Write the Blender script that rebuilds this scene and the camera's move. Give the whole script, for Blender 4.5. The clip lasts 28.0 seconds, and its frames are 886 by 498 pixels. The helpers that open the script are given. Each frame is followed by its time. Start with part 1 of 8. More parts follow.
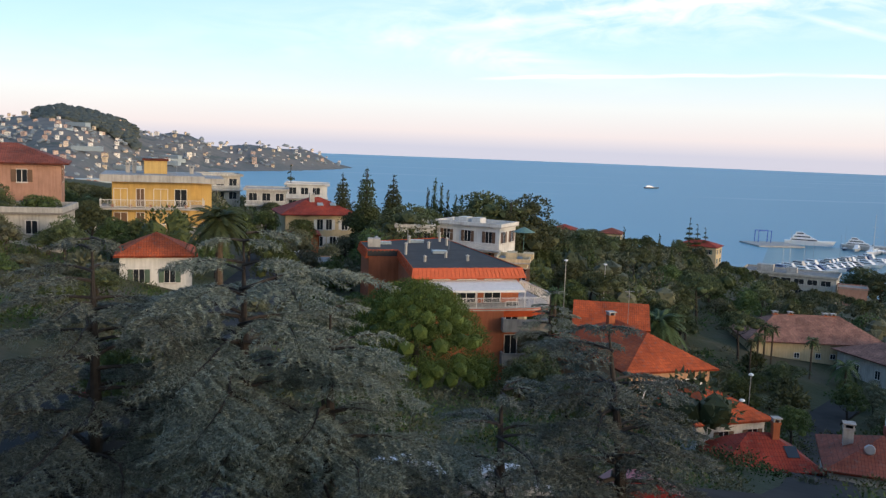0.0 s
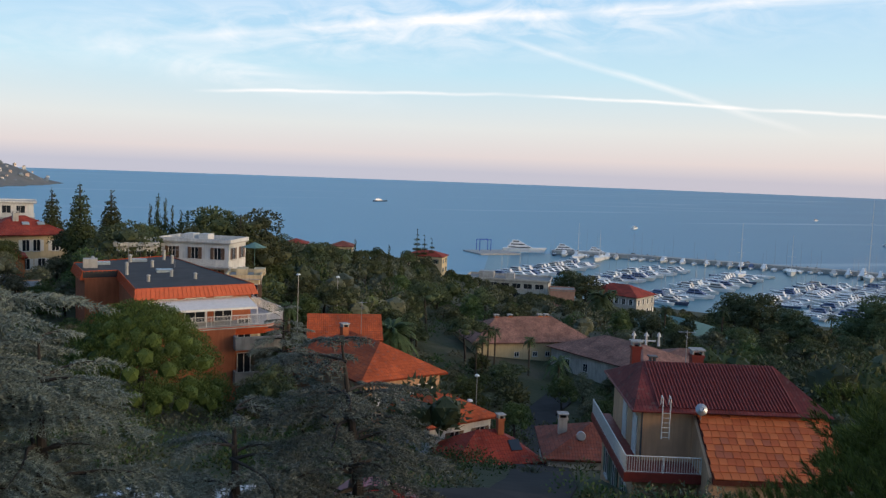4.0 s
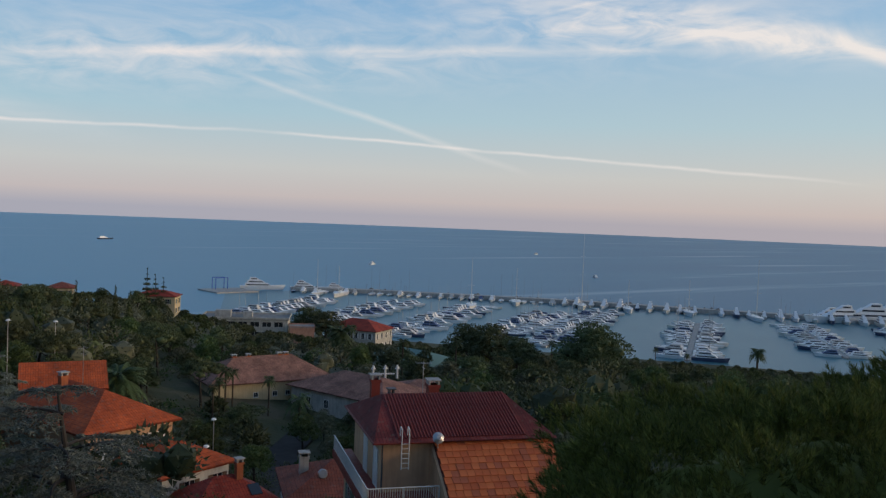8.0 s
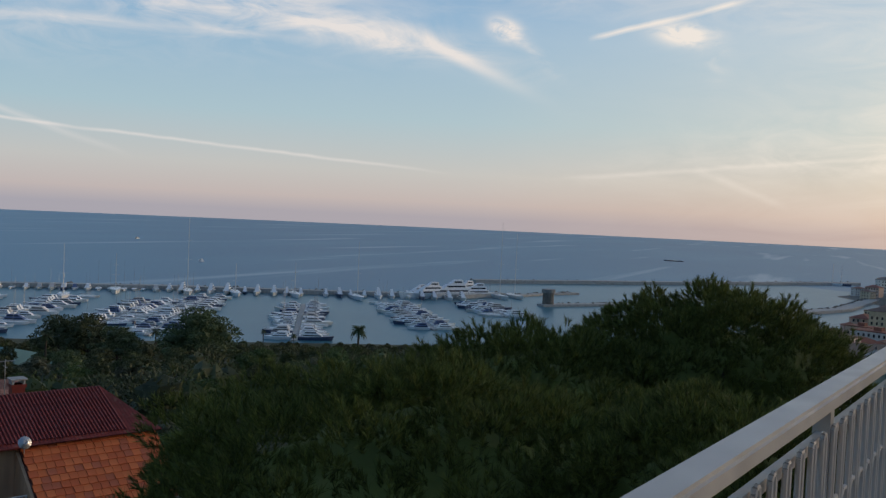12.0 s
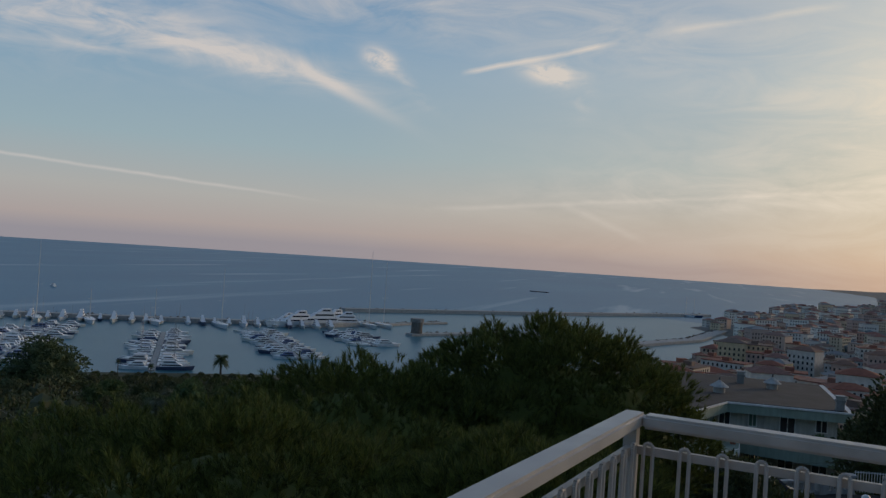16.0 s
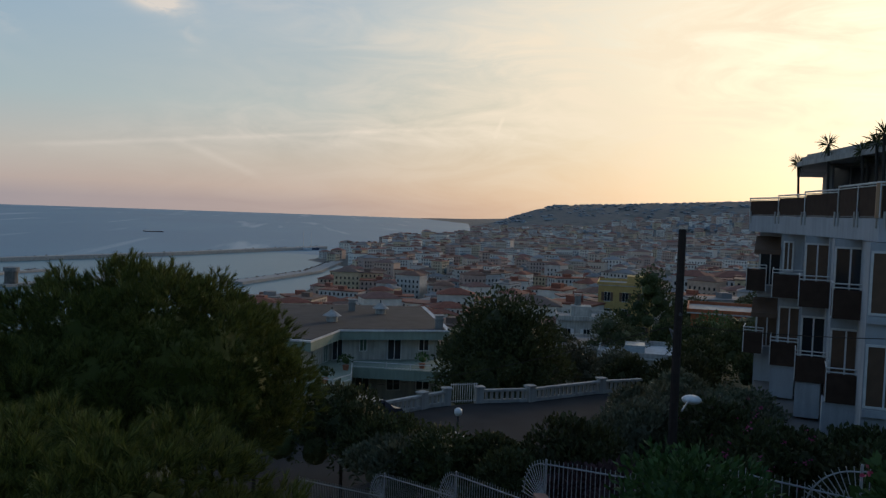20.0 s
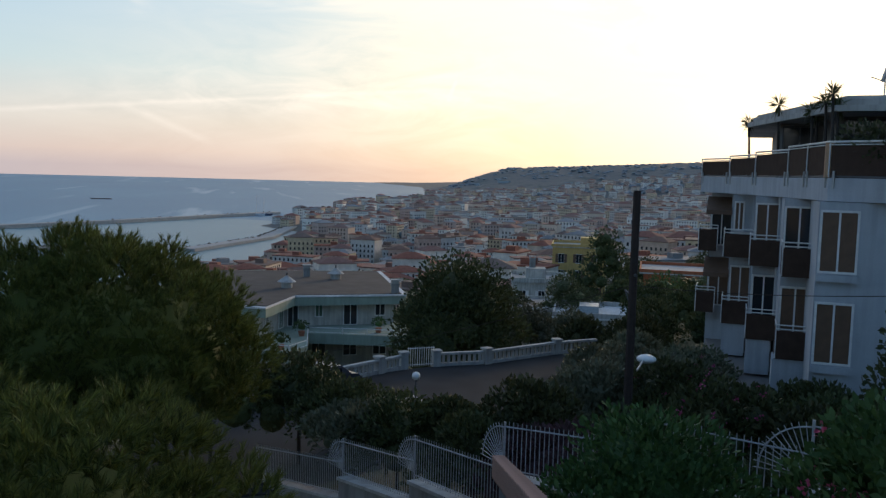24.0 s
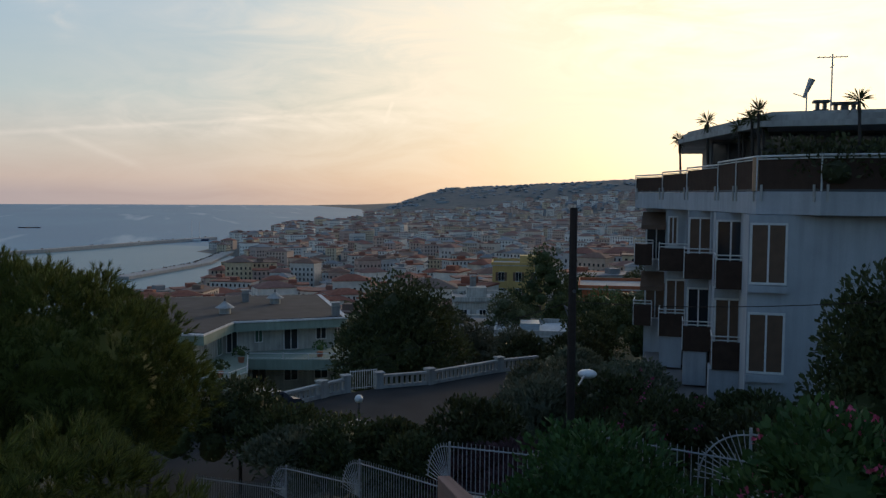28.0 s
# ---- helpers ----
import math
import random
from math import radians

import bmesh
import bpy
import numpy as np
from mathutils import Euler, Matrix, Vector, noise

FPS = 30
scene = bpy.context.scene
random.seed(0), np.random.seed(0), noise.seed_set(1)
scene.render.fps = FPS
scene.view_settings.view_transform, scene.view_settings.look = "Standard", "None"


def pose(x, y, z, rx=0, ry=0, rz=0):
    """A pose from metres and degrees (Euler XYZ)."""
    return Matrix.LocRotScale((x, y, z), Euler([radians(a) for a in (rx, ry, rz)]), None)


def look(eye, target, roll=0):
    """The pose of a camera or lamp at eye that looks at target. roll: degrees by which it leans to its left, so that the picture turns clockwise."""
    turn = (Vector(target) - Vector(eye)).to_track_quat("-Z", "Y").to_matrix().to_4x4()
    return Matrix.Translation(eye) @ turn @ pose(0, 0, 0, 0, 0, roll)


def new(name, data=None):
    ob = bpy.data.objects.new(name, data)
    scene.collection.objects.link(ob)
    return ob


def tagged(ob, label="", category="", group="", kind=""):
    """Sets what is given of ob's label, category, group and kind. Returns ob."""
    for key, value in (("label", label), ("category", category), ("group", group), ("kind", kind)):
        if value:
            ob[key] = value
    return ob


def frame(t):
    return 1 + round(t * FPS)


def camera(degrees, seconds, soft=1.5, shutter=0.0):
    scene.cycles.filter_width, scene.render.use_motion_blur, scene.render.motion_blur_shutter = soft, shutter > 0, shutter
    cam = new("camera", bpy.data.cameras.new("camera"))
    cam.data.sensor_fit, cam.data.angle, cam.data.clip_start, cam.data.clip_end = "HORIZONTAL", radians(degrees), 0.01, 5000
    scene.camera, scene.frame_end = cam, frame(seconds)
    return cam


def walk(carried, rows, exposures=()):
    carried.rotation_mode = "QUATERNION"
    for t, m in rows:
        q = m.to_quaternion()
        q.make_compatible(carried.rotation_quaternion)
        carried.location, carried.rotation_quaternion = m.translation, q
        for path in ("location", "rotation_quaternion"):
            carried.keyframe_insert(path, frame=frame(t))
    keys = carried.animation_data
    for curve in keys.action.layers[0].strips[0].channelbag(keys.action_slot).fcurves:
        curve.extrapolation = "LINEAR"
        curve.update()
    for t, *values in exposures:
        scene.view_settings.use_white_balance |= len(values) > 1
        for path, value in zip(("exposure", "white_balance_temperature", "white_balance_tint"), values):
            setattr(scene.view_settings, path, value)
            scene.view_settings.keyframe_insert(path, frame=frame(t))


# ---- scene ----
cam = camera(54.29, 28.0, soft=1.35)
PATH = [
    (0.0, 0.000, 0.001, 60.005, 83.27, -2.13, -6.55),
    (0.5, -0.009, 0.018, 60.011, 83.78, -2.43, -6.43),
    (1.0, -0.004, 0.018, 60.006, 83.89, -2.63, -6.35),
    (1.5, 0.001, 0.006, 60.007, 83.79, -2.34, -6.66),
    (2.0, 0.020, 0.011, 60.005, 83.92, -2.50, -8.15),
    (2.5, 0.041, 0.008, 60.010, 84.31, -2.56, -12.29),
    (3.0, 0.080, 0.024, 59.987, 84.64, -2.02, -16.85),
    (3.5, 0.097, 0.044, 59.974, 84.44, -1.79, -21.53),
    (4.0, 0.096, 0.036, 59.966, 84.85, -2.09, -24.26),
    (4.5, 0.140, 0.076, 59.952, 85.47, -1.11, -27.22),
    (6.5, 0.214, 0.145, 59.925, 86.95, -1.38, -33.29),
    (7.0, 0.219, 0.145, 59.925, 87.10, -1.52, -34.90),
    (7.5, 0.240, 0.168, 59.918, 87.35, -2.34, -37.40),
    (8.0, 0.253, 0.176, 59.915, 87.92, -2.26, -41.47),
    (8.5, 0.253, 0.179, 59.910, 87.94, -2.26, -45.07),
    (9.0, 0.252, 0.169, 59.912, 87.94, -2.10, -48.15),
    (9.5, 0.246, 0.163, 59.911, 87.90, -1.99, -50.92),
    (10.0, 0.251, 0.167, 59.914, 87.96, -2.00, -54.08),
    (10.5, 0.256, 0.175, 59.912, 88.18, -1.92, -57.46),
    (11.0, 0.279, 0.200, 59.909, 87.98, -2.89, -60.64),
    (11.5, 0.318, 0.223, 59.908, 87.74, -3.39, -64.00),
    (12.0, 0.344, 0.189, 59.904, 87.92, -2.62, -67.12),
    (12.5, 0.361, 0.091, 59.917, 88.95, -3.92, -69.82),
    (14.5, 0.867, -0.154, 59.977, 89.82, -3.77, -72.25),
    (15.0, 1.070, -0.193, 59.973, 89.42, -4.14, -73.02),
    (15.5, 1.303, -0.227, 59.981, 91.02, -2.92, -74.64),
    (16.0, 1.535, -0.314, 59.982, 90.30, -3.74, -75.65),
    (16.5, 1.747, -0.407, 59.972, 90.01, -3.42, -77.47),
    (17.0, 1.993, -0.455, 59.977, 90.14, -4.24, -79.24),
    (17.5, 2.228, -0.515, 59.968, 90.09, -3.54, -82.28),
    (18.0, 2.437, -0.634, 59.978, 90.33, -3.27, -84.12),
    (18.5, 2.632, -0.692, 59.964, 89.63, -3.80, -88.68),
    (19.0, 2.887, -0.756, 59.928, 89.11, -2.54, -97.53),
    (19.5, 3.075, -0.775, 59.923, 87.75, -1.55, -100.85),
    (20.0, 3.227, -0.870, 59.927, 87.33, -2.12, -100.61),
    (20.5, 3.300, -0.907, 59.925, 86.75, -2.45, -100.59),
    (21.0, 3.393, -0.909, 59.922, 86.67, -2.21, -102.23),
    (21.5, 3.381, -0.894, 59.925, 86.08, -1.99, -103.30),
    (23.5, 3.396, -0.877, 59.912, 84.04, -1.71, -104.08),
    (24.0, 3.421, -0.878, 59.918, 85.03, -1.57, -103.65),
    (24.5, 3.417, -0.882, 59.918, 85.61, -1.57, -103.41),
    (25.0, 3.410, -0.875, 59.917, 85.90, -1.50, -103.33),
    (25.5, 3.396, -0.872, 59.919, 85.97, -1.37, -103.60),
    (26.0, 3.410, -0.874, 59.912, 86.31, -0.46, -104.31),
    (26.5, 3.442, -0.882, 59.915, 86.43, -0.56, -105.24),
    (27.0, 3.447, -0.882, 59.915, 86.47, -0.53, -106.17),
    (27.5, 3.426, -0.885, 59.911, 86.43, -0.66, -107.01),
    (28.0, 3.430, -0.888, 59.910, 86.47, -0.45, -107.71),
]
EXPOSURES = [(0, 1.05), (1.5, 0.95), (3, 0.85), (4.5, 0.7), (6.5, 0.4), (8, 0.25), (12.5, 0.15), (15, -0.18), (18, -0.28), (19, -0.2), (21, 0.05), (23.5, 0.56), (24.3, 0.48), (25, 0.27), (28, 0.1)]
walk(cam, [(t, pose(x, y, z, a, b, c)) for t, x, y, z, a, b, c in PATH], EXPOSURES)

# ---- world, sun ----
SUN_AZ, SUN_EL = -133.0, 7.0


def ray_of(az, el):
    a, e = radians(az), radians(el)
    return Vector((-math.sin(a) * math.cos(e), math.cos(a) * math.cos(e), math.sin(e)))


class Nodes:
    """Short names for building a node tree."""

    def __init__(self, tree):
        self.tree = tree
        tree.nodes.clear()

    def add(self, kind, **settings):
        n = self.tree.nodes.new(kind)
        for key, value in settings.items():
            setattr(n, key, value)
        return n

    def link(self, a, b):
        self.tree.links.new(a, b)

    def put(self, socket, value):
        if isinstance(value, bpy.types.NodeSocket):
            self.link(value, socket)
        elif value is not None:
            socket.default_value = value

    def math(self, op, a, b=None, c=None, clamp=False):
        n = self.add("ShaderNodeMath", operation=op, use_clamp=clamp)
        for i, v in enumerate((a, b, c)):
            self.put(n.inputs[i], v)
        return n.outputs[0]

    def dot(self, a, vector):
        n = self.add("ShaderNodeVectorMath", operation="DOT_PRODUCT")
        self.link(a, n.inputs[0])
        n.inputs[1].default_value = vector
        return n.outputs["Value"]

    def ramp(self, fac, stops, mode="LINEAR"):
        n = self.add("ShaderNodeValToRGB")
        n.color_ramp.interpolation = mode
        els = n.color_ramp.elements
        while len(els) < len(stops):
            els.new(0.5)
        for el, (p, c) in zip(els, stops):
            el.position = p
            el.color = (*c, 1) if len(c) == 3 else c
        self.put(n.inputs[0], fac)
        return n.outputs[0]

    def grey(self, fac, *stops):
        return self.ramp(fac, [(p, (v, v, v)) for p, v in stops])

    def mix(self, fac, a, b, blend="MIX"):
        n = self.add("ShaderNodeMix", data_type="RGBA", blend_type=blend, clamp_factor=True)
        self.put(n.inputs[0], fac)
        for s, v in ((n.inputs[6], a), (n.inputs[7], b)):
            self.put(s, (*v, 1) if isinstance(v, tuple) and len(v) == 3 else v)
        return n.outputs[2]

    def noise(self, vec, scale, detail=4, rough=0.55, dist=0.0, out="Fac"):
        n = self.add("ShaderNodeTexNoise")
        self.put(n.inputs["Vector"], vec)
        n.inputs["Scale"].default_value, n.inputs["Detail"].default_value = scale, detail
        n.inputs["Roughness"].default_value, n.inputs["Distortion"].default_value = rough, dist
        return n.outputs[out]

    def mapping(self, vec, scale=(1, 1, 1), rot=(0, 0, 0), loc=(0, 0, 0)):
        n = self.add("ShaderNodeMapping")
        self.put(n.inputs[0], vec)
        n.inputs["Scale"].default_value, n.inputs["Location"].default_value = scale, loc
        n.inputs["Rotation"].default_value = [radians(r) for r in rot]
        return n.outputs[0]


world = bpy.data.worlds.new("evening_sky")
scene.world = world
world.use_nodes = True
W = Nodes(world.node_tree)
way = W.add("ShaderNodeTexCoord").outputs["Generated"]
sep = W.add("ShaderNodeSeparateXYZ")
W.link(way, sep.inputs[0])
up = sep.outputs[2]
sun_flat = ray_of(SUN_AZ, 0)
across = W.math("SQRT", W.math("ADD", W.math("MULTIPLY", sep.outputs[0], sep.outputs[0]), W.math("MULTIPLY", sep.outputs[1], sep.outputs[1])))
side = W.math("DIVIDE", W.dot(way, sun_flat), W.math("MAXIMUM", across, 0.001))
side = W.math("MULTIPLY_ADD", side, 0.5, 0.5)
height = W.math("MULTIPLY", W.math("MAXIMUM", up, 0.0), 2.0, clamp=True)
cool = W.ramp(height, [(0.0, (0.44, 0.44, 0.52)), (0.035, (0.60, 0.54, 0.55)), (0.10, (0.60, 0.62, 0.63)), (0.22, (0.42, 0.61, 0.72)), (0.45, (0.24, 0.47, 0.73)), (0.75, (0.14, 0.31, 0.60)), (1.0, (0.12, 0.22, 0.42))])
warm = W.ramp(height, [(0.0, (0.84, 0.50, 0.31)), (0.06, (0.94, 0.64, 0.41)), (0.2, (1.00, 0.83, 0.59)), (0.4, (1.10, 1.02, 0.82)), (0.65, (0.85, 0.88, 0.86)), (1.0, (0.30, 0.40, 0.55))])
warmth = W.ramp(side, [(0.30, (0, 0, 0)), (0.72, (0.13, 0.13, 0.13)), (0.88, (0.36, 0.36, 0.36)), (0.98, (0.95, 0.95, 0.95))])
sky_colour = W.mix(warmth, cool, warm)
glow = W.math("POWER", W.math("MAXIMUM", W.dot(way, ray_of(SUN_AZ, 11)), 0.0), 14.0)
sky_colour = W.mix(W.math("MULTIPLY", glow, 0.8), sky_colour, (1.9, 1.65, 1.2))
nishita = W.add("ShaderNodeTexSky", sky_type="NISHITA", sun_disc=False)
nishita.sun_elevation, nishita.sun_rotation = radians(SUN_EL), radians(-SUN_AZ)
nish = W.mix(1.0, nishita.outputs[0], (0.09, 0.09, 0.09), "MULTIPLY")
sky_colour = W.mix(0.12, sky_colour, nish)


def lobe(az, el, wide, high, tilt=0.0):
    """A soft spot in the sky, 1 at its centre, by the angle from (az, el)."""
    c = ray_of(az, el)
    right = Vector((c.y, -c.x, 0)).normalized()
    upw = right.cross(c)
    ca, sa = math.cos(radians(tilt)), math.sin(radians(tilt))
    r2, u2 = right * ca + upw * sa, upw * ca - right * sa
    a = W.math("DIVIDE", W.dot(way, r2), math.sin(radians(wide)))
    b = W.math("DIVIDE", W.dot(way, u2), math.sin(radians(high)))
    d = W.math("ADD", W.math("MULTIPLY", a, a), W.math("MULTIPLY", b, b))
    front = W.math("GREATER_THAN", W.dot(way, c), 0.0)
    return W.math("MULTIPLY", W.math("POWER", 2.718, W.math("MULTIPLY", d, -1.0)), front)


def streak(az0, el0, az1, el1, width, strength):
    """A vapour trail between two places of the sky."""
    a, b = ray_of(az0, el0), ray_of(az1, el1)
    n = a.cross(b).normalized()
    along = (b - a).normalized()
    lo, hi = a.dot(along), b.dot(along)
    off = W.math("ABSOLUTE", W.math("ADD", W.dot(way, n), W.math("MULTIPLY", W.math("SUBTRACT", trail_noise, 0.5), 0.006)))
    core = W.math("SUBTRACT", 1.0, W.math("DIVIDE", off, math.sin(radians(width))), clamp=True)
    t = W.math("DIVIDE", W.math("SUBTRACT", W.dot(way, along), lo), hi - lo)
    ends = W.math("MULTIPLY", W.math("MULTIPLY", t, 9.0, clamp=True), W.math("MULTIPLY", W.math("SUBTRACT", 1.0, t), 5.0, clamp=True))
    front = W.math("GREATER_THAN", W.dot(way, (a + b) / 2), 0.0)
    lump = W.math("MULTIPLY_ADD", trail_noise, 1.3, 0.1)
    return W.math("MULTIPLY", W.math("MULTIPLY", W.math("MULTIPLY", core, ends), W.math("MULTIPLY", front, lump)), strength)


trail_noise = W.noise(way, 14.0, 3)
trails = [streak(-3.5, 7.2, -60, 11.0, 0.45, 0.5), streak(-8, 4.5, -30, 5.15, 0.15, 0.65), streak(-28, 5.15, -68, 2.9, 0.15, 0.7), streak(-27, 8.9, -47.5, 2.9, 0.3, 0.38),
          streak(-76.0, 11.8, -86.5, 14.2, 0.24, 0.95), streak(-74, 2.8, -106, 5.6, 0.22, 0.35), streak(-103.8, 4.7, -104.4, 6.2, 0.16, 0.8), streak(-89, 14.8, -100, 16.2, 0.3, 0.4),
          streak(-47, 13.2, -54.5, 14.8, 0.2, 0.5), streak(-83, 3.9, -89, 1.5, 0.35, 0.3)]
wisp = W.noise(W.mapping(way, (2.2, 2.2, 9.0), (0, 14, 0)), 3.0, 7, 0.62, 1.2)
wisp_fine = W.noise(W.mapping(way, (1.5, 1.5, 5.0), (0, 20, 0)), 9.0, 6, 0.6, 0.8)
tuft = W.grey(W.noise(W.mapping(way, (1, 1, 2.2)), 26.0, 6, 0.62, 0.9), (0.24, 0.0), (0.52, 1.0))
band = W.grey(wisp, (0.36, 0.0), (0.66, 1.0))
fine = W.grey(wisp_fine, (0.38, 0.0), (0.68, 1.0))
spots = []
for az, el, wide, high, tilt, noisy, k in ((-62, 11.6, 7.5, 1.0, -9, band, 1.0), (-53, 12.6, 10, 1.5, -2, fine, 0.75), (-67.5, 10.6, 4.0, 0.45, -24, None, 0.7), (-70.7, 12.3, 0.95, 0.55, -20, tuft, 1.7),
                                          (-82.0, 12.1, 1.5, 0.6, -8, tuft, 1.5), (-72.5, 11.0, 2.2, 0.35, -40, fine, 0.5), (-84, 11.0, 0.8, 1.6, 12, fine, 0.45), (-25, 9.6, 20, 1.9, 4, fine, 0.6),
                                          (-9, 6.0, 8, 0.9, -8, band, 0.45), (-105, 9, 16, 5, 10, band, 0.55), (-110, 5.2, 22, 0.8, 2, fine, 0.45), (-92, 5.5, 12, 1.6, 6, fine, 0.3), (-120, 12, 18, 6, 20, band, 0.8), (-60, 17, 40, 3, 0, band, 0.6), (-160, 10, 30, 5, 0, band, 0.7)):
    v = W.math("MULTIPLY", lobe(az, el, wide, high, tilt), k)
    spots.append(W.math("MULTIPLY", v, noisy) if noisy else v)
cloud = 0.0
for s in trails + spots:
    cloud = W.math("ADD", s, cloud)
cloud = W.math("MINIMUM", cloud, 0.9)
cloud_colour = W.mix(warmth, (0.86, 0.80, 0.78), (1.30, 1.10, 0.80))
sky_colour = W.mix(cloud, sky_colour, cloud_colour)
background = W.add("ShaderNodeBackground")
W.link(sky_colour, background.inputs[0])
background.inputs[1].default_value = 0.82
W.link(background.outputs[0], W.add("ShaderNodeOutputWorld").inputs[0])

sun = new("sun", bpy.data.lights.new("sun", "SUN"))
sun.data.energy, sun.data.angle, sun.data.color = 1.3, radians(16), (1.0, 0.74, 0.5)
sun.matrix_world = look((0, 0, 200), Vector((0, 0, 200)) - ray_of(SUN_AZ, SUN_EL))

# ---- materials ----
MATS = {}


def base(name, rough=0.8, metal=0.0, spec=0.3):
    m = bpy.data.materials.new(name)
    m.use_nodes = True
    N = Nodes(m.node_tree)
    p = N.add("ShaderNodeBsdfPrincipled")
    p.inputs["Roughness"].default_value, p.inputs["Metallic"].default_value = rough, metal
    p.inputs["Specular IOR Level"].default_value = spec
    N.link(p.outputs[0], N.add("ShaderNodeOutputMaterial").inputs[0])
    MATS[name] = m
    return m, N, p


def bump(N, p, height_socket, strength=0.3, distance=0.02):
    b = N.add("ShaderNodeBump")
    b.inputs["Strength"].default_value, b.inputs["Distance"].default_value = strength, distance
    N.link(height_socket, b.inputs["Height"])
    N.link(b.outputs[0], p.inputs["Normal"])


def plaster(name, c, dirt=0.35, rough=0.85, scale=0.6):
    """Painted or rendered wall with blotches and rain streaks."""
    m, N, p = base(name, rough)
    v = N.add("ShaderNodeTexCoord").outputs["Object"]
    blot = N.grey(N.noise(v, scale, 5, 0.6), (0.3, 1 - dirt), (0.7, 1.0))
    run = N.grey(N.noise(N.mapping(v, (3, 3, 0.25)), 1.2, 4), (0.35, 1 - dirt * 0.7), (0.6, 1.0))
    grain = N.grey(N.noise(v, 30, 2), (0.2, 0.9), (0.8, 1.05))
    col = N.mix(1.0, N.mix(1.0, N.mix(1.0, c, blot, "MULTIPLY"), run, "MULTIPLY"), grain, "MULTIPLY")
    N.link(col, p.inputs["Base Color"])
    bump(N, p, N.noise(v, 60, 3), 0.2, 0.01)
    return m


def tiled(name, c1, c2, axis_scale=4.5, row=2.6, rough=0.85):
    """Clay roof: rolls down the slope, rows across it, tiles of differing firing, lichen."""
    m, N, p = base(name, rough)
    v = N.add("ShaderNodeTexCoord").outputs["Object"]
    brick = N.add("ShaderNodeTexBrick", offset=0.0)
    uv = N.add("ShaderNodeUVMap").outputs[0]
    N.link(uv, brick.inputs["Vector"])
    brick.inputs["Scale"].default_value = 1.0
    brick.inputs["Brick Width"].default_value, brick.inputs["Row Height"].default_value = 1 / axis_scale, 1 / row
    brick.inputs["Mortar Size"].default_value, brick.inputs["Mortar Smooth"].default_value = 0.018, 0.6
    brick.inputs["Color1"].default_value, brick.inputs["Color2"].default_value = (*c1, 1), (*c2, 1)
    brick.inputs["Mortar"].default_value = (c1[0] * 0.35, c1[1] * 0.3, c1[2] * 0.3, 1)
    old = N.grey(N.noise(v, 0.5, 5, 0.62), (0.35, 0.55), (0.65, 1.08))
    spots_ = N.grey(N.noise(v, 3.2, 4), (0.55, 0.0), (0.75, 0.55))
    col = N.mix(1.0, brick.outputs[0], old, "MULTIPLY")
    col = N.mix(spots_, col, (0.16, 0.13, 0.11))
    N.link(col, p.inputs["Base Color"])
    bump(N, p, brick.outputs["Fac"], -0.6, 0.04)
    return m


def leafy(name, dark, light, rough=0.65, trans=0.15, vary=1.0):
    m, N, p = base(name, rough, spec=0.25)
    g = N.add("ShaderNodeNewGeometry")
    o = N.add("ShaderNodeObjectInfo")
    v = N.add("ShaderNodeTexCoord").outputs["Object"]
    f = N.math("ADD", N.math("MULTIPLY", g.outputs["Random Per Island"], 0.55), N.math("MULTIPLY", N.noise(v, 0.9, 3), 0.5))
    col = N.ramp(f, [(0.15, dark), (0.9, light)])
    hs = N.add("ShaderNodeHueSaturation")
    N.link(col, hs.inputs["Color"])
    N.link(N.math("MULTIPLY_ADD", o.outputs["Random"], 0.05 * vary, 0.5 - 0.025 * vary), hs.inputs["Hue"])
    N.link(N.math("MULTIPLY_ADD", o.outputs["Random"], 0.55 * vary, 1.0 - 0.28 * vary), hs.inputs["Value"])
    N.link(hs.outputs[0], p.inputs["Base Color"])
    if trans:
        t = N.add("ShaderNodeBsdfTranslucent")
        N.link(hs.outputs[0], t.inputs[0])
        mx = N.add("ShaderNodeMixShader")
        mx.inputs[0].default_value = trans
        N.link(p.outputs[0], mx.inputs[1])
        N.link(t.outputs[0], mx.inputs[2])
        out = next(n for n in N.tree.nodes if n.bl_idname == "ShaderNodeOutputMaterial")
        N.link(mx.outputs[0], out.inputs[0])
    return m


def plain(name, c, rough=0.5, metal=0.0, vary=0.18, scale=3.0, spec=0.4):
    m, N, p = base(name, rough, metal, spec)
    v = N.add("ShaderNodeTexCoord").outputs["Object"]
    f = N.grey(N.noise(v, scale, 5, 0.6), (0.3, 1 - vary), (0.7, 1.0))
    N.link(N.mix(1.0, c, f, "MULTIPLY"), p.inputs["Base Color"])
    N.link(N.grey(N.noise(v, scale * 2, 3), (0.3, max(rough - 0.12, 0)), (0.7, min(rough + 0.12, 1))), p.inputs["Roughness"])
    return m


def mixed_paint(name, colours, rough=0.8, dirt=0.3):
    """Painted walls or boats that differ from one to the next."""
    m, N, p = base(name, rough)
    o = N.add("ShaderNodeObjectInfo")
    v = N.add("ShaderNodeTexCoord").outputs["Object"]
    col = N.ramp(o.outputs["Random"], [(i / len(colours), c) for i, c in enumerate(colours)], "CONSTANT")
    blot = N.grey(N.noise(v, 0.35, 5, 0.6), (0.3, 1 - dirt), (0.7, 1.05))
    N.link(N.mix(1.0, col, blot, "MULTIPLY"), p.inputs["Base Color"])
    return m


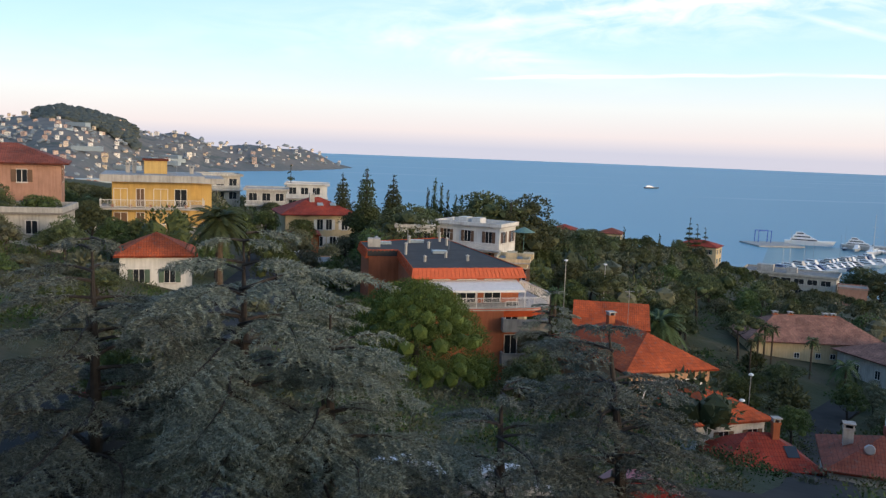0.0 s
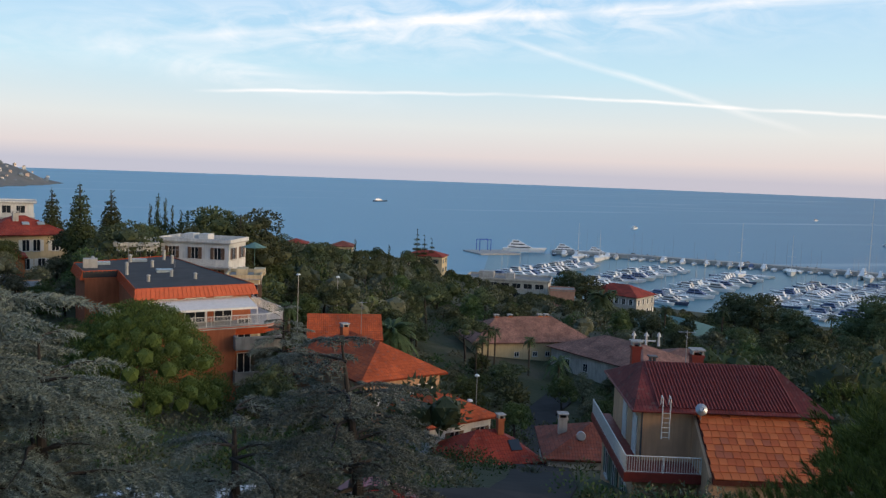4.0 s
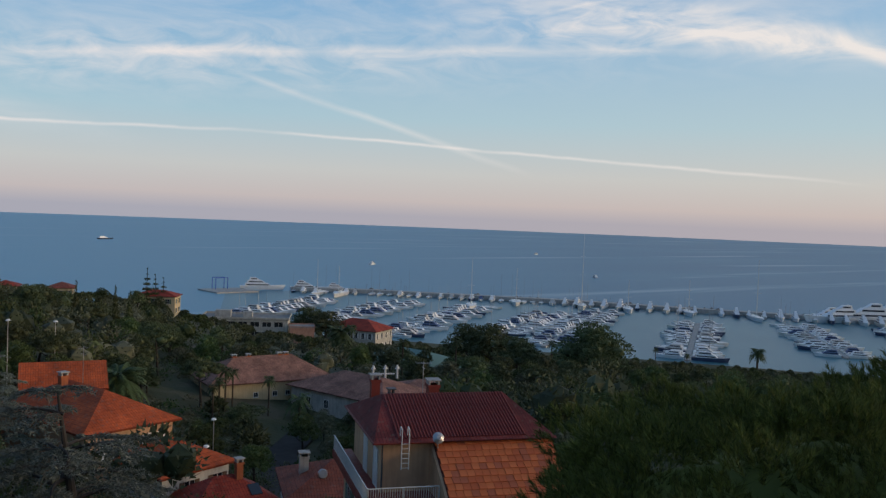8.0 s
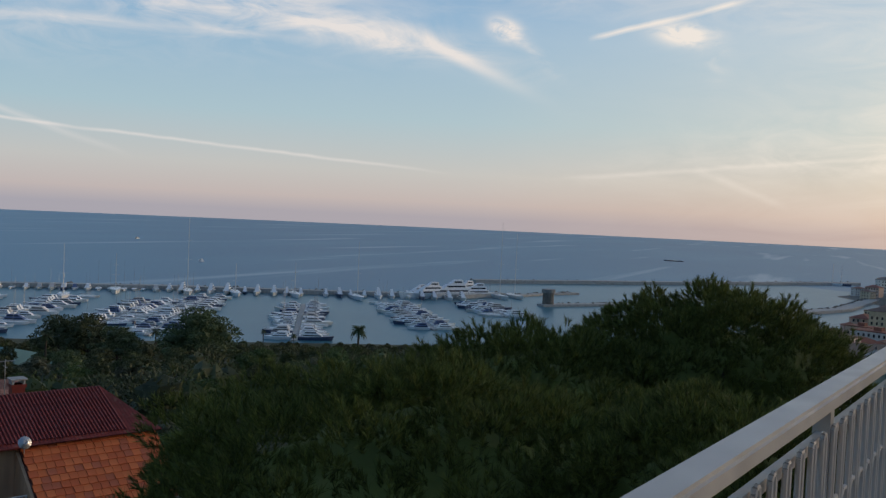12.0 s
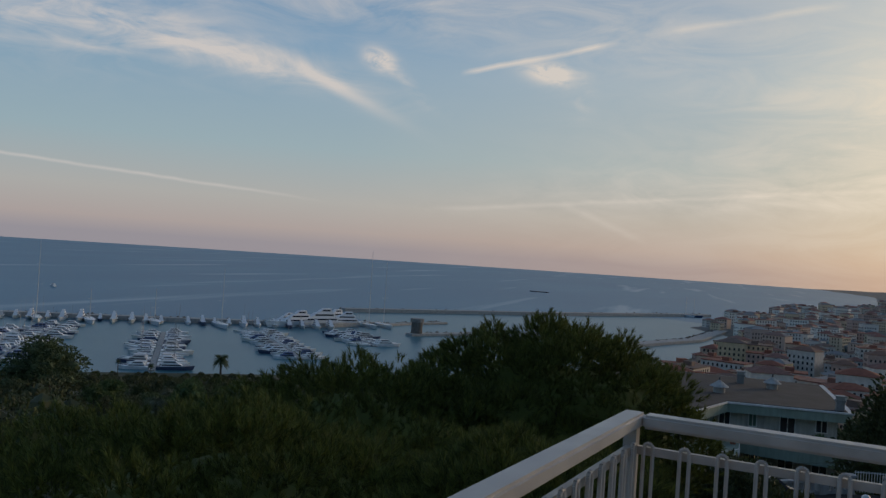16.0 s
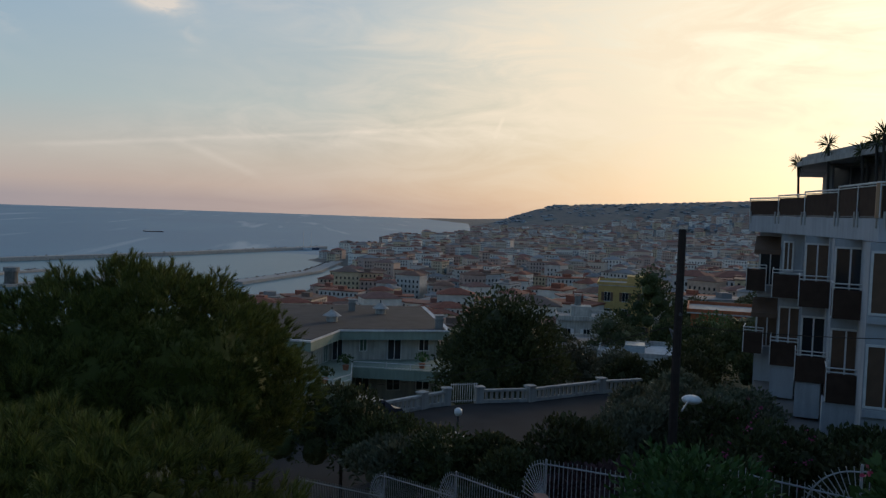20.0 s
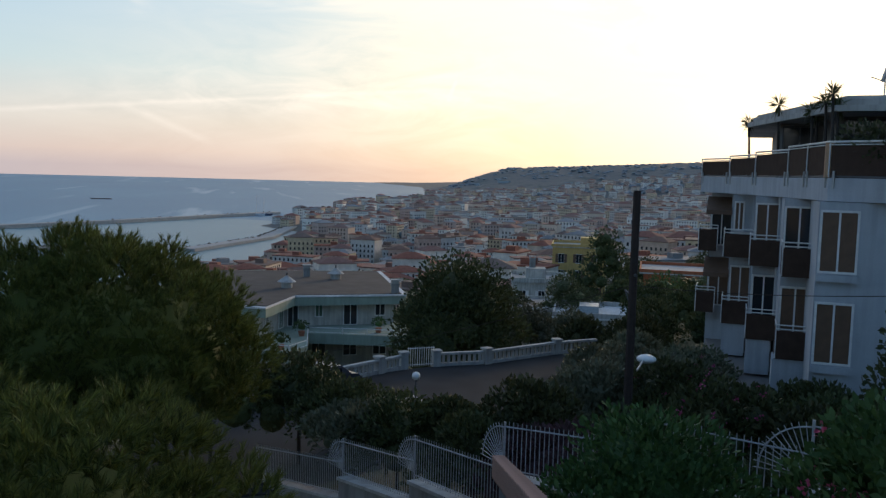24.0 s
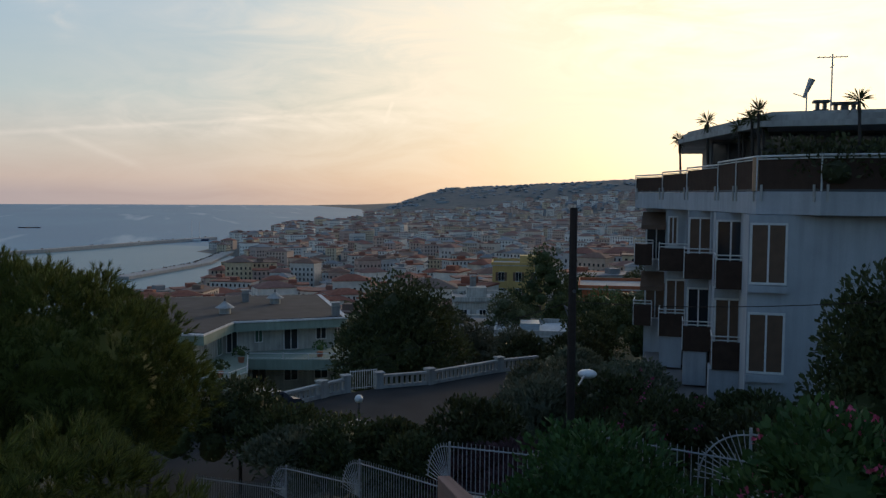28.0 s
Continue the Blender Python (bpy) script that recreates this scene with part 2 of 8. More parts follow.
plaster("terracotta_plaster", (0.44, 0.135, 0.06), 0.25)
plaster("yellow_plaster", (0.62, 0.42, 0.15), 0.2)
plaster("cream_plaster", (0.66, 0.53, 0.33), 0.25)
plaster("peach_plaster", (0.60, 0.37, 0.22), 0.25)
plaster("white_plaster", (0.74, 0.73, 0.70), 0.25)
plaster("grey_white_plaster", (0.46, 0.475, 0.49), 0.2)
plaster("old_white_plaster", (0.60, 0.57, 0.50), 0.4)
plaster("grey_concrete", (0.34, 0.33, 0.31), 0.4)
plaster("pale_concrete", (0.52, 0.50, 0.46), 0.35)
plaster("pink_brick", (0.46, 0.26, 0.19), 0.3)
plaster("green_fascia", (0.30, 0.36, 0.29), 0.2)
tiled("orange_tiles", (0.60, 0.115, 0.03), (0.46, 0.085, 0.025))
tiled("red_tiles", (0.42, 0.06, 0.03), (0.34, 0.05, 0.03))
tiled("brown_tiles", (0.38, 0.19, 0.135), (0.28, 0.135, 0.10))
tiled("dark_red_sheet", (0.21, 0.036, 0.03), (0.15, 0.028, 0.026), 5.1, 0.5)
tiled("dull_red_tiles", (0.33, 0.09, 0.05), (0.26, 0.07, 0.045))
plain("orange_metal", (0.56, 0.10, 0.03), 0.55, vary=0.25)
plain("dark_red_paint", (0.21, 0.03, 0.02), 0.6, vary=0.35)
plain("bitumen", (0.062, 0.054, 0.050), 0.9, vary=0.4, scale=0.5)
plain("asphalt", (0.05, 0.05, 0.05), 0.95, vary=0.35, scale=0.8, spec=0.1)
plain("pavement_stone", (0.22, 0.20, 0.18), 0.85, vary=0.3, scale=0.8)
plain("white_metal", (0.72, 0.70, 0.66), 0.4, vary=0.2, scale=6)
plain("rail_white", (0.52, 0.48, 0.43), 0.42, vary=0.25, scale=9)
plain("fence_grey", (0.42, 0.41, 0.40), 0.5, vary=0.3, scale=6)
plain("steel", (0.45, 0.45, 0.46), 0.4, 0.7)
plain("iron", (0.10, 0.10, 0.105), 0.6, 0.3)
plain("glass_dark", (0.02, 0.024, 0.03), 0.08, vary=0.1, spec=0.6)
plain("smoked_glass", (0.075, 0.048, 0.036), 0.8, vary=0.3, spec=0.06)
plain("shutter_brown", (0.15, 0.085, 0.05), 0.6, vary=0.35)
plain("shutter_green", (0.08, 0.13, 0.09), 0.6, vary=0.3)
plain("canvas_white", (0.74, 0.72, 0.68), 0.9, vary=0.15)
plain("terracotta_clay", (0.36, 0.14, 0.08), 0.85)
plain("pole_wood", (0.045, 0.03, 0.024), 0.9, vary=0.4, scale=8)
plain("boat_white", (0.78, 0.78, 0.77), 0.3, vary=0.1, scale=1)
plain("boat_window", (0.03, 0.035, 0.05), 0.1)
mixed_paint("boat_hull", [(0.78, 0.78, 0.77), (0.74, 0.73, 0.7), (0.06, 0.08, 0.14), (0.8, 0.8, 0.8), (0.7, 0.68, 0.62), (0.77, 0.77, 0.78)], 0.35, 0.15)
mixed_paint("boat_cover", [(0.8, 0.8, 0.79), (0.76, 0.76, 0.75), (0.10, 0.14, 0.25), (0.78, 0.77, 0.74), (0.55, 0.52, 0.48), (0.8, 0.8, 0.8), (0.79, 0.79, 0.78)], 0.6, 0.15)
mixed_paint("car_paint", [(0.04, 0.045, 0.06), (0.25, 0.03, 0.03), (0.5, 0.5, 0.5), (0.12, 0.12, 0.13), (0.6, 0.6, 0.58)], 0.3, 0.1)
mixed_paint("town_wall", [(0.68, 0.55, 0.43), (0.64, 0.60, 0.54), (0.62, 0.45, 0.34), (0.76, 0.71, 0.63), (0.64, 0.51, 0.33), (0.80, 0.75, 0.67), (0.54, 0.38, 0.31), (0.60, 0.57, 0.53)], 0.9)
mixed_paint("town_roof", [(0.29, 0.12, 0.085), (0.25, 0.14, 0.10), (0.27, 0.14, 0.11), (0.28, 0.27, 0.26), (0.30, 0.11, 0.07), (0.22, 0.15, 0.12)], 0.9, 0.4)
mixed_paint("clay_tile", [(0.58, 0.15, 0.05), (0.50, 0.12, 0.045), (0.62, 0.17, 0.06), (0.42, 0.12, 0.06), (0.55, 0.14, 0.05)], 0.85, 0.35)
plain("rock", (0.20, 0.18, 0.155), 0.95, vary=0.5, scale=0.4)
plain("green_copper", (0.13, 0.24, 0.20), 0.6, vary=0.3)
plain("blue_plastic", (0.04, 0.12, 0.42), 0.5)
plain("greenhouse_glass", (0.34, 0.40, 0.42), 0.35, vary=0.3)
plain("bark", (0.055, 0.045, 0.038), 0.95, vary=0.5, scale=5)
plain("palm_bark", (0.11, 0.08, 0.055), 0.95, vary=0.5, scale=5)
plain("lamp_white", (0.78, 0.78, 0.76), 0.35)
plain("tyre", (0.02, 0.02, 0.02), 0.8)
leafy("pine_needles", (0.018, 0.028, 0.008), (0.180, 0.212, 0.048), trans=0.28, vary=0.1)
leafy("bright_pine_needles", (0.032, 0.052, 0.011), (0.125, 0.170, 0.040), vary=0.2)
leafy("cedar_needles", (0.062, 0.074, 0.060), (0.275, 0.300, 0.245))
leafy("broad_leaves", (0.030, 0.052, 0.018), (0.120, 0.155, 0.052))
leafy("olive_leaves", (0.062, 0.072, 0.042), (0.168, 0.170, 0.105))
leafy("dark_leaves", (0.024, 0.034, 0.013), (0.092, 0.102, 0.036))
leafy("wood_leaves", (0.034, 0.048, 0.024), (0.125, 0.145, 0.062))
# distant foliage with the haze mixed into its pale blue-grey colour
leafy("hazed_scrub", (0.130, 0.160, 0.172), (0.20, 0.232, 0.238), trans=0)
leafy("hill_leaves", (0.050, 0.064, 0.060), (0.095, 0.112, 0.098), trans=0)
leafy("palm_leaves", (0.030, 0.050, 0.018), (0.095, 0.120, 0.045))
leafy("shrub_leaves", (0.020, 0.048, 0.014), (0.080, 0.125, 0.035))
leafy("flower_pink", (0.36, 0.045, 0.10), (0.60, 0.12, 0.22))
leafy("bougainvillea", (0.05, 0.035, 0.03), (0.13, 0.065, 0.07))
leafy("grass_blades", (0.030, 0.052, 0.018), (0.090, 0.115, 0.040))

m, N, p = base("soil_green", 0.95)
v = N.add("ShaderNodeTexCoord").outputs["Object"]
col = N.ramp(N.noise(v, 0.05, 6, 0.62), [(0.32, (0.028, 0.042, 0.018)), (0.5, (0.055, 0.062, 0.03)), (0.62, (0.10, 0.085, 0.055)), (0.75, (0.045, 0.058, 0.026))])
# paler, greyer ground from 500 m outwards: distance haze put into the colour
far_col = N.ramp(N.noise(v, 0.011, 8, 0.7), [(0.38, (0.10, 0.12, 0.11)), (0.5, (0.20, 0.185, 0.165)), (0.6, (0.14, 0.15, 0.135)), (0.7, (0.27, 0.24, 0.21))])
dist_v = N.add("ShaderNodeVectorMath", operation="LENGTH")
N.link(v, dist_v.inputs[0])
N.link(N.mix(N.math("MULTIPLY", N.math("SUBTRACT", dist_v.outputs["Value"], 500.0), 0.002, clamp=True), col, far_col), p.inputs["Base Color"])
bump(N, p, N.noise(v, 0.8, 5), 0.6, 0.3)

m, N, p = base("sea_water", 0.3, spec=0.5)
v = N.add("ShaderNodeTexCoord").outputs["Object"]
big = N.noise(N.mapping(v, (0.35, 1.0, 1), (0, 0, -28)), 0.004, 5, 0.55, 0.3)
col = N.ramp(big, [(0.3, (0.018, 0.126, 0.218)), (0.55, (0.025, 0.147, 0.238)), (0.75, (0.044, 0.175, 0.262))])
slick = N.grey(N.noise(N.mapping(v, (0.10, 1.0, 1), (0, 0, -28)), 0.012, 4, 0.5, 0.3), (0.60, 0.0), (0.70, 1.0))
# brighter sky reflection towards +y, painted into the water's base colour
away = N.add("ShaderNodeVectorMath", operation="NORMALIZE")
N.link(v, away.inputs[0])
sky_sheen = N.grey(N.dot(away.outputs[0], (0.0, 1.0, 0.0)), (0.62, 0.0), (0.97, 1.0))
col = N.mix(sky_sheen, col, (0.125, 0.31, 0.41))
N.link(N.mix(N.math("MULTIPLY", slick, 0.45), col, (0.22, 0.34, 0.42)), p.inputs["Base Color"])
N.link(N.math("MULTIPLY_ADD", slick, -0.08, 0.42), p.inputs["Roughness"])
bump(N, p, N.noise(v, 0.5, 5, 0.65), 0.35, 0.4)

m, N, p = base("harbour_water", 0.36, spec=0.4)
v = N.add("ShaderNodeTexCoord").outputs["Object"]
N.link(N.ramp(N.noise(v, 0.02, 4), [(0.3, (0.035, 0.14, 0.18)), (0.7, (0.05, 0.165, 0.205))]), p.inputs["Base Color"])
bump(N, p, N.noise(v, 0.6, 5, 0.65), 0.3, 0.3)

# ---- building helpers ----


def mesh_of(name, verts, faces, mat, smooth=False):
    me = bpy.data.meshes.new(name)
    me.from_pydata([tuple(v) for v in verts], [], [tuple(f) for f in faces])
    me.materials.append(MATS[mat])
    if smooth:
        me.shade_smooth()
    return me


def from_bm(name, bm, mat, smooth=False):
    me = bpy.data.meshes.new(name)
    bmesh.ops.recalc_face_normals(bm, faces=bm.faces)
    bm.to_mesh(me)
    bm.free()
    me.materials.append(MATS[mat])
    if smooth:
        me.shade_smooth()
    return me


def thing(name, m, label, category, group="", kind=""):
    ob = new(name)
    ob.empty_display_size = 0.3
    ob.matrix_world = m
    return tagged(ob, label, category, group, kind)


def part(name, data, mat, parent, label="", at=None):
    """A mesh, or a bmesh, as one part under a thing or a part."""
    if isinstance(data, bmesh.types.BMesh):
        data = from_bm(name, data, mat)
    ob = new(name, data)
    ob.parent = parent
    if at is not None:
        ob.matrix_basis = at
    return tagged(ob, label)


def box(bm, x0, x1, y0, y1, z0, z1):
    vs = [bm.verts.new(p) for p in ((x0, y0, z0), (x1, y0, z0), (x1, y1, z0), (x0, y1, z0), (x0, y0, z1), (x1, y0, z1), (x1, y1, z1), (x0, y1, z1))]
    for f in ((0, 3, 2, 1), (4, 5, 6, 7), (0, 1, 5, 4), (1, 2, 6, 5), (2, 3, 7, 6), (3, 0, 4, 7)):
        bm.faces.new([vs[i] for i in f])
    return bm


def boxes(*dims):
    bm = bmesh.new()
    for d in dims:
        box(bm, *d)
    return bm


def rod(bm, a, b, r0, r1=None, n=6):
    """A tapered rod from a to b."""
    a, b = Vector(a), Vector(b)
    r1 = r0 if r1 is None else r1
    d = (b - a).normalized()
    s = d.orthogonal().normalized()
    u = d.cross(s)
    ring = [[bm.verts.new(c + (s * math.cos(k * 2 * math.pi / n) + u * math.sin(k * 2 * math.pi / n)) * r) for k in range(n)] for c, r in ((a, r0), (b, r1))]
    for k in range(n):
        bm.faces.new((ring[0][k], ring[0][(k + 1) % n], ring[1][(k + 1) % n], ring[1][k]))
    bm.faces.new(ring[0][::-1])
    bm.faces.new(ring[1])
    return bm


def rods(*dims):
    bm = bmesh.new()
    for d in dims:
        rod(bm, *d)
    return bm


def prism(bm, pts, z0, z1):
    """A plate with the outline pts (anticlockwise) between two heights."""
    lo = [bm.verts.new((x, y, z0)) for x, y in pts]
    hi = [bm.verts.new((x, y, z1)) for x, y in pts]
    n = len(pts)
    bm.faces.new(lo[::-1])
    bm.faces.new(hi)
    for i in range(n):
        bm.faces.new((lo[i], lo[(i + 1) % n], hi[(i + 1) % n], hi[i]))
    return bm


def polar(az, d):
    return -math.sin(radians(az)) * d, math.cos(radians(az)) * d


# ---- the land ----


def smooth_max(a, b, k=5.0):
    h = np.clip(0.5 + 0.5 * (a - b) / k, 0, 1)
    return b + (a - b) * h + k * h * (1 - h)


def step01(x, a, b):
    t = np.clip((np.asarray(x, float) - a) / (b - a), 0, 1)
    return t * t * (3 - 2 * t)


SHORE_X = [400, 560, 668, 750, 800, 860, 930, 1020, 1188, 1511, 1737, 2003, 2370, 2975, 3400]
SHORE_Y = [0, -12, -32, -55, -75, -60, -30, -57, -113, -182, -324, -434, -587, -706, -790]


def ground(x, y):
    """Height of the land: the slope down to the shore, the town to the west, the headlands at both ends of the bay."""
    x, y = np.asarray(x, float), np.asarray(y, float)
    p1 = 52 - 0.125 * x - 0.085 * y
    p1 = np.where(p1 > 52, 52 + (p1 - 52) * 0.8, p1)
    s, c = 0.827 * x + 0.562 * y, -0.562 * x + 0.827 * y
    p1 = p1 - 10.5 * np.exp(-((s - 85) / 65) ** 2 - ((c - 42) / 45) ** 2) - 5.0 * np.exp(-((x - 64) ** 2 + (y + 8) ** 2) / 260) - 5.5 * step01(x, 60, 84) * step01(-y, 8, 24) + 9.5 * np.exp(-((x - 86) ** 2 + (y - 255) ** 2) / 2300) - 1.5 * np.exp(-((x - 26) ** 2 + (y + 17) ** 2) / 260) - 4.2 * np.exp(-((x + 7) ** 2 / 330 + (y - 31) ** 2 / 300))
    inland = np.interp(x, SHORE_X, SHORE_Y) - y
    p2 = -8 + 0.2 * np.clip(inland, 0, 30) + 0.12 * np.minimum(inland, 0) + 0.024 * np.clip(inland - 30, 0, 3000) + 0.000024 * np.clip(inland - 30, 0, 1100) ** 2
    r, az = np.hypot(x, y), np.degrees(np.arctan2(-x, y))
    cape = np.interp(-az, [102.6, 103.3, 105.4, 107.9, 111.6, 115.2, 120.2, 132, 150, 170], [-60, -2, 40, 84, 94, 105, 120, 128, 90, 0]) * np.exp(-((r - 3150) / 520) ** 2)
    ridge = np.interp(-az, [104.5, 106.5, 110, 113, 117, 121, 130, 145, 160], [0, 8, 20, 36, 52, 64, 70, 60, 0]) * np.exp(-((r - 1950) / 430) ** 2)
    p2 = np.where(az < -102.6, np.maximum(smooth_max(p2, cape, 10.0), ridge), p2)
    crest_r = np.interp(az, [-1, 5, 20, 40], [2190, 2050, 1760, 1600])
    crest = np.interp(az, [-1.2, -0.5, 0.3, 2.4, 4.6, 8.1, 10.5, 12.5, 13.7, 15.2, 17.2, 18.6, 20.4, 26, 40], [-30, -6, 18, 40, 51, 48, 70, 64, 84, 98, 106, 94, 82, 96, 110])
    p4 = np.where((az > -30) & (az < 75), crest - np.abs(r - crest_r) * np.where(r > crest_r, 0.3, np.interp(az, [0, 9, 16, 30], [0.22, 0.17, 0.125, 0.11])), -60)
    p = smooth_max(smooth_max(p1, p2, 8.0), p4, 8.0)
    q = p + 4
    return 0.5 * (q + np.sqrt(q * q + 36)) - 1.6 - np.where(p < -8, (-8 - p) * 0.15, 0)


def gz(x, y):
    return float(ground(x, y))


radii = [0.0] + list(np.concatenate([np.arange(3, 60, 3), np.geomspace(60, 4940, 120)]))
ANG = 300
verts, faces = [(0, 0, gz(0, 0))], []
for r in radii[1:]:
    a = np.arange(ANG) * 2 * math.pi / ANG
    xs, ys = np.cos(a) * r, np.sin(a) * r
    zs = ground(xs, ys)
    if r > 300:
        zs = np.where(zs > 2, zs + np.array([noise.noise((xx / 90, yy / 90, 3.0)) for xx, yy in zip(xs, ys)]) * np.minimum(zs - 2, 9), zs)
    verts += list(zip(xs, ys, zs))
for k in range(ANG):
    faces.append((0, 1 + k, 1 + (k + 1) % ANG))
for i in range(len(radii) - 2):
    o, o2 = 1 + i * ANG, 1 + (i + 1) * ANG
    faces += [(o + k, o2 + k, o2 + (k + 1) % ANG, o + (k + 1) % ANG) for k in range(ANG)]
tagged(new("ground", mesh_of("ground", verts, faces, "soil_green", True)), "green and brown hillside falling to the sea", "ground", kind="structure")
bm = bmesh.new()
bmesh.ops.create_circle(bm, cap_ends=True, radius=4950, segments=256)
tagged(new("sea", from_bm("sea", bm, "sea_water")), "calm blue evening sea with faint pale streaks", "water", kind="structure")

# ---- plants: leaf meshes and kinds of tree ----
RNG = np.random.default_rng(7)


def unit(n):
    v = RNG.normal(size=(n, 3))
    return v / np.linalg.norm(v, axis=1, keepdims=True)


def blades(centres, dirs, length, width, bend=0.0, tri=False):
    """Narrow leaves or needles: one quad (or one triangle) each, from a centre along its direction. Returns vertices and faces."""
    n = len(centres)
    d = dirs / np.maximum(np.linalg.norm(dirs, axis=1, keepdims=True), 1e-6)
    side_ = np.cross(d, unit(n))
    side_ /= np.maximum(np.linalg.norm(side_, axis=1, keepdims=True), 1e-6)
    ln = np.broadcast_to(np.asarray(length, float), (n,))[:, None]
    wd = np.broadcast_to(np.asarray(width, float), (n,))[:, None]
    mid = centres + d * ln * 0.55
    tip = centres + d * ln + np.array([0, 0, -1.0]) * bend * ln
    if tri:
        return np.stack([centres - side_ * wd / 2, centres + side_ * wd / 2, tip], 1).reshape(-1, 3), np.arange(3 * n).reshape(n, 3)
    v = np.stack([centres, mid + side_ * wd / 2, tip, mid - side_ * wd / 2], 1).reshape(-1, 3)
    f = np.arange(4 * n).reshape(n, 4)
    return v, f


def joined(pieces):
    vs, fs, o = [], [], 0
    for v, f in pieces:
        v = np.asarray(v, float)
        vs.append(v)
        fs += (np.asarray(f) + o).tolist()
        o += len(v)
    return np.concatenate(vs), fs


def lump(centre, radii, seed=0, sub=2, rough=0.22):
    """A rough inner mass that keeps a crown from being see-through."""
    bm = bmesh.new()
    bmesh.ops.create_icosphere(bm, subdivisions=sub, radius=1.0)
    v = np.array([(w.co * (1 + rough * noise.noise(w.co * 2.1 + Vector((seed * 1.7, 0, 0))))) [:] for w in bm.verts])
    f = [[w.index for w in face.verts] for face in bm.faces]
    bm.free()
    return v * np.asarray(radii) + np.asarray(centre), np.array(f)


def crown(name, blobs, leaves, size, mat, core=0.55, upward=0.3, aspect=0.55, droop=0.0):
    """A crown of leaf clumps: blobs are (centre, radii)."""
    pieces = []
    area = np.array([r[0] * r[2] + r[0] * r[1] for _, r in blobs])
    share = np.maximum((leaves * area / area.sum()).astype(int), 4)
    for i, ((c, r), n) in enumerate(zip(blobs, share)):
        if core:
            pieces.append(lump(c, np.asarray(r) * core, i, 1 if len(blobs) > 14 else 2))
        u = unit(n)
        u[:, 2] = np.where(u[:, 2] < -0.35, -u[:, 2], u[:, 2])
        pos = np.asarray(c) + u * np.asarray(r) * RNG.uniform(0.72, 1.08, (n, 1))
        d = u + unit(n) * 0.9 + np.array([0, 0, upward])
        pieces.append(blades(pos, d, size * RNG.uniform(0.6, 1.35, n), size * aspect * RNG.uniform(0.7, 1.2, n), droop))
    tri = [(v, f) for v, f in pieces if f.shape[1] == 3]
    quad = [(v, f) for v, f in pieces if f.shape[1] == 4]
    v, f = joined(tri + quad)
    me = bpy.data.meshes.new(name)
    me.from_pydata(v.tolist(), [], f)
    me.materials.append(MATS[mat])
    return me


def trunk_mesh(name, height, r, lean=0.0, limbs=(), mat="bark", foot=-1.5):
    bm = bmesh.new()
    pts = [(0, 0, foot), (lean * 0.2, 0, height * 0.3), (lean * 0.6, lean * 0.15, height * 0.65), (lean, lean * 0.2, height)]
    rs = [r * 1.25, r, r * 0.8, r * 0.45]
    for (a, b, ra, rb) in zip(pts, pts[1:], rs, rs[1:]):
        rod(bm, a, b, ra, rb, 7)
    for h, az, ln, rise in limbs:
        k = h / height
        x0 = lean * k
        a = radians(az)
        mid = (x0 + math.cos(a) * ln * 0.5, math.sin(a) * ln * 0.5, h + rise * 0.35)
        rod(bm, (x0, 0, h), mid, r * 0.42, r * 0.28, 5)
        rod(bm, mid, (x0 + math.cos(a) * ln, math.sin(a) * ln, h + rise), r * 0.28, r * 0.1, 5)
    return from_bm(name, bm, mat)


def tree(name, label, category, trunk, leaf, m, group="", crown_label=""):
    t = thing(name, m, label, category, group)
    part("trunk", trunk, None, t)
    part("crown", leaf, None, t, crown_label)
    return t


def broad_blobs(r, h0, h1, n, flat=0.8):
    out = []
    for i in range(n):
        a = i * 2.4 + RNG.uniform(-0.4, 0.4)
        k = math.sqrt((i + 0.5) / n)
        z = h0 + (h1 - h0) * (1 - 0.75 * k * k) * RNG.uniform(0.55, 1.0)
        b = r * RNG.uniform(0.30, 0.46)
        out.append(((math.cos(a) * r * 0.72 * k, math.sin(a) * r * 0.72 * k, z), (b, b, b * flat)))
    return out


BOUGHS = [(1.6, 20, 1.8, 1.6), (2.0, 150, 1.7, 1.8), (1.8, 265, 1.9, 1.5), (2.4, 80, 1.4, 1.7)]
KINDS = {}
for k in range(4):
    KINDS["broad", k] = (trunk_mesh("trunk", 3.6, 0.2, 0.3, BOUGHS), crown("crown", broad_blobs(3.2, 1.8, 6.3, 15), 4200, 0.26, "broad_leaves"))
    KINDS["dark", k] = (trunk_mesh("trunk", 3.8, 0.22, -0.3, BOUGHS), crown("crown", broad_blobs(3.3, 1.5, 6.6, 16), 4600, 0.25, "wood_leaves"))
for k in range(3):
    KINDS["olive", k] = (trunk_mesh("trunk", 2.4, 0.2, 0.4, BOUGHS), crown("crown", broad_blobs(2.7, 1.2, 4.8, 15), 4200, 0.21, "olive_leaves", aspect=0.4))
    KINDS["pine", k] = (trunk_mesh("trunk", 6.2, 0.22, 0.5, [(4.5, 20, 2.6, 1.8), (4.8, 140, 2.6, 1.7), (5.0, 250, 2.5, 1.6)]), crown("crown", broad_blobs(4.0, 6.0, 8.2, 14, 0.62), 2000, 0.38, "wood_leaves", upward=0.8))


def cypress_blobs(h, r):
    return [((RNG.uniform(-0.1, 0.1), RNG.uniform(-0.1, 0.1), z), (w, w, h * 0.11)) for z in np.linspace(0.5, h - 0.3, 9) for w in [r * max(0.18, math.sin(min(1, 0.25 + (z / h) * 0.9) * math.pi) ** 0.7)]]


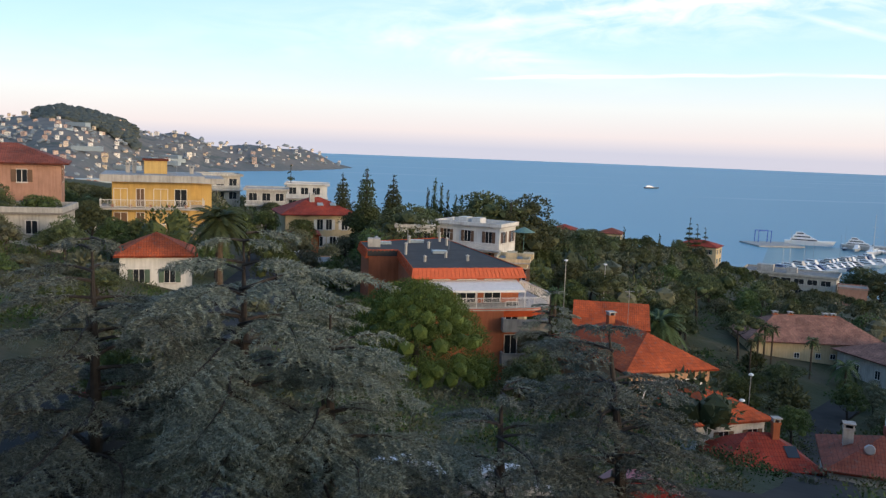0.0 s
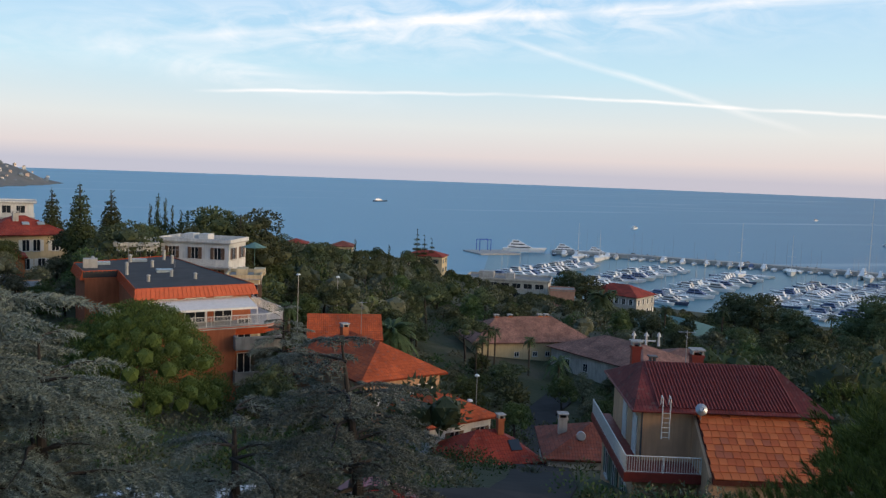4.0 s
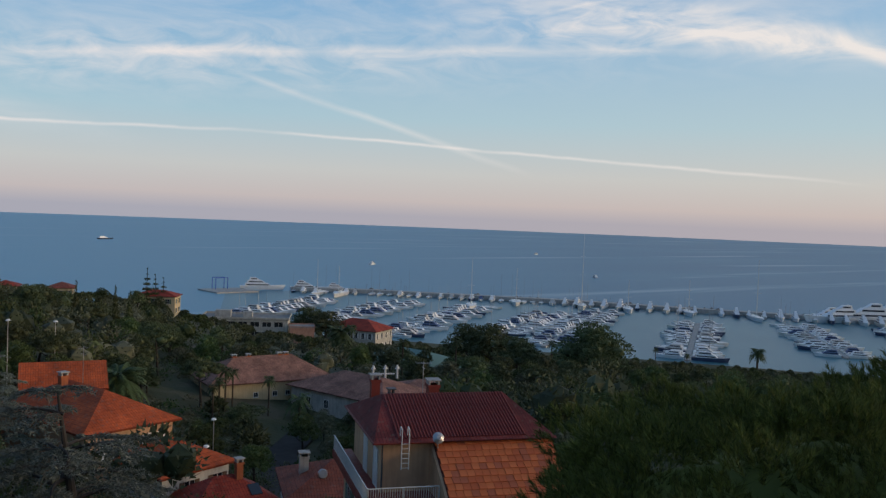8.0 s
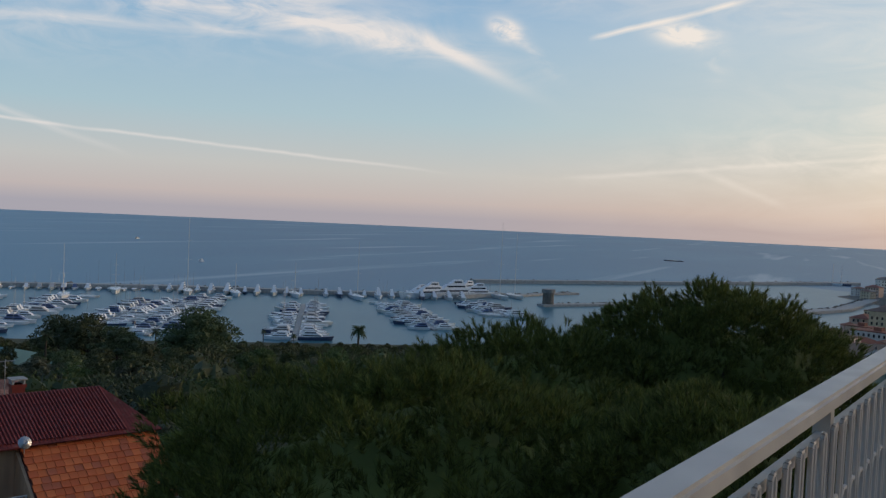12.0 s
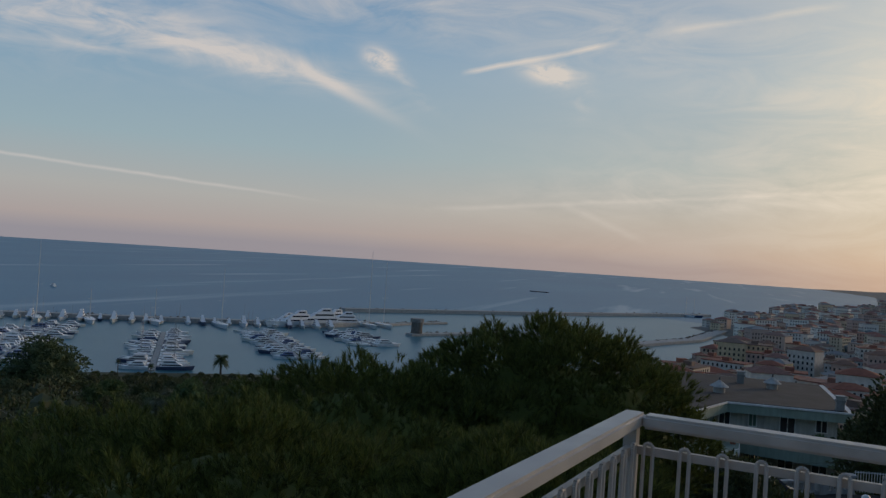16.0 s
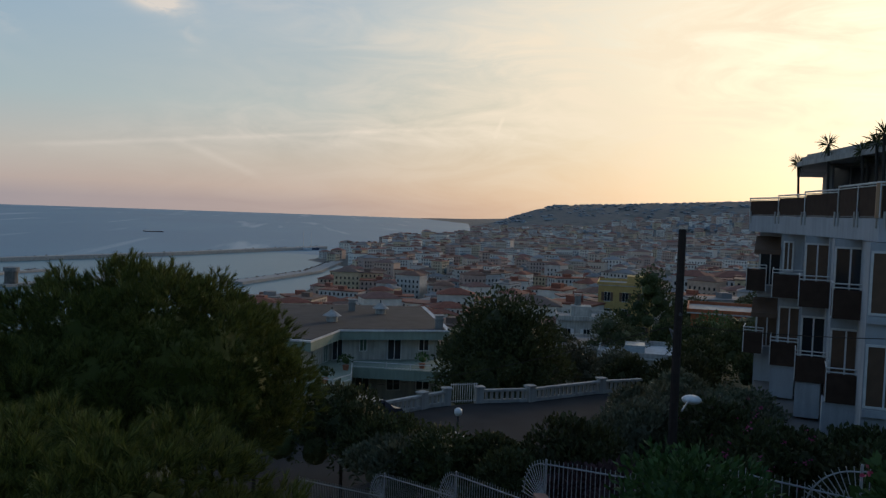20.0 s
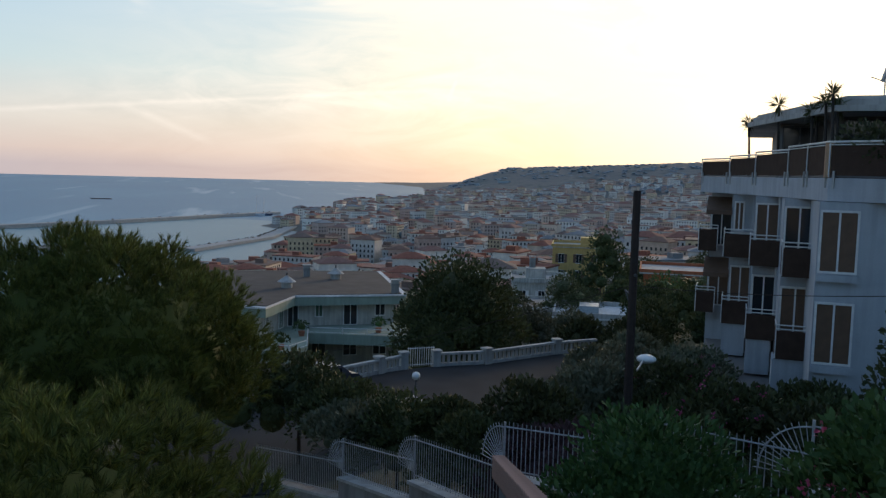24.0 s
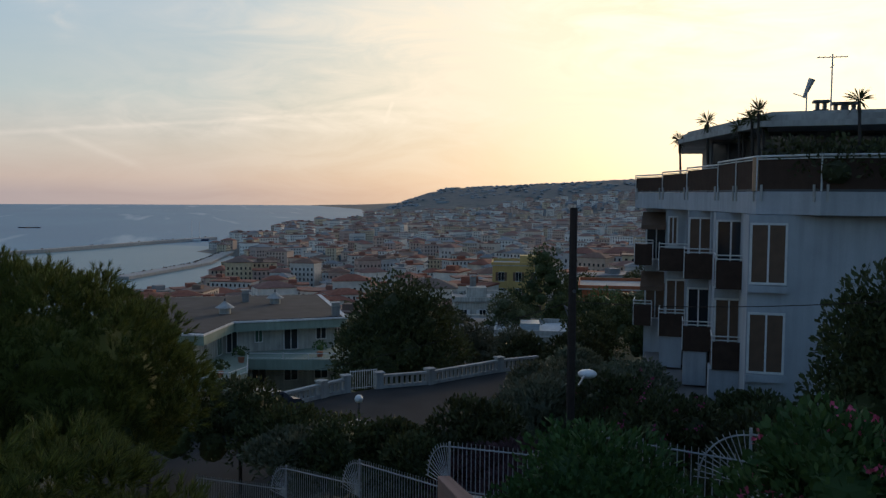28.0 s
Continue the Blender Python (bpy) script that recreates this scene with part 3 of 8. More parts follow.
for k in range(2):
    KINDS["cypress", k] = (trunk_mesh("trunk", 2.0, 0.18), crown("crown", cypress_blobs(9.5, 1.3), 2200, 0.34, "dark_leaves", upward=1.6, aspect=0.4))


def layered(h, r, tiers, per, gap=0.0):
    out = []
    for i in range(tiers):
        z = h * (0.12 + 0.86 * i / (tiers - 1))
        w = r * (1 - i / tiers) ** 0.8 * RNG.uniform(0.82, 1.1)
        for j in range(per if i < tiers - 2 else 2):
            a = j * 2 * math.pi / per + i * 0.7
            b = max(w * 0.42, 0.18)
            out.append(((math.cos(a) * w * 0.62, math.sin(a) * w * 0.62, z - w * 0.06), (b, b, b * (0.42 - gap))))
    return out


for k in range(2):
    KINDS["conifer", k] = (trunk_mesh("trunk", 12.6, 0.24), crown("crown", layered(13.0, 3.2, 14, 6, -0.3), 6000, 0.42, "dark_leaves", upward=-0.1, droop=0.15))
    KINDS["araucaria", k] = (trunk_mesh("trunk", 12.8, 0.2), crown("crown", layered(13.0, 2.8, 10, 6, 0.1), 2600, 0.4, "dark_leaves", upward=0.3))


def frond_mesh(name, n, length, mat, rise=0.9, hang=1.0, leaflets=22, z0=0.0):
    """A palm's head: arched fronds with paired leaflets."""
    vs, fs = [], []
    for i in range(n):
        az = i * 2.399 + RNG.uniform(-0.2, 0.2)
        tilt = rise * (1 - 1.55 * i / n) + RNG.uniform(-0.1, 0.1)
        ln = length * RNG.uniform(0.85, 1.08)
        out = np.array([math.cos(az), math.sin(az), 0.0])
        sid = np.array([-math.sin(az), math.cos(az), 0.0])
        prev = None
        for j in range(leaflets + 1):
            t = j / leaflets
            r_ = ln * (t - 0.10 * t * t) * math.cos(tilt * 0.6)
            z = ln * (math.sin(tilt) * t - hang * 0.62 * t * t)
            c = out * r_ + np.array([0, 0, z])
            if prev is not None and j > 2:
                wl = length * 0.20 * math.sin(math.pi * min(1, 0.15 + t * 0.8)) + 0.05
                for s in (-1, 1):
                    tip = c + sid * s * wl * 0.8 + out * wl * 0.45 + np.array([0, 0, -wl * 0.42])
                    o = len(vs)
                    vs += [prev, c, tip]
                    fs.append((o, o + 1, o + 2))
            if prev is not None:
                o = len(vs)
                vs += [prev + sid * 0.03, prev - sid * 0.03, c]
                fs.append((o, o + 1, o + 2))
            prev = c
    me = bpy.data.meshes.new(name)
    me.from_pydata([(v[0], v[1], v[2] + z0) for v in vs], [], fs)
    me.materials.append(MATS[mat])
    return me


def palm_trunk(h, r, boots=True):
    bm = bmesh.new()
    n = 14
    rod(bm, (0, 0, -1.5), (0, 0, 0), r * 1.25, r * 1.15, 9)
    for i in range(n):
        z0, z1 = h * i / n, h * (i + 1) / n
        rod(bm, (0, 0, z0), (0, 0, z1), r * (1.12 if boots else 1.0), r * 0.92, 9)
    if boots:
        rod(bm, (0, 0, h * 0.93), (0, 0, h + 0.35), r * 1.25, r * 1.7, 9)
    return from_bm("trunk", bm, "palm_bark")


KINDS["date_palm"] = (palm_trunk(5.0, 0.32), frond_mesh("crown", 64, 3.3, "palm_leaves", 1.15, 0.95, 26, 5.2))
KINDS["fan_palm"] = (palm_trunk(6.5, 0.16, False), frond_mesh("crown", 44, 1.5, "palm_leaves", 1.2, 0.9, 9, 6.5))
KINDS["queen_palm"] = (palm_trunk(4.6, 0.16, False), frond_mesh("crown", 22, 2.7, "palm_leaves", 1.15, 1.35, 24, 4.6))


def plant(kind, x, y, s=1.0, turn=0.0, z=None, label="", category="tree", name="tree", group=""):
    tr, cr = KINDS[kind]
    zz = gz(x, y) if z is None else z
    sx = s if isinstance(s, tuple) else (s, s, s)
    t = thing(name, Matrix.LocRotScale((x, y, zz), Euler((0, 0, turn)), sx), label, category, group)
    part("trunk", tr, None, t)
    part("crown", cr, None, t)
    return t


# ---- the two stone pines below the terrace ----


def stone_pine(x, y, z_top, r, high, z_ground, tufts, needle, label, seed):
    """A wide pine whose crown is built of upright brushes of needles on swelling clumps."""
    rng = np.random.default_rng(int(seed * 10) + 40)
    half = high * 0.5
    n = int(23.0 * r * r / 5.0) + 110
    clumps = []
    for i in range(n):
        a = i * 2.399 + seed
        up = 1 - 1.62 * ((i + 0.5) / n) ** 1.22
        k = math.sqrt(max(0.0, 1 - up * up))
        swell = rng.uniform(0.72, 1.0)
        b = rng.uniform(0.45, 0.82) * min(1.0, r / 4.0)
        clumps.append((np.array((math.cos(a) * r * swell * k, math.sin(a) * r * swell * k, half * up * swell)), b))
    top = max(c[2] + b for c, b in clumps)
    tri = [lump((0, 0, -top), (r * 0.72, r * 0.72, half * 0.72), seed, 3, 0.25)]
    quad = []
    per = max(30, tufts // n)
    for c, b in clumps:
        c = c - np.array((0, 0, top))
        u = unit(per)
        u[:, 2] = np.where(u[:, 2] < -0.25, -u[:, 2], u[:, 2])
        pos = c + u * b * rng.uniform(0.5, 0.9, (per, 1))
        out = c / max(np.linalg.norm(c + np.array((0, 0, half))), 0.1)
        axis = u * 0.75 + np.array((0, 0, 0.65)) + out * 0.25 + rng.normal(size=(per, 3)) * 0.16
        axis /= np.linalg.norm(axis, axis=1, keepdims=True)
        m_ = 28
        reach = needle * rng.uniform(0.9, 1.6, (per, 1))
        along = np.tile(np.linspace(0.0, 1.0, m_), per)[:, None] * np.repeat(reach, m_, 0)
        d = np.repeat(axis, m_, 0) * 1.0 + unit(per * m_) * 0.62
        quad.append(blades(np.repeat(pos, m_, 0) + np.repeat(axis, m_, 0) * along, d, needle * rng.uniform(1.0, 1.5, per * m_), needle * 0.12, tri=True))
    v, f = joined(tri + quad)
    me = bpy.data.meshes.new("crown")
    me.from_pydata(v.tolist(), [], f)
    me.materials.append(MATS["pine_needles"])
    t = thing("stone_pine", pose(x, y, z_top), label, "tree")
    bm = bmesh.new()
    foot = z_ground - z_top - 1.0
    rod(bm, (0.3, 0.2, foot), (0, 0, -high * 0.95), 0.34, 0.26, 9)
    for i in range(9):
        a = i * 2.399
        mid = (math.cos(a) * r * 0.3, math.sin(a) * r * 0.3, -high * 0.72)
        rod(bm, (0, 0, -high * 1.0 + 0.1 * i / 9), mid, 0.15, 0.1, 6)
        rod(bm, mid, (math.cos(a) * r * 0.66, math.sin(a) * r * 0.66, -high * 0.42), 0.1, 0.04, 6)
    part("trunk", from_bm("trunk", bm, "bark"), None, t)
    part("crown", me, None, t, "dense dark green needle tufts")
    return t


stone_pine(13.2, 5.5, 57.75, 5.45, 5.0, gz(13.2, 5.6), 13500, 0.115, "broad dark green stone pine below the terrace", 0.0)
stone_pine(22.6, 2.1, 58.7, 3.75, 4.4, gz(22.6, 1.5), 9500, 0.12, "rounded stone pine standing behind a broader one", 1.1)
stone_pine(19.2, 5.6, 57.8, 3.6, 4.4, gz(19.2, 5.6), 5000, 0.12, "stone pine whose crown merges with its neighbours", 2.3)
stone_pine(11.8, 1.0, 57.85, 2.5, 3.6, gz(11.6, 0.9), 4600, 0.11, "low young stone pine beside a broad one", 3.1)

# ---- the blue cedars along the street ----


def cedar(x, y, z_top, z_ground, r, label, seed, tiers=9, lean=0.0):
    """A blue cedar: long level boughs, each a flat feathered plate of drooping twigs, with dark gaps between the plates."""
    rng = np.random.default_rng(seed)
    h = z_top - z_ground
    wood = bmesh.new()
    rod(wood, (0, 0, -1.0), (0.1 + lean * 0.4, 0, h * 0.5), 0.30, 0.2, 9)
    rod(wood, (0.1 + lean * 0.4, 0, h * 0.5), (lean, 0.1, h * 0.98), 0.2, 0.03, 8)
    starts, ways, lens = [], [], []

    def bough(root, az, ln, rise, droop, w0):
        out = np.array([math.cos(az), math.sin(az), 0])
        sid = np.array([-math.sin(az), math.cos(az), 0])

        def spine(t):
            return root + out * ln * t + sid * ln * 0.06 * math.sin(t * 5 + az) + np.array([0, 0, rise * ln * math.sin(t * 2.0) - droop * ln * t * t])

        ts = np.linspace(0, 1, 7)
        for a, b in zip(ts, ts[1:]):
            rod(wood, spine(a), spine(b), w0 * (1.05 - a), w0 * (1.05 - b), 5)
        m_ = int(ln / 0.085)
        for q in range(m_):
            t = 0.24 + 0.76 * (q + 0.5) / m_
            tw = ln * 0.36 * (1.08 - 0.85 * abs(t - 0.5)) * rng.uniform(0.45, 1.15)
            if rng.uniform() < 0.12:
                continue
            way_ = sid * (1 if q % 2 else -1) * rng.uniform(0.75, 1.0) + out * rng.uniform(0.35, 0.8) + np.array([0, 0, rng.uniform(-0.06, 0.1)])
            nn = max(5, int(tw / 0.042))
            tt = np.linspace(0.06, 1, nn)[:, None]
            p = spine(t) + way_ * tw * tt + np.array([0, 0, -0.24]) * tw * tt ** 2 + rng.normal(size=(nn, 3)) * 0.022
            for s_ in (-1, 1, 0):
                starts.append(p)
                side_ = np.cross(way_, (0, 0, 1.0)) * s_
                ways.append(way_ * 0.55 + side_ * 0.8 + np.array([0, 0, 0.22 if s_ else -0.75]) + rng.normal(size=(nn, 3)) * 0.25)
                lens.append(np.full(nn, 0.15 if s_ else 0.15))

    for i in range(tiers):
        k = i / (tiers - 1)
        z = h * (0.24 + 0.74 * k)
        reach = r * np.interp(k, [0, 0.3, 0.7, 0.9, 1], [0.98, 1.0, 0.8, 0.56, 0.32]) + 0.2
        for j in range(5 if k < 0.8 else 3):
            az = j * 2 * math.pi / 5 + i * 1.13 + rng.uniform(-0.35, 0.35)
            bough(np.array([0.1 + lean * (0.24 + 0.74 * k), 0, z + rng.uniform(-0.25, 0.25)]), az, reach * rng.uniform(0.6, 1.15), rng.uniform(0.02, 0.2), rng.uniform(0.10, 0.24), 0.085 * (1.2 - 0.6 * k))
    starts, ways, lens = np.concatenate(starts), np.concatenate(ways), np.concatenate(lens)
    v, f = blades(starts, ways, lens * rng.uniform(0.7, 1.3, len(lens)), 0.036, 0.05, True)
    me = bpy.data.meshes.new("sprays")
    me.from_pydata(v.tolist(), [], f.tolist())
    me.materials.append(MATS["cedar_needles"])
    t = thing("cedar", pose(x, y, z_ground), label, "tree", "cedars along the street")
    part("trunk", from_bm("trunk", wood, "bark"), None, t, "dark branching trunk with level boughs")
    part("sprays", me, None, t, "blue-grey flat drooping needle sprays")
    return t


cedar(-3.3, 29.8, 56.9, 45.6, 5.3, "large blue-grey cedar with level drooping boughs", 3, 10)
cedar(-8.0, 28.8, 56.7, 46.0, 4.8, "blue-grey cedar with wide feathered boughs over the street", 5, 9)
cedar(-0.3, 29.4, 54.4, 45.0, 4.3, "blue-grey cedar with two tiers of wide boughs", 17, 7)
cedar(-13.0, 23.5, gz(-13.0, 23.5) + 3.6, gz(-13.0, 23.5) - 0.4, 4.0, "low spreading blue-grey cedar beside the street", 14, 6)
cedar(5.6, 28.4, 51.9, 44.6, 4.0, "lower blue-grey cedar beside parked cars", 11, 5)
cedar(10.2, 28.2, 54.3, 44.3, 3.7, "blue-grey cedar with a bent leading shoot", 8, 9, -1.0)
cedar(18.6, 74.0, 47.6, 36.0, 3.0, "slim grey-green cedar beside the terracotta apartment house", 21, 10)

# ---- houses ----


def frame_at(ax, ay, bx, by, z=0.0):
    """Local axes: x along the front from a to b as seen from the terrace, y into the depth."""
    a = math.atan2(by - ay, bx - ax)
    return Matrix.Translation((ax, ay, z)) @ Matrix.Rotation(a, 4, "Z"), math.hypot(bx - ax, by - ay)


def slope_face(bm, uvl, pts):
    vs = [bm.verts.new(p) for p in pts]
    f = bm.faces.new(vs)
    f.normal_update()
    n = f.normal if f.normal.z >= 0 else -f.normal
    u = Vector((0, 0, 1)).cross(n)
    u = u.normalized() if u.length > 1e-4 else Vector((1, 0, 0))
    w = n.cross(u)
    for loop in f.loops:
        loop[uvl].uv = (loop.vert.co.dot(u), loop.vert.co.dot(w))
    return f


def roof_shell(name, w, d, h, over, kind, mat, x0=0.0, y0=0.0, z=0.0, thick=0.16, axis="x", hip=None):
    """A tiled roof over the rectangle w x d: hip, gable or lean (rising to the back), with eaves and a soffit."""
    bm = bmesh.new()
    uvl = bm.loops.layers.uv.new("UVMap")
    x1, y1 = x0 + w + over, y0 + d + over
    x0, y0 = x0 - over, y0 - over
    k = (min(x1 - x0, y1 - y0) / 2) if hip is None else hip
    if kind == "lean":
        top = [(x0, y0, z), (x1, y0, z), (x1, y1, z + h), (x0, y1, z + h)]
        faces_ = [top]
    else:
        if kind == "gable":
            k = 0.0
        ym, xm = (y0 + y1) / 2, (x0 + x1) / 2
        if axis == "x":
            r0, r1 = (x0 + k, ym, z + h), (x1 - k, ym, z + h)
            faces_ = [[(x0, y0, z), (x1, y0, z), r1, r0], [(x1, y1, z), (x0, y1, z), r0, r1], [(x0, y1, z), (x0, y0, z), r0], [(x1, y0, z), (x1, y1, z), r1]]
        else:
            r0, r1 = (xm, y0 + k, z + h), (xm, y1 - k, z + h)
            faces_ = [[(x0, y1, z), (x0, y0, z), r0, r1], [(x1, y0, z), (x1, y1, z), r1, r0], [(x0, y0, z), (x1, y0, z), r0], [(x1, y1, z), (x0, y1, z), r1]]
    for f in faces_:
        slope_face(bm, uvl, f)
    rim = [(x0, y0), (x1, y0), (x1, y1), (x0, y1)]
    zs = [z, z, z + h, z + h] if kind == "lean" else [z] * 4
    lo = [bm.verts.new((x, y, zz - thick)) for (x, y), zz in zip(rim, zs)]
    hi = [bm.verts.new((x, y, zz)) for (x, y), zz in zip(rim, zs)]
    bm.faces.new(lo[::-1])
    for i in range(4):
        bm.faces.new((lo[i], lo[(i + 1) % 4], hi[(i + 1) % 4], hi[i]))
    me = bpy.data.meshes.new(name)
    bm.to_mesh(me)
    bm.free()
    me.materials.append(MATS[mat])
    return me


WINDOW_PARTS = {}


def louvres(w, h):
    """A shutter leaf: one solid whose face steps in and out with its slats."""
    edge = [(0.0, 0.0), (-0.045, 0.0), (-0.045, 0.07)]
    n = max(3, int((h - 0.14) / 0.13))
    for i in range(n):
        z = 0.07 + (h - 0.14) * i / n
        edge += [(-0.062, z + 0.012), (-0.04, z + (h - 0.14) / n)]
    edge += [(-0.045, h - 0.06), (-0.045, h), (0.0, h)]
    bm = bmesh.new()
    a, b = [[bm.verts.new((x, y, z)) for y, z in edge] for x in (-w / 2, w / 2)]
    for i in range(len(edge)):
        k = (i + 1) % len(edge)
        bm.faces.new((a[i], a[k], b[k], b[i]))
    bm.faces.new(a[::-1])
    bm.faces.new(b)
    return bm


def window_meshes(w, h, frame_mat, pane_mat, shutter):
    key = (round(w, 2), round(h, 2), frame_mat, pane_mat, shutter)
    if key not in WINDOW_PARTS:
        t = 0.07
        fr = boxes((-w / 2 - t, w / 2 + t, -0.06, 0.02, -t, 0.0), (-w / 2 - t, w / 2 + t, -0.06, 0.02, h, h + t), (-w / 2 - t, -w / 2, -0.06, 0.02, 0, h), (w / 2, w / 2 + t, -0.06, 0.02, 0, h), (-0.03, 0.03, -0.05, 0.0, 0, h))
        pane = boxes((-w / 2, w / 2, -0.025, 0.01, 0, h))
        sh = louvres(w / 2, h) if shutter else None
        sill = boxes((-w / 2 - 0.12, w / 2 + 0.12, -0.14, 0.0, -0.14, -0.07))
        WINDOW_PARTS[key] = (from_bm("frame", fr, frame_mat), from_bm("pane", pane, pane_mat), from_bm("shutter", sh, shutter) if sh else None, from_bm("sill", sill, "pale_concrete"))
    return WINDOW_PARTS[key]


def window(owner, x, y, z, w, h, turn=0.0, frame_mat="white_metal", pane_mat="glass_dark", shutter=None, sill=True, closed=False):
    """A window on a wall of its house: x, y, z of its lower middle; turn: 0 faces the front, 90 the right, -90 the left."""
    fr, pane, sh, sl = window_meshes(w, h, frame_mat, pane_mat, shutter)
    root = new("window", fr)
    root.parent = owner
    root.matrix_basis = pose(x, y, z, 0, 0, turn)
    part("pane", pane, None, root)
    if sill:
        part("sill", sl, None, root)
    if sh:
        off = w / 4 if closed else w * 0.78
        for s in (-1, 1):
            part("shutter", sh, None, root, at=pose(s * off, -0.062 if closed else -0.03, 0))
    return root


def railing(owner, pts, z, h=0.95, mat="white_metal", gap=0.14, name="railing", solid=None, bars=True, r=0.018):
    """A balcony railing along a line of points, as one part with its handrail, posts and bars."""
    bm = bmesh.new()
    for (ax, ay), (bx, by) in zip(pts, pts[1:]):
        ln = math.hypot(bx - ax, by - ay)
        rod(bm, (ax, ay, z + h), (bx, by, z + h), 0.035, None, 6)
        rod(bm, (ax, ay, z + 0.1), (bx, by, z + 0.1), 0.02, None, 4)
        n = max(1, int(ln / 1.6))
        for i in range(n + 1):
            k = i / n
            x, y = ax + (bx - ax) * k, ay + (by - ay) * k
            rod(bm, (x, y, z), (x, y, z + h), 0.03, None, 5)
        if bars:
            m_ = max(1, int(ln / gap))
            for i in range(m_):
                k = (i + 0.5) / m_
                x, y = ax + (bx - ax) * k, ay + (by - ay) * k
                rod(bm, (x, y, z + 0.1), (x, y, z + h), r, None, 4)
    return part(name, from_bm(name, bm, mat), None, owner)


def chimney(owner, x, y, z0, z1, w=0.55, mat="terracotta_plaster", cap="pale_concrete"):
    root = new("chimney", from_bm("chimney", boxes((-w / 2, w / 2, -w / 2, w / 2, z0, z1), (-w / 2 - 0.06, w / 2 + 0.06, -w / 2 - 0.06, w / 2 + 0.06, z1 - 0.18, z1)), mat))
    root.parent = owner
    root.matrix_basis = pose(x, y, 0)
    part("cap", boxes((-w / 2, -w / 2 + 0.1, -w / 2, w / 2, z1, z1 + 0.25), (w / 2 - 0.1, w / 2, -w / 2, w / 2, z1, z1 + 0.25), (-w / 2 - 0.1, w / 2 + 0.1, -w / 2 - 0.1, w / 2 + 0.1, z1 + 0.25, z1 + 0.33)), cap, root)
    return root


def antenna(owner, x, y, z, h=2.2):
    bm = rods(((x, y, z), (x, y, z + h), 0.025), ((x - 0.5, y, z + h * 0.95), (x + 0.5, y, z + h * 0.95), 0.015), ((x, y - 0.4, z + h * 0.8), (x, y + 0.4, z + h * 0.8), 0.015))
    for i in range(6):
        xx = x - 0.45 + i * 0.18
        rod(bm, (xx, y - 0.22, z + h * 0.95), (xx, y + 0.22, z + h * 0.95), 0.01, None, 4)
    return part("antenna", bm, "steel", owner)


def house(name, a, b, depth, z0, z1, wall, label, roof=("hip", 1.6, 0.4, "orange_tiles"), windows=(), category="house", group="", shutter=None, axis="x", hip=None, pane="glass_dark", frame_mat="white_metal"):
    """A plain house: walls from z0 to the eaves at z1, a roof, and windows given as (face, along, height over the eaves line, width, height)."""
    m, w = frame_at(*a, *b, z1)
    t = thing(name, m, label, category, group)
    h = z1 - z0
    part("wall", boxes((0, w, 0, depth, -h - 1.5, 0.0)), wall, t)
    kind, rh, over, rmat = roof
    if kind == "flat":
        part("roof", boxes((-over, w + over, -over, depth + over, 0.004, 0.18)), rmat, t)
        pr = boxes((-over, w + over, -over, -over + 0.2, 0.18, 0.18 + rh), (-over, w + over, depth + over - 0.2, depth + over, 0.18, 0.18 + rh), (-over, -over + 0.2, -over + 0.2, depth + over - 0.2, 0.18, 0.18 + rh), (w + over - 0.2, w + over, -over + 0.2, depth + over - 0.2, 0.18, 0.18 + rh))
        part("parapet", pr, wall, t)
    else:
        part("roof", roof_shell("roof", w, depth, rh, over, kind, rmat, z=0.15, axis=axis, hip=hip), None, t)
    for face, s, z, ww, hh in windows:
        if face == "f":
            window(t, s, 0, z, ww, hh, 0, frame_mat, pane, shutter)
        elif face == "l":
            window(t, 0, s, z, ww, hh, -90, frame_mat, pane, shutter)
        else:
            window(t, w, s, z, ww, hh, 90, frame_mat, pane, shutter)
    return t, w


def grid_windows(face, length, cols, rows, top, pitch, ww=1.0, hh=1.4):
    return [(face, length * (i + 0.5) / cols, -top - j * pitch - hh, ww, hh) for i in range(cols) for j in range(rows)]


# the yellow apartment house with balconies
m, w = frame_at(-28.6, 108.3, -17.4, 110.6, 55.0)
t = thing("apartment_house", m, "yellow plastered apartment house with long white balconies", "house")
part("wall", boxes((0.9, 10.2, 1.7, 12, -12.5, -0.6)), "yellow_plaster", t)
part("side_wing", boxes((10.2, 13.0, 6.0, 13.5, -12.5, -0.9)), "yellow_plaster", t)
part("roof", boxes((-0.4, 11.8, -0.2, 12.6, -0.6, 0.25)), "pale_concrete", t, "pale concrete slab with a deep rim")
part("wing_roof", boxes((11.8, 14.6, 4.6, 14.2, -0.9, -0.2)), "pale_concrete", t)
part("attic", boxes((4.6, 7.4, 5.0, 8.5, 0.25, 1.9)), "yellow_plaster", t)
part("attic_roof", boxes((4.4, 7.6, 4.8, 8.7, 1.9, 2.15)), "dull_red_tiles", t)
for x, zz in ((2.6, 1.2), (3.4, 1.5), (10.5, 1.0)):
    chimney(t, x, 7.0, 0.25, zz, 0.5, "pale_concrete")
antenna(t, 8.6, 6, 0.25, 1.8)
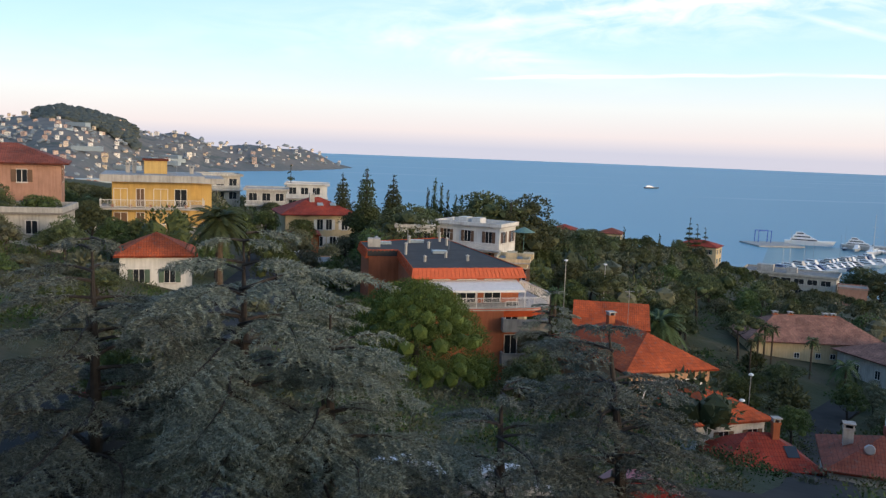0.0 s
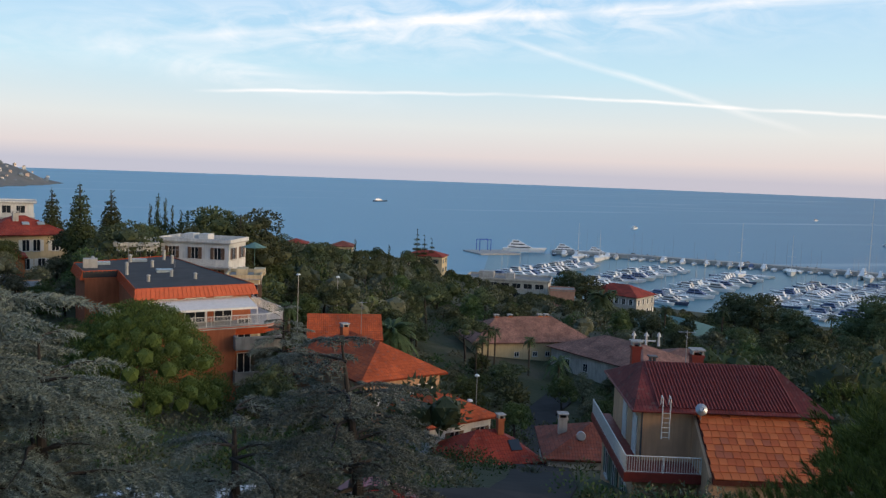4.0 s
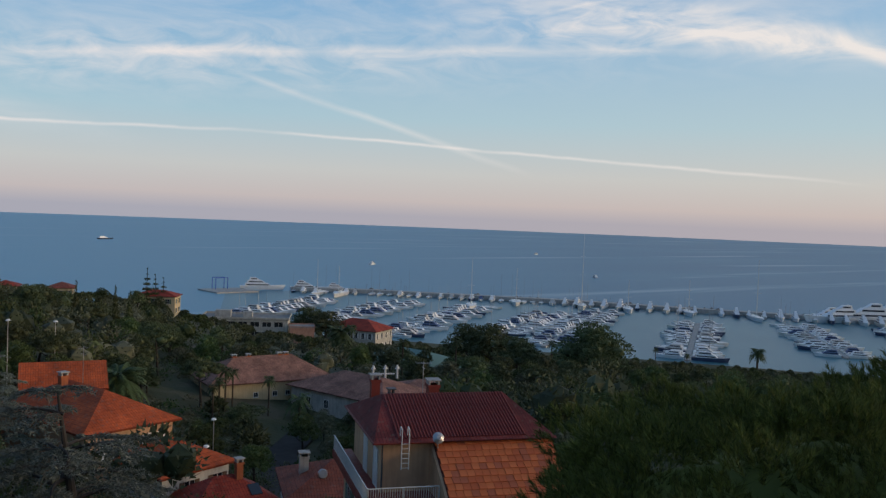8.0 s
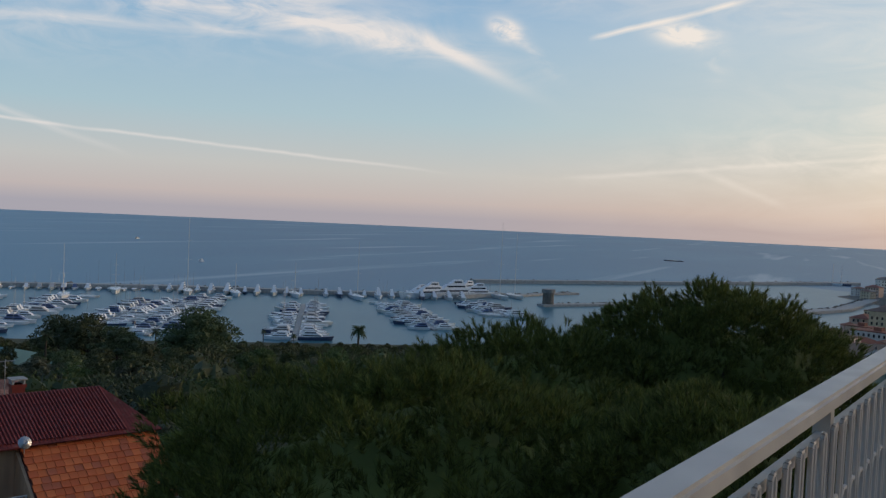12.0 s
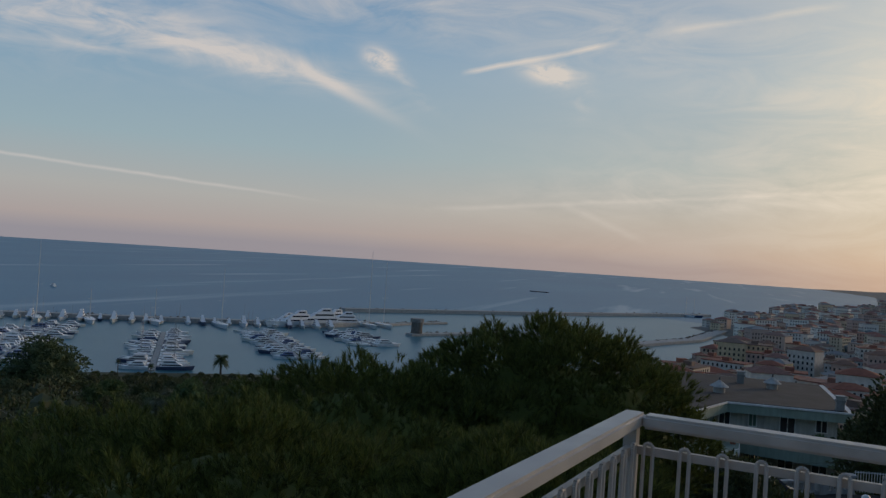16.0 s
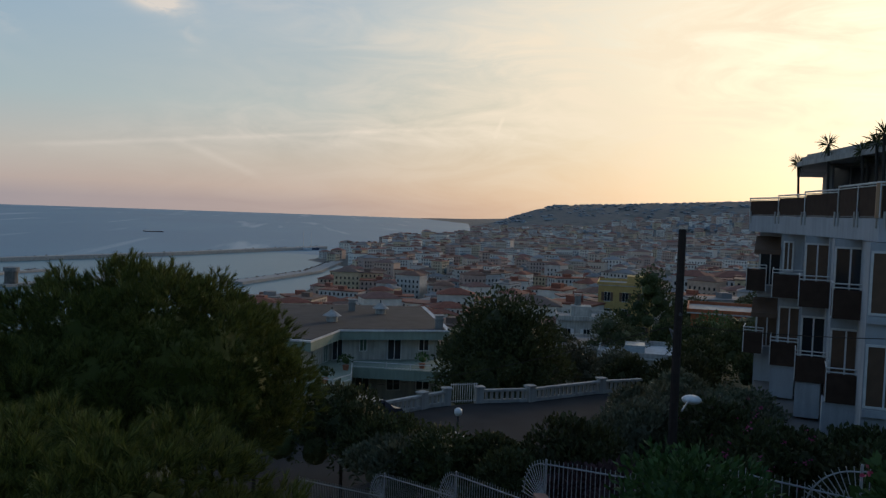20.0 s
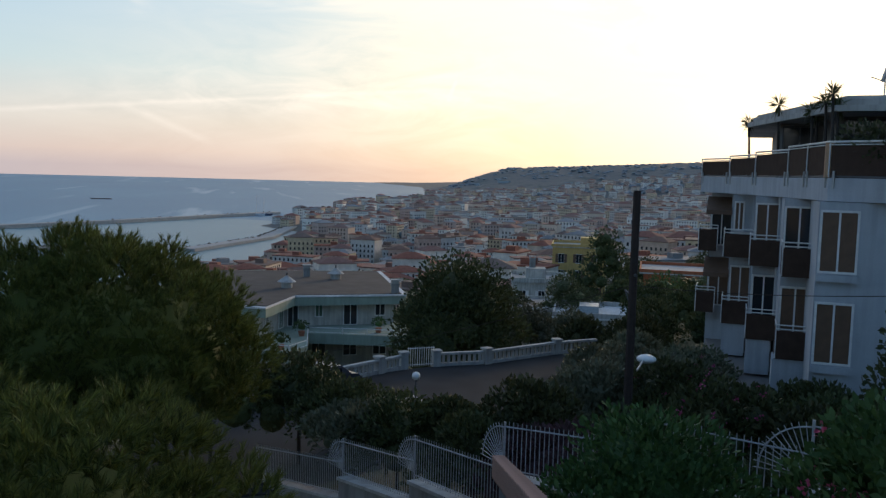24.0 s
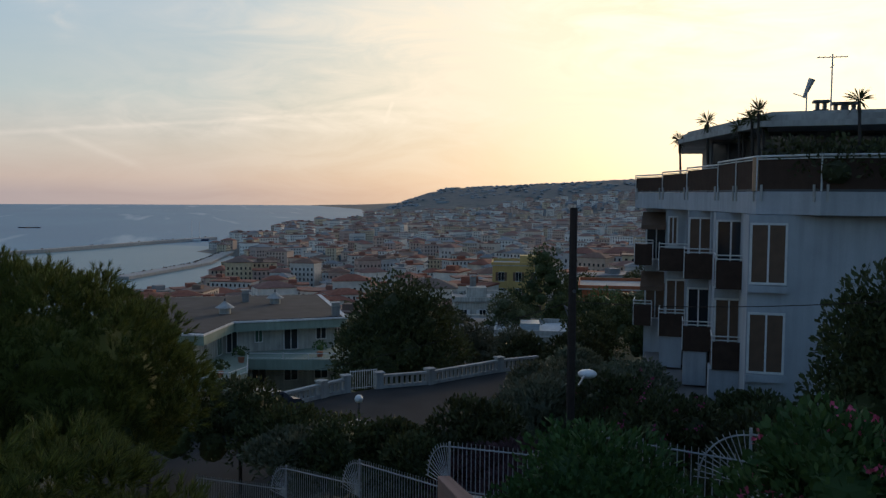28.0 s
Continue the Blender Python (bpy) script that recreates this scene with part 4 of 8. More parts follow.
for i, z in enumerate((-3.75, -6.7, -9.6)):
    part("balcony_slab", boxes((-0.5 - 0.6 * i, 11.9, -0.3, 6.0, z - 0.25, z)), "pale_concrete", t)
    railing(t, [(-0.4 - 0.6 * i, 2.2), (-0.4 - 0.6 * i, -0.2), (11.8, -0.2), (11.8, 5.5)], z, 0.95, "white_metal", 0.16)
    for x, ww in ((1.9, 1.5), (4.2, 0.9), (6.6, 1.6), (9.0, 1.4)):
        window(t, x, 1.7, z + 0.05, ww, 2.15, 0, "white_metal", "shutter_brown" if ww < 1 or (i == 1 and x < 5) else "yellow_plaster" if x in (1.9, 6.6) and i < 2 else "glass_dark", None, False)
    for x in (1.0, 3.1, 5.4, 7.6, 9.6):
        part("plant_pot", rods(((x, 0.25, z), (x, 0.25, z + 0.35), 0.14, 0.2, 8)), "terracotta_clay", t)
# the pink house on the slope
house("house", (-42.0, 94.0), (-30.0, 97.2), 9, 52.4, 56.6, "pink_brick", "pink brick house with a brown tiled hip roof", ("hip", 2.0, 0.8, "dull_red_tiles"), [("f", 8.6, -1.9, 1.0, 1.3), ("r", 3, -1.9, 1.0, 1.3), ("f", 5, -1.9, 1.1, 1.3)], shutter="shutter_brown")
house("house", (-36.0, 83.0), (-26.1, 84.0), 7, 49.5, 52.4, "pale_concrete", "low pale house with a flat terrace roof", ("flat", 0.5, 0.3, "pavement_stone"), [("f", 7.5, -1.8, 1.0, 1.2), ("r", 2.5, -1.8, 1.0, 1.2), ("f", 4, -1.8, 1.0, 1.2)])
house("house", (-46, 80), (-38.2, 82), 8, 50.5, 56.5, "white_plaster", "white house with a balcony beside the pink house", ("flat", 0.3, 0.4, "pale_concrete"), [("f", 5, -2.2, 1.2, 1.6), ("r", 3, -2.2, 1.2, 1.6)])
house("house", (-19.2, 77.7), (-13.2, 78.9), 6.5, 45.5, 49.4, "white_plaster", "white house with a bright orange tiled hip roof", ("hip", 1.75, 0.5, "orange_tiles"), [("f", 1.6, -2.3, 0.9, 1.2), ("f", 4.2, -2.3, 0.9, 1.2)], shutter="shutter_green")
# the cream house with a red roof, its annexe and the shed
t, w = house("house", (-9.2, 144.5), (2.2, 147.0), 10, 42.0, 47.9, "cream_plaster", "cream house with a red tiled hip roof and skylights", ("hip", 2.6, 0.9, "red_tiles"), [("f", 2.0, -3.0, 1.0, 1.5), ("f", 5.8, -2.4, 1.0, 1.7), ("f", 7.3, -2.4, 1.0, 1.7), ("f", 10.0, -2.4, 1.0, 1.6), ("f", 5.8, -5.2, 1.0, 1.6), ("f", 8.0, -5.2, 1.0, 1.6)], shutter="white_metal")
for x in (6.2, 8.4):
    part("skylight", boxes((-0.5, 0.5, -0.4, 0.4, 0, 0.12)), "greenhouse_glass", t, at=pose(x, 2.2, 1.65, 27))
chimney(t, 5.0, 3.6, 1.0, 3.2, 0.8, "pale_concrete")
antenna(t, 5.8, 5.0, 2.6, 2.0)
part("awning", rods(((11.5, 1.0, -2.2), (11.5, 3.4, -2.2), 0.9, 0.9, 12)), "canvas_white", t)
house("annexe", (-8.0, 134.0), (-3.4, 134.4), 6, 41.0, 45.6, "terracotta_plaster", "small terracotta annexe with a red tiled gable roof", ("gable", 1.2, 0.4, "red_tiles"), [("f", 2.3, -2.2, 0.9, 1.1)], axis="y")
house("shed", (-6.6, 117.4), (-1.4, 117.6), 6, 40.0, 43.6, "peach_plaster", "peach plastered shed with a grey flat roof", ("flat", 0.12, 0.3, "grey_concrete"), [("f", 1.5, -1.9, 0.8, 1.0)])
# flat houses farther up the street
for a, b, z0, z1, wall in (((-19.3, 179), (-11.3, 179.6), 44, 49.8, "pale_concrete"), ((-12.5, 200), (-3.4, 200.2), 45, 50.1, "white_plaster"), ((-30, 190), (-22, 192), 46, 52.0, "old_white_plaster")):
    t, w = house("house", a, b, 9, z0, z1, wall, "flat-roofed pale modern house among trees", ("flat", 0.3, 0.6, "pale_concrete"), grid_windows("f", 8.0, 3, 2, 0.5, 2.9, 1.6, 1.5))
    part("balcony_slab", boxes((-0.3, w + 0.3, -1.3, 0.0, -3.1, -2.9)), "pale_concrete", t)
    railing(t, [(-0.2, -1.2), (w + 0.2, -1.2)], -2.9, 0.9)

# the terracotta apartment house with the dark flat roof
T = thing("apartment_house", pose(0, 0, 48.7), "terracotta apartment house with a dark flat roof and white awning", "house")
outline = [(2.6, 93.0), (6.1, 93.6), (6.6, 79.0), (17.9, 81.0), (12.9, 108.0), (1.9, 101.0)]
cx, cy = 9.0, 91.0
inner = [(cx + (x - cx) * 0.955, cy + (y - cy) * 0.965) for x, y in outline]
inner2 = [(cx + (x - cx) * 0.93, cy + (y - cy) * 0.95) for x, y in outline]
bm = bmesh.new()
prism(bm, inner2, -12.0, -0.75)
part("wall", bm, "terracotta_plaster", T)
bm = bmesh.new()
prism(bm, inner, -0.7, -0.06)
part("roof", bm, "bitumen", T, "dark bitumen membrane, patched")
bm = bmesh.new()
uvl = bm.loops.layers.uv.new("UVMap")
for i in range(6):
    (ax, ay), (bx, by) = outline[i], outline[(i + 1) % 6]
    (cx0, cy0), (cx1, cy1) = inner[i], inner[(i + 1) % 6]
    slope_face(bm, uvl, [(ax, ay, -0.95), (bx, by, -0.95), (cx1, cy1, 0.02), (cx0, cy0, 0.02)])
    (dx0, dy0), (dx1, dy1) = inner2[i], inner2[(i + 1) % 6]
    slope_face(bm, uvl, [(ax, ay, -0.95), (dx0, dy0, -0.9), (dx1, dy1, -0.9), (bx, by, -0.95)])
me = bpy.data.meshes.new("fascia")
bm.to_mesh(me)
bm.free()
me.materials.append(MATS["orange_metal"])
part("fascia", me, None, T, "bright orange sloping eaves band")
bm = bmesh.new()
for i in range(6):
    (ax, ay), (bx, by) = outline[i], outline[(i + 1) % 6]
    (cx0, cy0), (cx1, cy1) = inner[i], inner[(i + 1) % 6]
    n = int(math.hypot(bx - ax, by - ay) / 0.4)
    for j in range(n):
        k = (j + 0.5) / n
        rod(bm, (ax + (bx - ax) * k, ay + (by - ay) * k, -0.93), (cx0 + (cx1 - cx0) * k, cy0 + (cy1 - cy0) * k, 0.04), 0.035, None, 4)
part("ribs", bm, "orange_metal", T)
terrace = [(9.6, 77.4), (18.2, 78.6), (20.0, 80.0), (20.4, 82.5), (19.2, 90.0), (15.0, 89.0), (16.2, 82.0), (9.4, 80.8)]
bm = bmesh.new()
prism(bm, terrace, -3.65, -3.4)
part("terrace_slab", bm, "pale_concrete", T)
bm = bmesh.new()
uvl = bm.loops.layers.uv.new("UVMap")
for (ax, ay), (bx, by) in zip(terrace[:5], terrace[1:5]):
    ux, uy = (by - ay), -(bx - ax)
    ln = math.hypot(ux, uy)
    slope_face(bm, uvl, [(ax - ux / ln * 0.5, ay - uy / ln * 0.5, -4.35), (bx - ux / ln * 0.5, by - uy / ln * 0.5, -4.35), (bx + ux / ln * 0.06, by + uy / ln * 0.06, -3.45), (ax + ux / ln * 0.06, ay + uy / ln * 0.06, -3.45)])
me = bpy.data.meshes.new("terrace_fascia")
bm.to_mesh(me)
bm.free()
me.materials.append(MATS["orange_metal"])
part("terrace_fascia", me, None, T)
part("lower_wall", boxes((8.2, 15.2, 77.9, 84.0, -14.0, -3.66)), "terracotta_plaster", T)
railing(T, [terrace[7]] + terrace[:5], -3.4, 0.95, "white_metal", 0.13)
part("awning", mesh_of("awning", [(7.6, 80.6, -1.0), (16.9, 82.2, -1.0), (17.3, 78.6, -1.75), (8.0, 77.2, -1.75), (17.3, 78.6, -1.95), (8.0, 77.2, -1.95)], [(0, 3, 2, 1), (3, 5, 4, 2)], "canvas_white"), None, T, "white canvas awning, rolled out")
part("awning_pole", rods(((12.6, 77.9, -3.4), (12.6, 77.9, -1.8), 0.05), ((17.3, 78.7, -3.4), (17.3, 78.7, -1.8), 0.05), ((8.1, 77.3, -3.4), (8.1, 77.3, -1.8), 0.05)), "white_metal", T)
for x, y, ww in ((9.5, 81.0, 1.6), (12.0, 81.4, 1.8), (14.6, 81.9, 1.6)):
    window(T, x, y - 0.9, -3.35, ww, 2.2, 10, "white_metal", "glass_dark", None, False)
for x, y, z in ((4.4, 93.9, -3.6), (4.4, 93.9, -6.6), (6.75, 86, -3.5), (6.75, 86, -6.5), (6.75, 90, -3.5)):
    window(T, x, y, z, 1.1, 1.5, 0 if x < 6 else -92, "white_metal", "glass_dark", "shutter_brown")
for x, y, h in ((4.0, 97.5, 0.9), (6.8, 90.0, 1.1), (8.3, 84.5, 0.5), (9.8, 96, 0.6), (12.2, 99.0, 0.8), (10.8, 88, 0.5), (12.8, 86, 0.45), (11.8, 103, 1.0), (8, 101, 0.7)):
    part("roof_vent", rods(((x, y, -0.06), (x, y, h), 0.16, None, 8), ((x, y, h), (x, y, h + 0.15), 0.24, 0.05, 8)), "pale_concrete", T)
for x, y in ((5.0, 99.5), (9.0, 102.0), (10.6, 92.0)):
    part("skylight", boxes((x - 0.8, x + 0.8, y - 0.6, y + 0.6, -0.06, 0.22)), "greenhouse_glass", T)
part("water_tank", boxes((3.0, 4.4, 96.0, 97.0, -0.06, 0.9)), "pale_concrete", T)
antenna(T, 7.5, 97, 0.0, 2.6)
antenna(T, 12.0, 95, 0.0, 2.0)
for z in (-5.2, -8.4):
    part("balcony", boxes((15.0, 19.3, 76.8, 77.0, z - 0.2, z + 1.0), (15.0, 15.2, 77.0, 80.0, z - 0.2, z + 1.0), (19.1, 19.3, 77.0, 80.0, z - 0.2, z + 1.0), (15.2, 19.1, 77.0, 80.2, z - 0.2, z)), "grey_concrete", T, "grey concrete balcony parapet")
    window(T, 16.3, 79.6, z + 0.05, 1.2, 2.1, 10, "white_metal", "glass_dark", None, False)

# pale villas behind it
for a, b, dp, z0, z1, wall in (((8.0, 124), (13.2, 123.5), 8, 42, 48.2, "white_plaster"), ((14.0, 126), (22.4, 120.5), 6, 40, 48.8, "white_plaster"), ((20.0, 108), (23.6, 107), 6, 38, 45.6, "cream_plaster")):
    t, w = house("house", a, b, dp, z0, z1, wall, "white flat-roofed villa with roof terraces", ("flat", 0.45, 0.35, "pale_concrete"), grid_windows("f", math.hypot(b[0] - a[0], b[1] - a[1]), 3, 2, 0.6, 3.0, 1.0, 1.6) + grid_windows("r", dp, 2, 2, 0.6, 3.0, 1.0, 1.6), shutter="shutter_brown")
    part("balcony_slab", boxes((-0.4, w + 0.6, -1.4, 0.0, -3.3, -3.1)), "pale_concrete", t)
    railing(t, [(-0.3, -1.3), (w + 0.5, -1.3)], -3.1, 0.95)
    for k in range(2):
        part("roof_box", boxes((w * 0.2 + k * 2.2, w * 0.2 + k * 2.2 + 1.4, 3, 5, 0.18, 1.0)), wall, t)
tagged(new("parasol", from_bm("parasol", rods(((25.5, 118.5, 46.0), (25.5, 118.5, 49.2), 0.04), ((25.5, 118.5, 48.6), (25.5, 118.5, 49.3), 1.6, 0.05, 10)), "green_copper")), "turquoise parasol on a roof terrace", "parasol")

# the orange-roofed houses below the cedars
house("house", (24.6, 86.5), (31.5, 84.5), 7, 36.0, 41.9, "cream_plaster", "cream house with a steep orange tiled roof", ("gable", 2.1, 0.4, "orange_tiles"), [("f", 2, -2.4, 0.9, 1.3), ("f", 4.8, -2.4, 0.9, 1.3)], axis="x")
t, w = house("house", (23.6, 66.8), (31.2, 68.2), 13.5, 34.0, 42.2, "peach_plaster", "peach house with a large orange tiled hip roof", ("hip", 2.3, 0.55, "orange_tiles"), [("f", 5.9, -2.2, 1.2, 1.4), ("f", 2.4, -2.2, 1.2, 1.4), ("r", 3.0, -2.2, 1.2, 1.4), ("r", 8.0, -2.2, 1.2, 1.4), ("f", 5.9, -5.4, 1.2, 1.5)], shutter="white_metal", axis="y")
chimney(t, 3.0, 9, 1.0, 3.0, 0.6)
antenna(t, 6.5, 12.0, 1.2, 3.6)
t, w = house("house", (27.4, 61.4), (33.6, 62.8), 7.0, 33.5, 39.6, "white_plaster", "white house with a bright orange tiled hip roof", ("hip", 1.9, 0.55, "orange_tiles"), [("f", 5.2, -2.4, 0.9, 1.7), ("r", 2.0, -2.4, 0.9, 1.7), ("f", 2.5, -2.4, 0.9, 1.7)], shutter="shutter_brown")
t, w = house("house", (27.6, 56.9), (34.6, 56.3), 5.5, 31.0, 37.7, "peach_plaster", "low house with a weathered red tiled roof and a skylight", ("hip", 1.9, 0.4, "red_tiles"), [("f", 3, -2.2, 0.9, 1.2)])
part("skylight", boxes((-0.45, 0.45, -0.55, 0.55, 0, 0.12)), "glass_dark", t, at=pose(5.4, 1.2, 1.05, 30))
chimney(t, 4.6, 2.4, 0.8, 3.0, 0.5)
t, w = house("house", (34.6, 55.0), (42.4, 51.2), 7.5, 31.5, 38.4, "white_plaster", "low white house with a dull red tiled roof", ("hip", 1.8, 0.5, "dull_red_tiles"), [("f", 1.2, -1.9, 1.0, 1.1), ("f", 3.0, -1.9, 1.0, 1.1)])
chimney(t, 1.4, 4.0, 0.6, 2.2, 0.7, "pale_concrete")
part("dish", rods(((2.6, 1.8, 0.7), (2.6, 1.8, 1.3), 0.03), ((2.6, 1.7, 1.35), (2.6, 1.55, 1.4), 0.4, 0.32, 12)), "steel", t)

# the house with the ladder, its roof terrace and dark red metal roof
m = Matrix.Translation((29.83, 38.1, 47.31)) @ Matrix.Rotation(math.atan2(-0.43, 0.90), 4, "Z")
TILE_HOUSE = T = thing("house", m, "peach house with dark red sheet roof and orange tiles", "house")
part("wall", boxes((0.0, 3.1, 0.0, 8.2, -9.5, -0.12)), "peach_plaster", T)
part("main_wall", boxes((3.1, 9.8, 0.4, 8.2, -9.5, -0.2)), "peach_plaster", T)
part("gable_wall", mesh_of("gable_wall", [(2.85, -3.7, -2.5), (3.08, -3.7, -2.5), (3.08, 0.3, -0.05), (2.85, 0.3, -0.05), (2.85, -3.7, -9.5), (3.08, -3.7, -9.5), (3.08, 0.3, -9.5), (2.85, 0.3, -9.5)], [(0, 1, 2, 3), (0, 4, 5, 1), (1, 5, 6, 2), (2, 6, 7, 3), (3, 7, 4, 0)], "peach_plaster"), None, T)
part("lower_wall", boxes((3.08, 9.8, -3.6, 0.38, -9.5, -2.9)), "peach_plaster", T)
# corrugated red sheet over a hip
bm = bmesh.new()
uvl = bm.loops.layers.uv.new("UVMap")
ey0, ey1, rx0, rx1, rz = -0.6, 9.0, 0.9, 8.6, 1.75
for f in ([(-0.55, ey0, 0), (10.4, ey0, 0), (rx1, 4.2, rz), (rx0, 4.2, rz)], [(10.4, ey1, 0), (-0.55, ey1, 0), (rx0, 4.2, rz), (rx1, 4.2, rz)], [(-0.55, ey1, 0), (-0.55, ey0, 0), (rx0, 4.2, rz)], [(10.4, ey0, 0), (10.4, ey1, 0), (rx1, 4.2, rz)], [(-0.55, ey0, -0.05), (-0.55, ey1, -0.05), (10.4, ey1, -0.05), (10.4, ey0, -0.05)]):
    slope_face(bm, uvl, f)
me = bpy.data.meshes.new("roof")
bm.to_mesh(me)
bm.free()
me.materials.append(MATS["dark_red_sheet"])
part("roof", me, None, T, "dark red painted sheet roof")
rib = from_bm("sheet_rib", rods(((0, 0, 0), (0, 4.4, 1.6), 0.055, None, 5)), "dark_red_paint")
for i in range(40):
    part("sheet_rib", rib, None, T, at=pose(0.95 + i * 0.193, -0.3, 0.15))
part("gutter", rods(((-0.55, ey0, -0.04), (3.1, ey0, -0.04), 0.07), ((-0.55, ey0, -0.04), (-0.55, ey1, -0.04), 0.07)), "dark_red_paint", T)
part("ridge_tiles", rods(((3.0, -0.05, 0.02), (10.2, -0.05, 0.02), 0.12, None, 7)), "orange_tiles", T)
part("drainpipe", rods(((0.06, -0.08, -0.2), (0.06, -0.08, -9), 0.05)), "iron", T)
chimney(T, 0.9, 6.6, 0.2, 2.2, 0.55, "dark_red_paint")
chimney(T, 1.6, 5.0, 0.8, 1.6, 0.35, "iron", "iron")
chimney(T, 4.6, 6.2, 1.0, 1.9, 0.7, "dark_red_paint")
part("balcony_floor", boxes((-1.1, 0.0, -2.2, 9.2, -3.15, -2.95), (0.0, 2.85, -2.2, 0.0, -3.15, -2.95)), "dark_red_paint", T)
part("balcony_edge", boxes((-1.25, -1.1, -2.35, 9.2, -3.4, -2.9), (-1.1, 2.85, -2.35, -2.2, -3.4, -2.9)), "dark_red_paint", T)
railing(T, [(-1.17, 9.1), (-1.17, -2.27), (2.82, -2.27)], -2.95, 0.95, "white_metal", 0.13)
part("lower_storey", boxes((-0.6, 2.85, -1.5, 0.0, -9.5, -3.4), (-0.6, 0.0, 0.0, 8.2, -9.5, -3.4)), "peach_plaster", T)
for y in (1.3, 4.3):
    window(T, 0.0, y, -2.9, 1.0, 2.1, -90, "white_metal", "white_metal", None, False)
for y in (0.5, 3.5, 6):
    window(T, -0.6, y, -6.0, 1.1, 1.5, -90, "white_metal", "glass_dark", "shutter_green")
lad = rods(((0, 0, -1.5), (0, 0, 0.75), 0.03), ((0.42, 0, -1.5), (0.42, 0, 0.75), 0.03), *[((0, 0, z), (0.42, 0, z), 0.022) for z in np.arange(-1.4, 0.15, 0.27)], ((0, 0, 0.75), (0, 0.35, 0.85), 0.03), ((0, 0.35, 0.85), (0, 0.5, 0.3), 0.03), ((0.42, 0, 0.75), (0.42, 0.35, 0.85), 0.03), ((0.42, 0.35, 0.85), (0.42, 0.5, 0.3), 0.03))
part("ladder", lad, "white_metal", T, "white metal wall ladder", at=pose(1.0, -0.75, 0))
bm = bmesh.new()
bmesh.ops.create_cone(bm, segments=20, radius1=0.33, radius2=0.12, depth=0.13, cap_ends=True, matrix=pose(3.05, -0.95, 0.3, 65))
rod(bm, (3.05, -0.85, -0.3), (3.05, -0.85, 0.35), 0.03)
rod(bm, (3.05, -1.0, 0.25), (3.05, -1.4, 0.5), 0.015)
part("satellite_dish", bm, "steel", T, "grey satellite dish on a bracket")
antenna(T, 3.4, 4.2, 1.7, 2.0)
# orange tiles on the long slope towards the garden
part("tile_bed", mesh_of("tile_bed", [(3.0, 0.0, -0.12), (10.2, 0.0, -0.12), (10.2, -3.9, -2.6), (3.0, -3.9, -2.6), (3.0, -3.9, -2.85), (10.2, -3.9, -2.85), (10.2, 0.0, -0.4), (3.0, 0.0, -0.4)], [(0, 1, 2, 3), (3, 2, 5, 4), (0, 3, 4, 7), (1, 6, 5, 2)], "dull_red_tiles"), None, T)

# ---- the terrace with its white railing ----
CORNER, U, V = Vector((4.29, -0.25, 0)), Vector((-0.975, 0.222, 0)), Vector((-0.222, -0.975, 0))
m = Matrix(((U.x, V.x, 0, CORNER.x), (U.y, V.y, 0, CORNER.y), (0, 0, 1, 0), (0, 0, 0, 1)))
FLOOR = 58.45
tagged(new("terrace_floor", from_bm("terrace_floor", boxes((-0.15, 9.0, -0.15, 7.5, FLOOR - 0.25, FLOOR)), "pavement_stone")), "grey stone terrace floor", "floor", kind="structure").matrix_world = m
tagged(new("wall_own", from_bm("wall_own", boxes((0.0, 9.0, 0.0, 7.5, 44.0, FLOOR - 0.26)), "cream_plaster")), "cream wall below the terrace", "wall", kind="structure").matrix_world = m
tagged(new("wall_back", from_bm("wall_back", boxes((6.8, 7.1, -0.15, 7.5, FLOOR + 0.002, FLOOR + 3.0)), "cream_plaster")), "cream house wall behind the terrace", "wall", kind="structure").matrix_world = m
rl = thing("terrace_railing", m, "white painted metal terrace railing with a flat handrail", "railing")
TOP = 59.53


def handrail(name, x0, x1, y0, y1):
    bm = boxes((x0, x1, y0, y1, TOP - 0.042, TOP))
    bmesh.ops.bevel(bm, geom=bm.edges[:], offset=0.008, segments=2, affect="EDGES")
    return part(name, bm, "rail_white", rl)


handrail("handrail", -0.035, 6.8, -0.035, 0.035)
handrail("handrail", -0.035, 0.035, 0.038, 7.4)
part("lower_rail", boxes((0.0, 6.8, -0.010, 0.010, TOP - 0.125, TOP - 0.100)), "rail_white", rl)
part("lower_rail", boxes((-0.010, 0.010, 0.02, 7.4, TOP - 0.125, TOP - 0.100)), "rail_white", rl)
part("foot_rail", boxes((0.0, 6.8, -0.012, 0.012, FLOOR + 0.1, FLOOR + 0.13)), "rail_white", rl)
part("foot_rail", boxes((-0.012, 0.012, 0.02, 7.4, FLOOR + 0.1, FLOOR + 0.13)), "rail_white", rl)
post = from_bm("post", boxes((-0.02, 0.02, -0.02, 0.02, FLOOR, TOP - 0.043)), "rail_white")
for p in ((0, 0), (1.7, 0), (3.4, 0), (5.1, 0), (6.78, 0), (0, 1.75), (0, 3.5), (0, 5.25), (0, 7.35)):
    part("post", post, None, rl, at=pose(*p, 0))
HOOP, ARCH = TOP - 0.085, TOP - 0.275


def bent(pts, r):
    """A bent round rod through the points."""
    bm_ = bmesh.new()
    for a, b in zip(pts, pts[1:]):
        rod(bm_, a, b, r, None, 6)
    return bm_


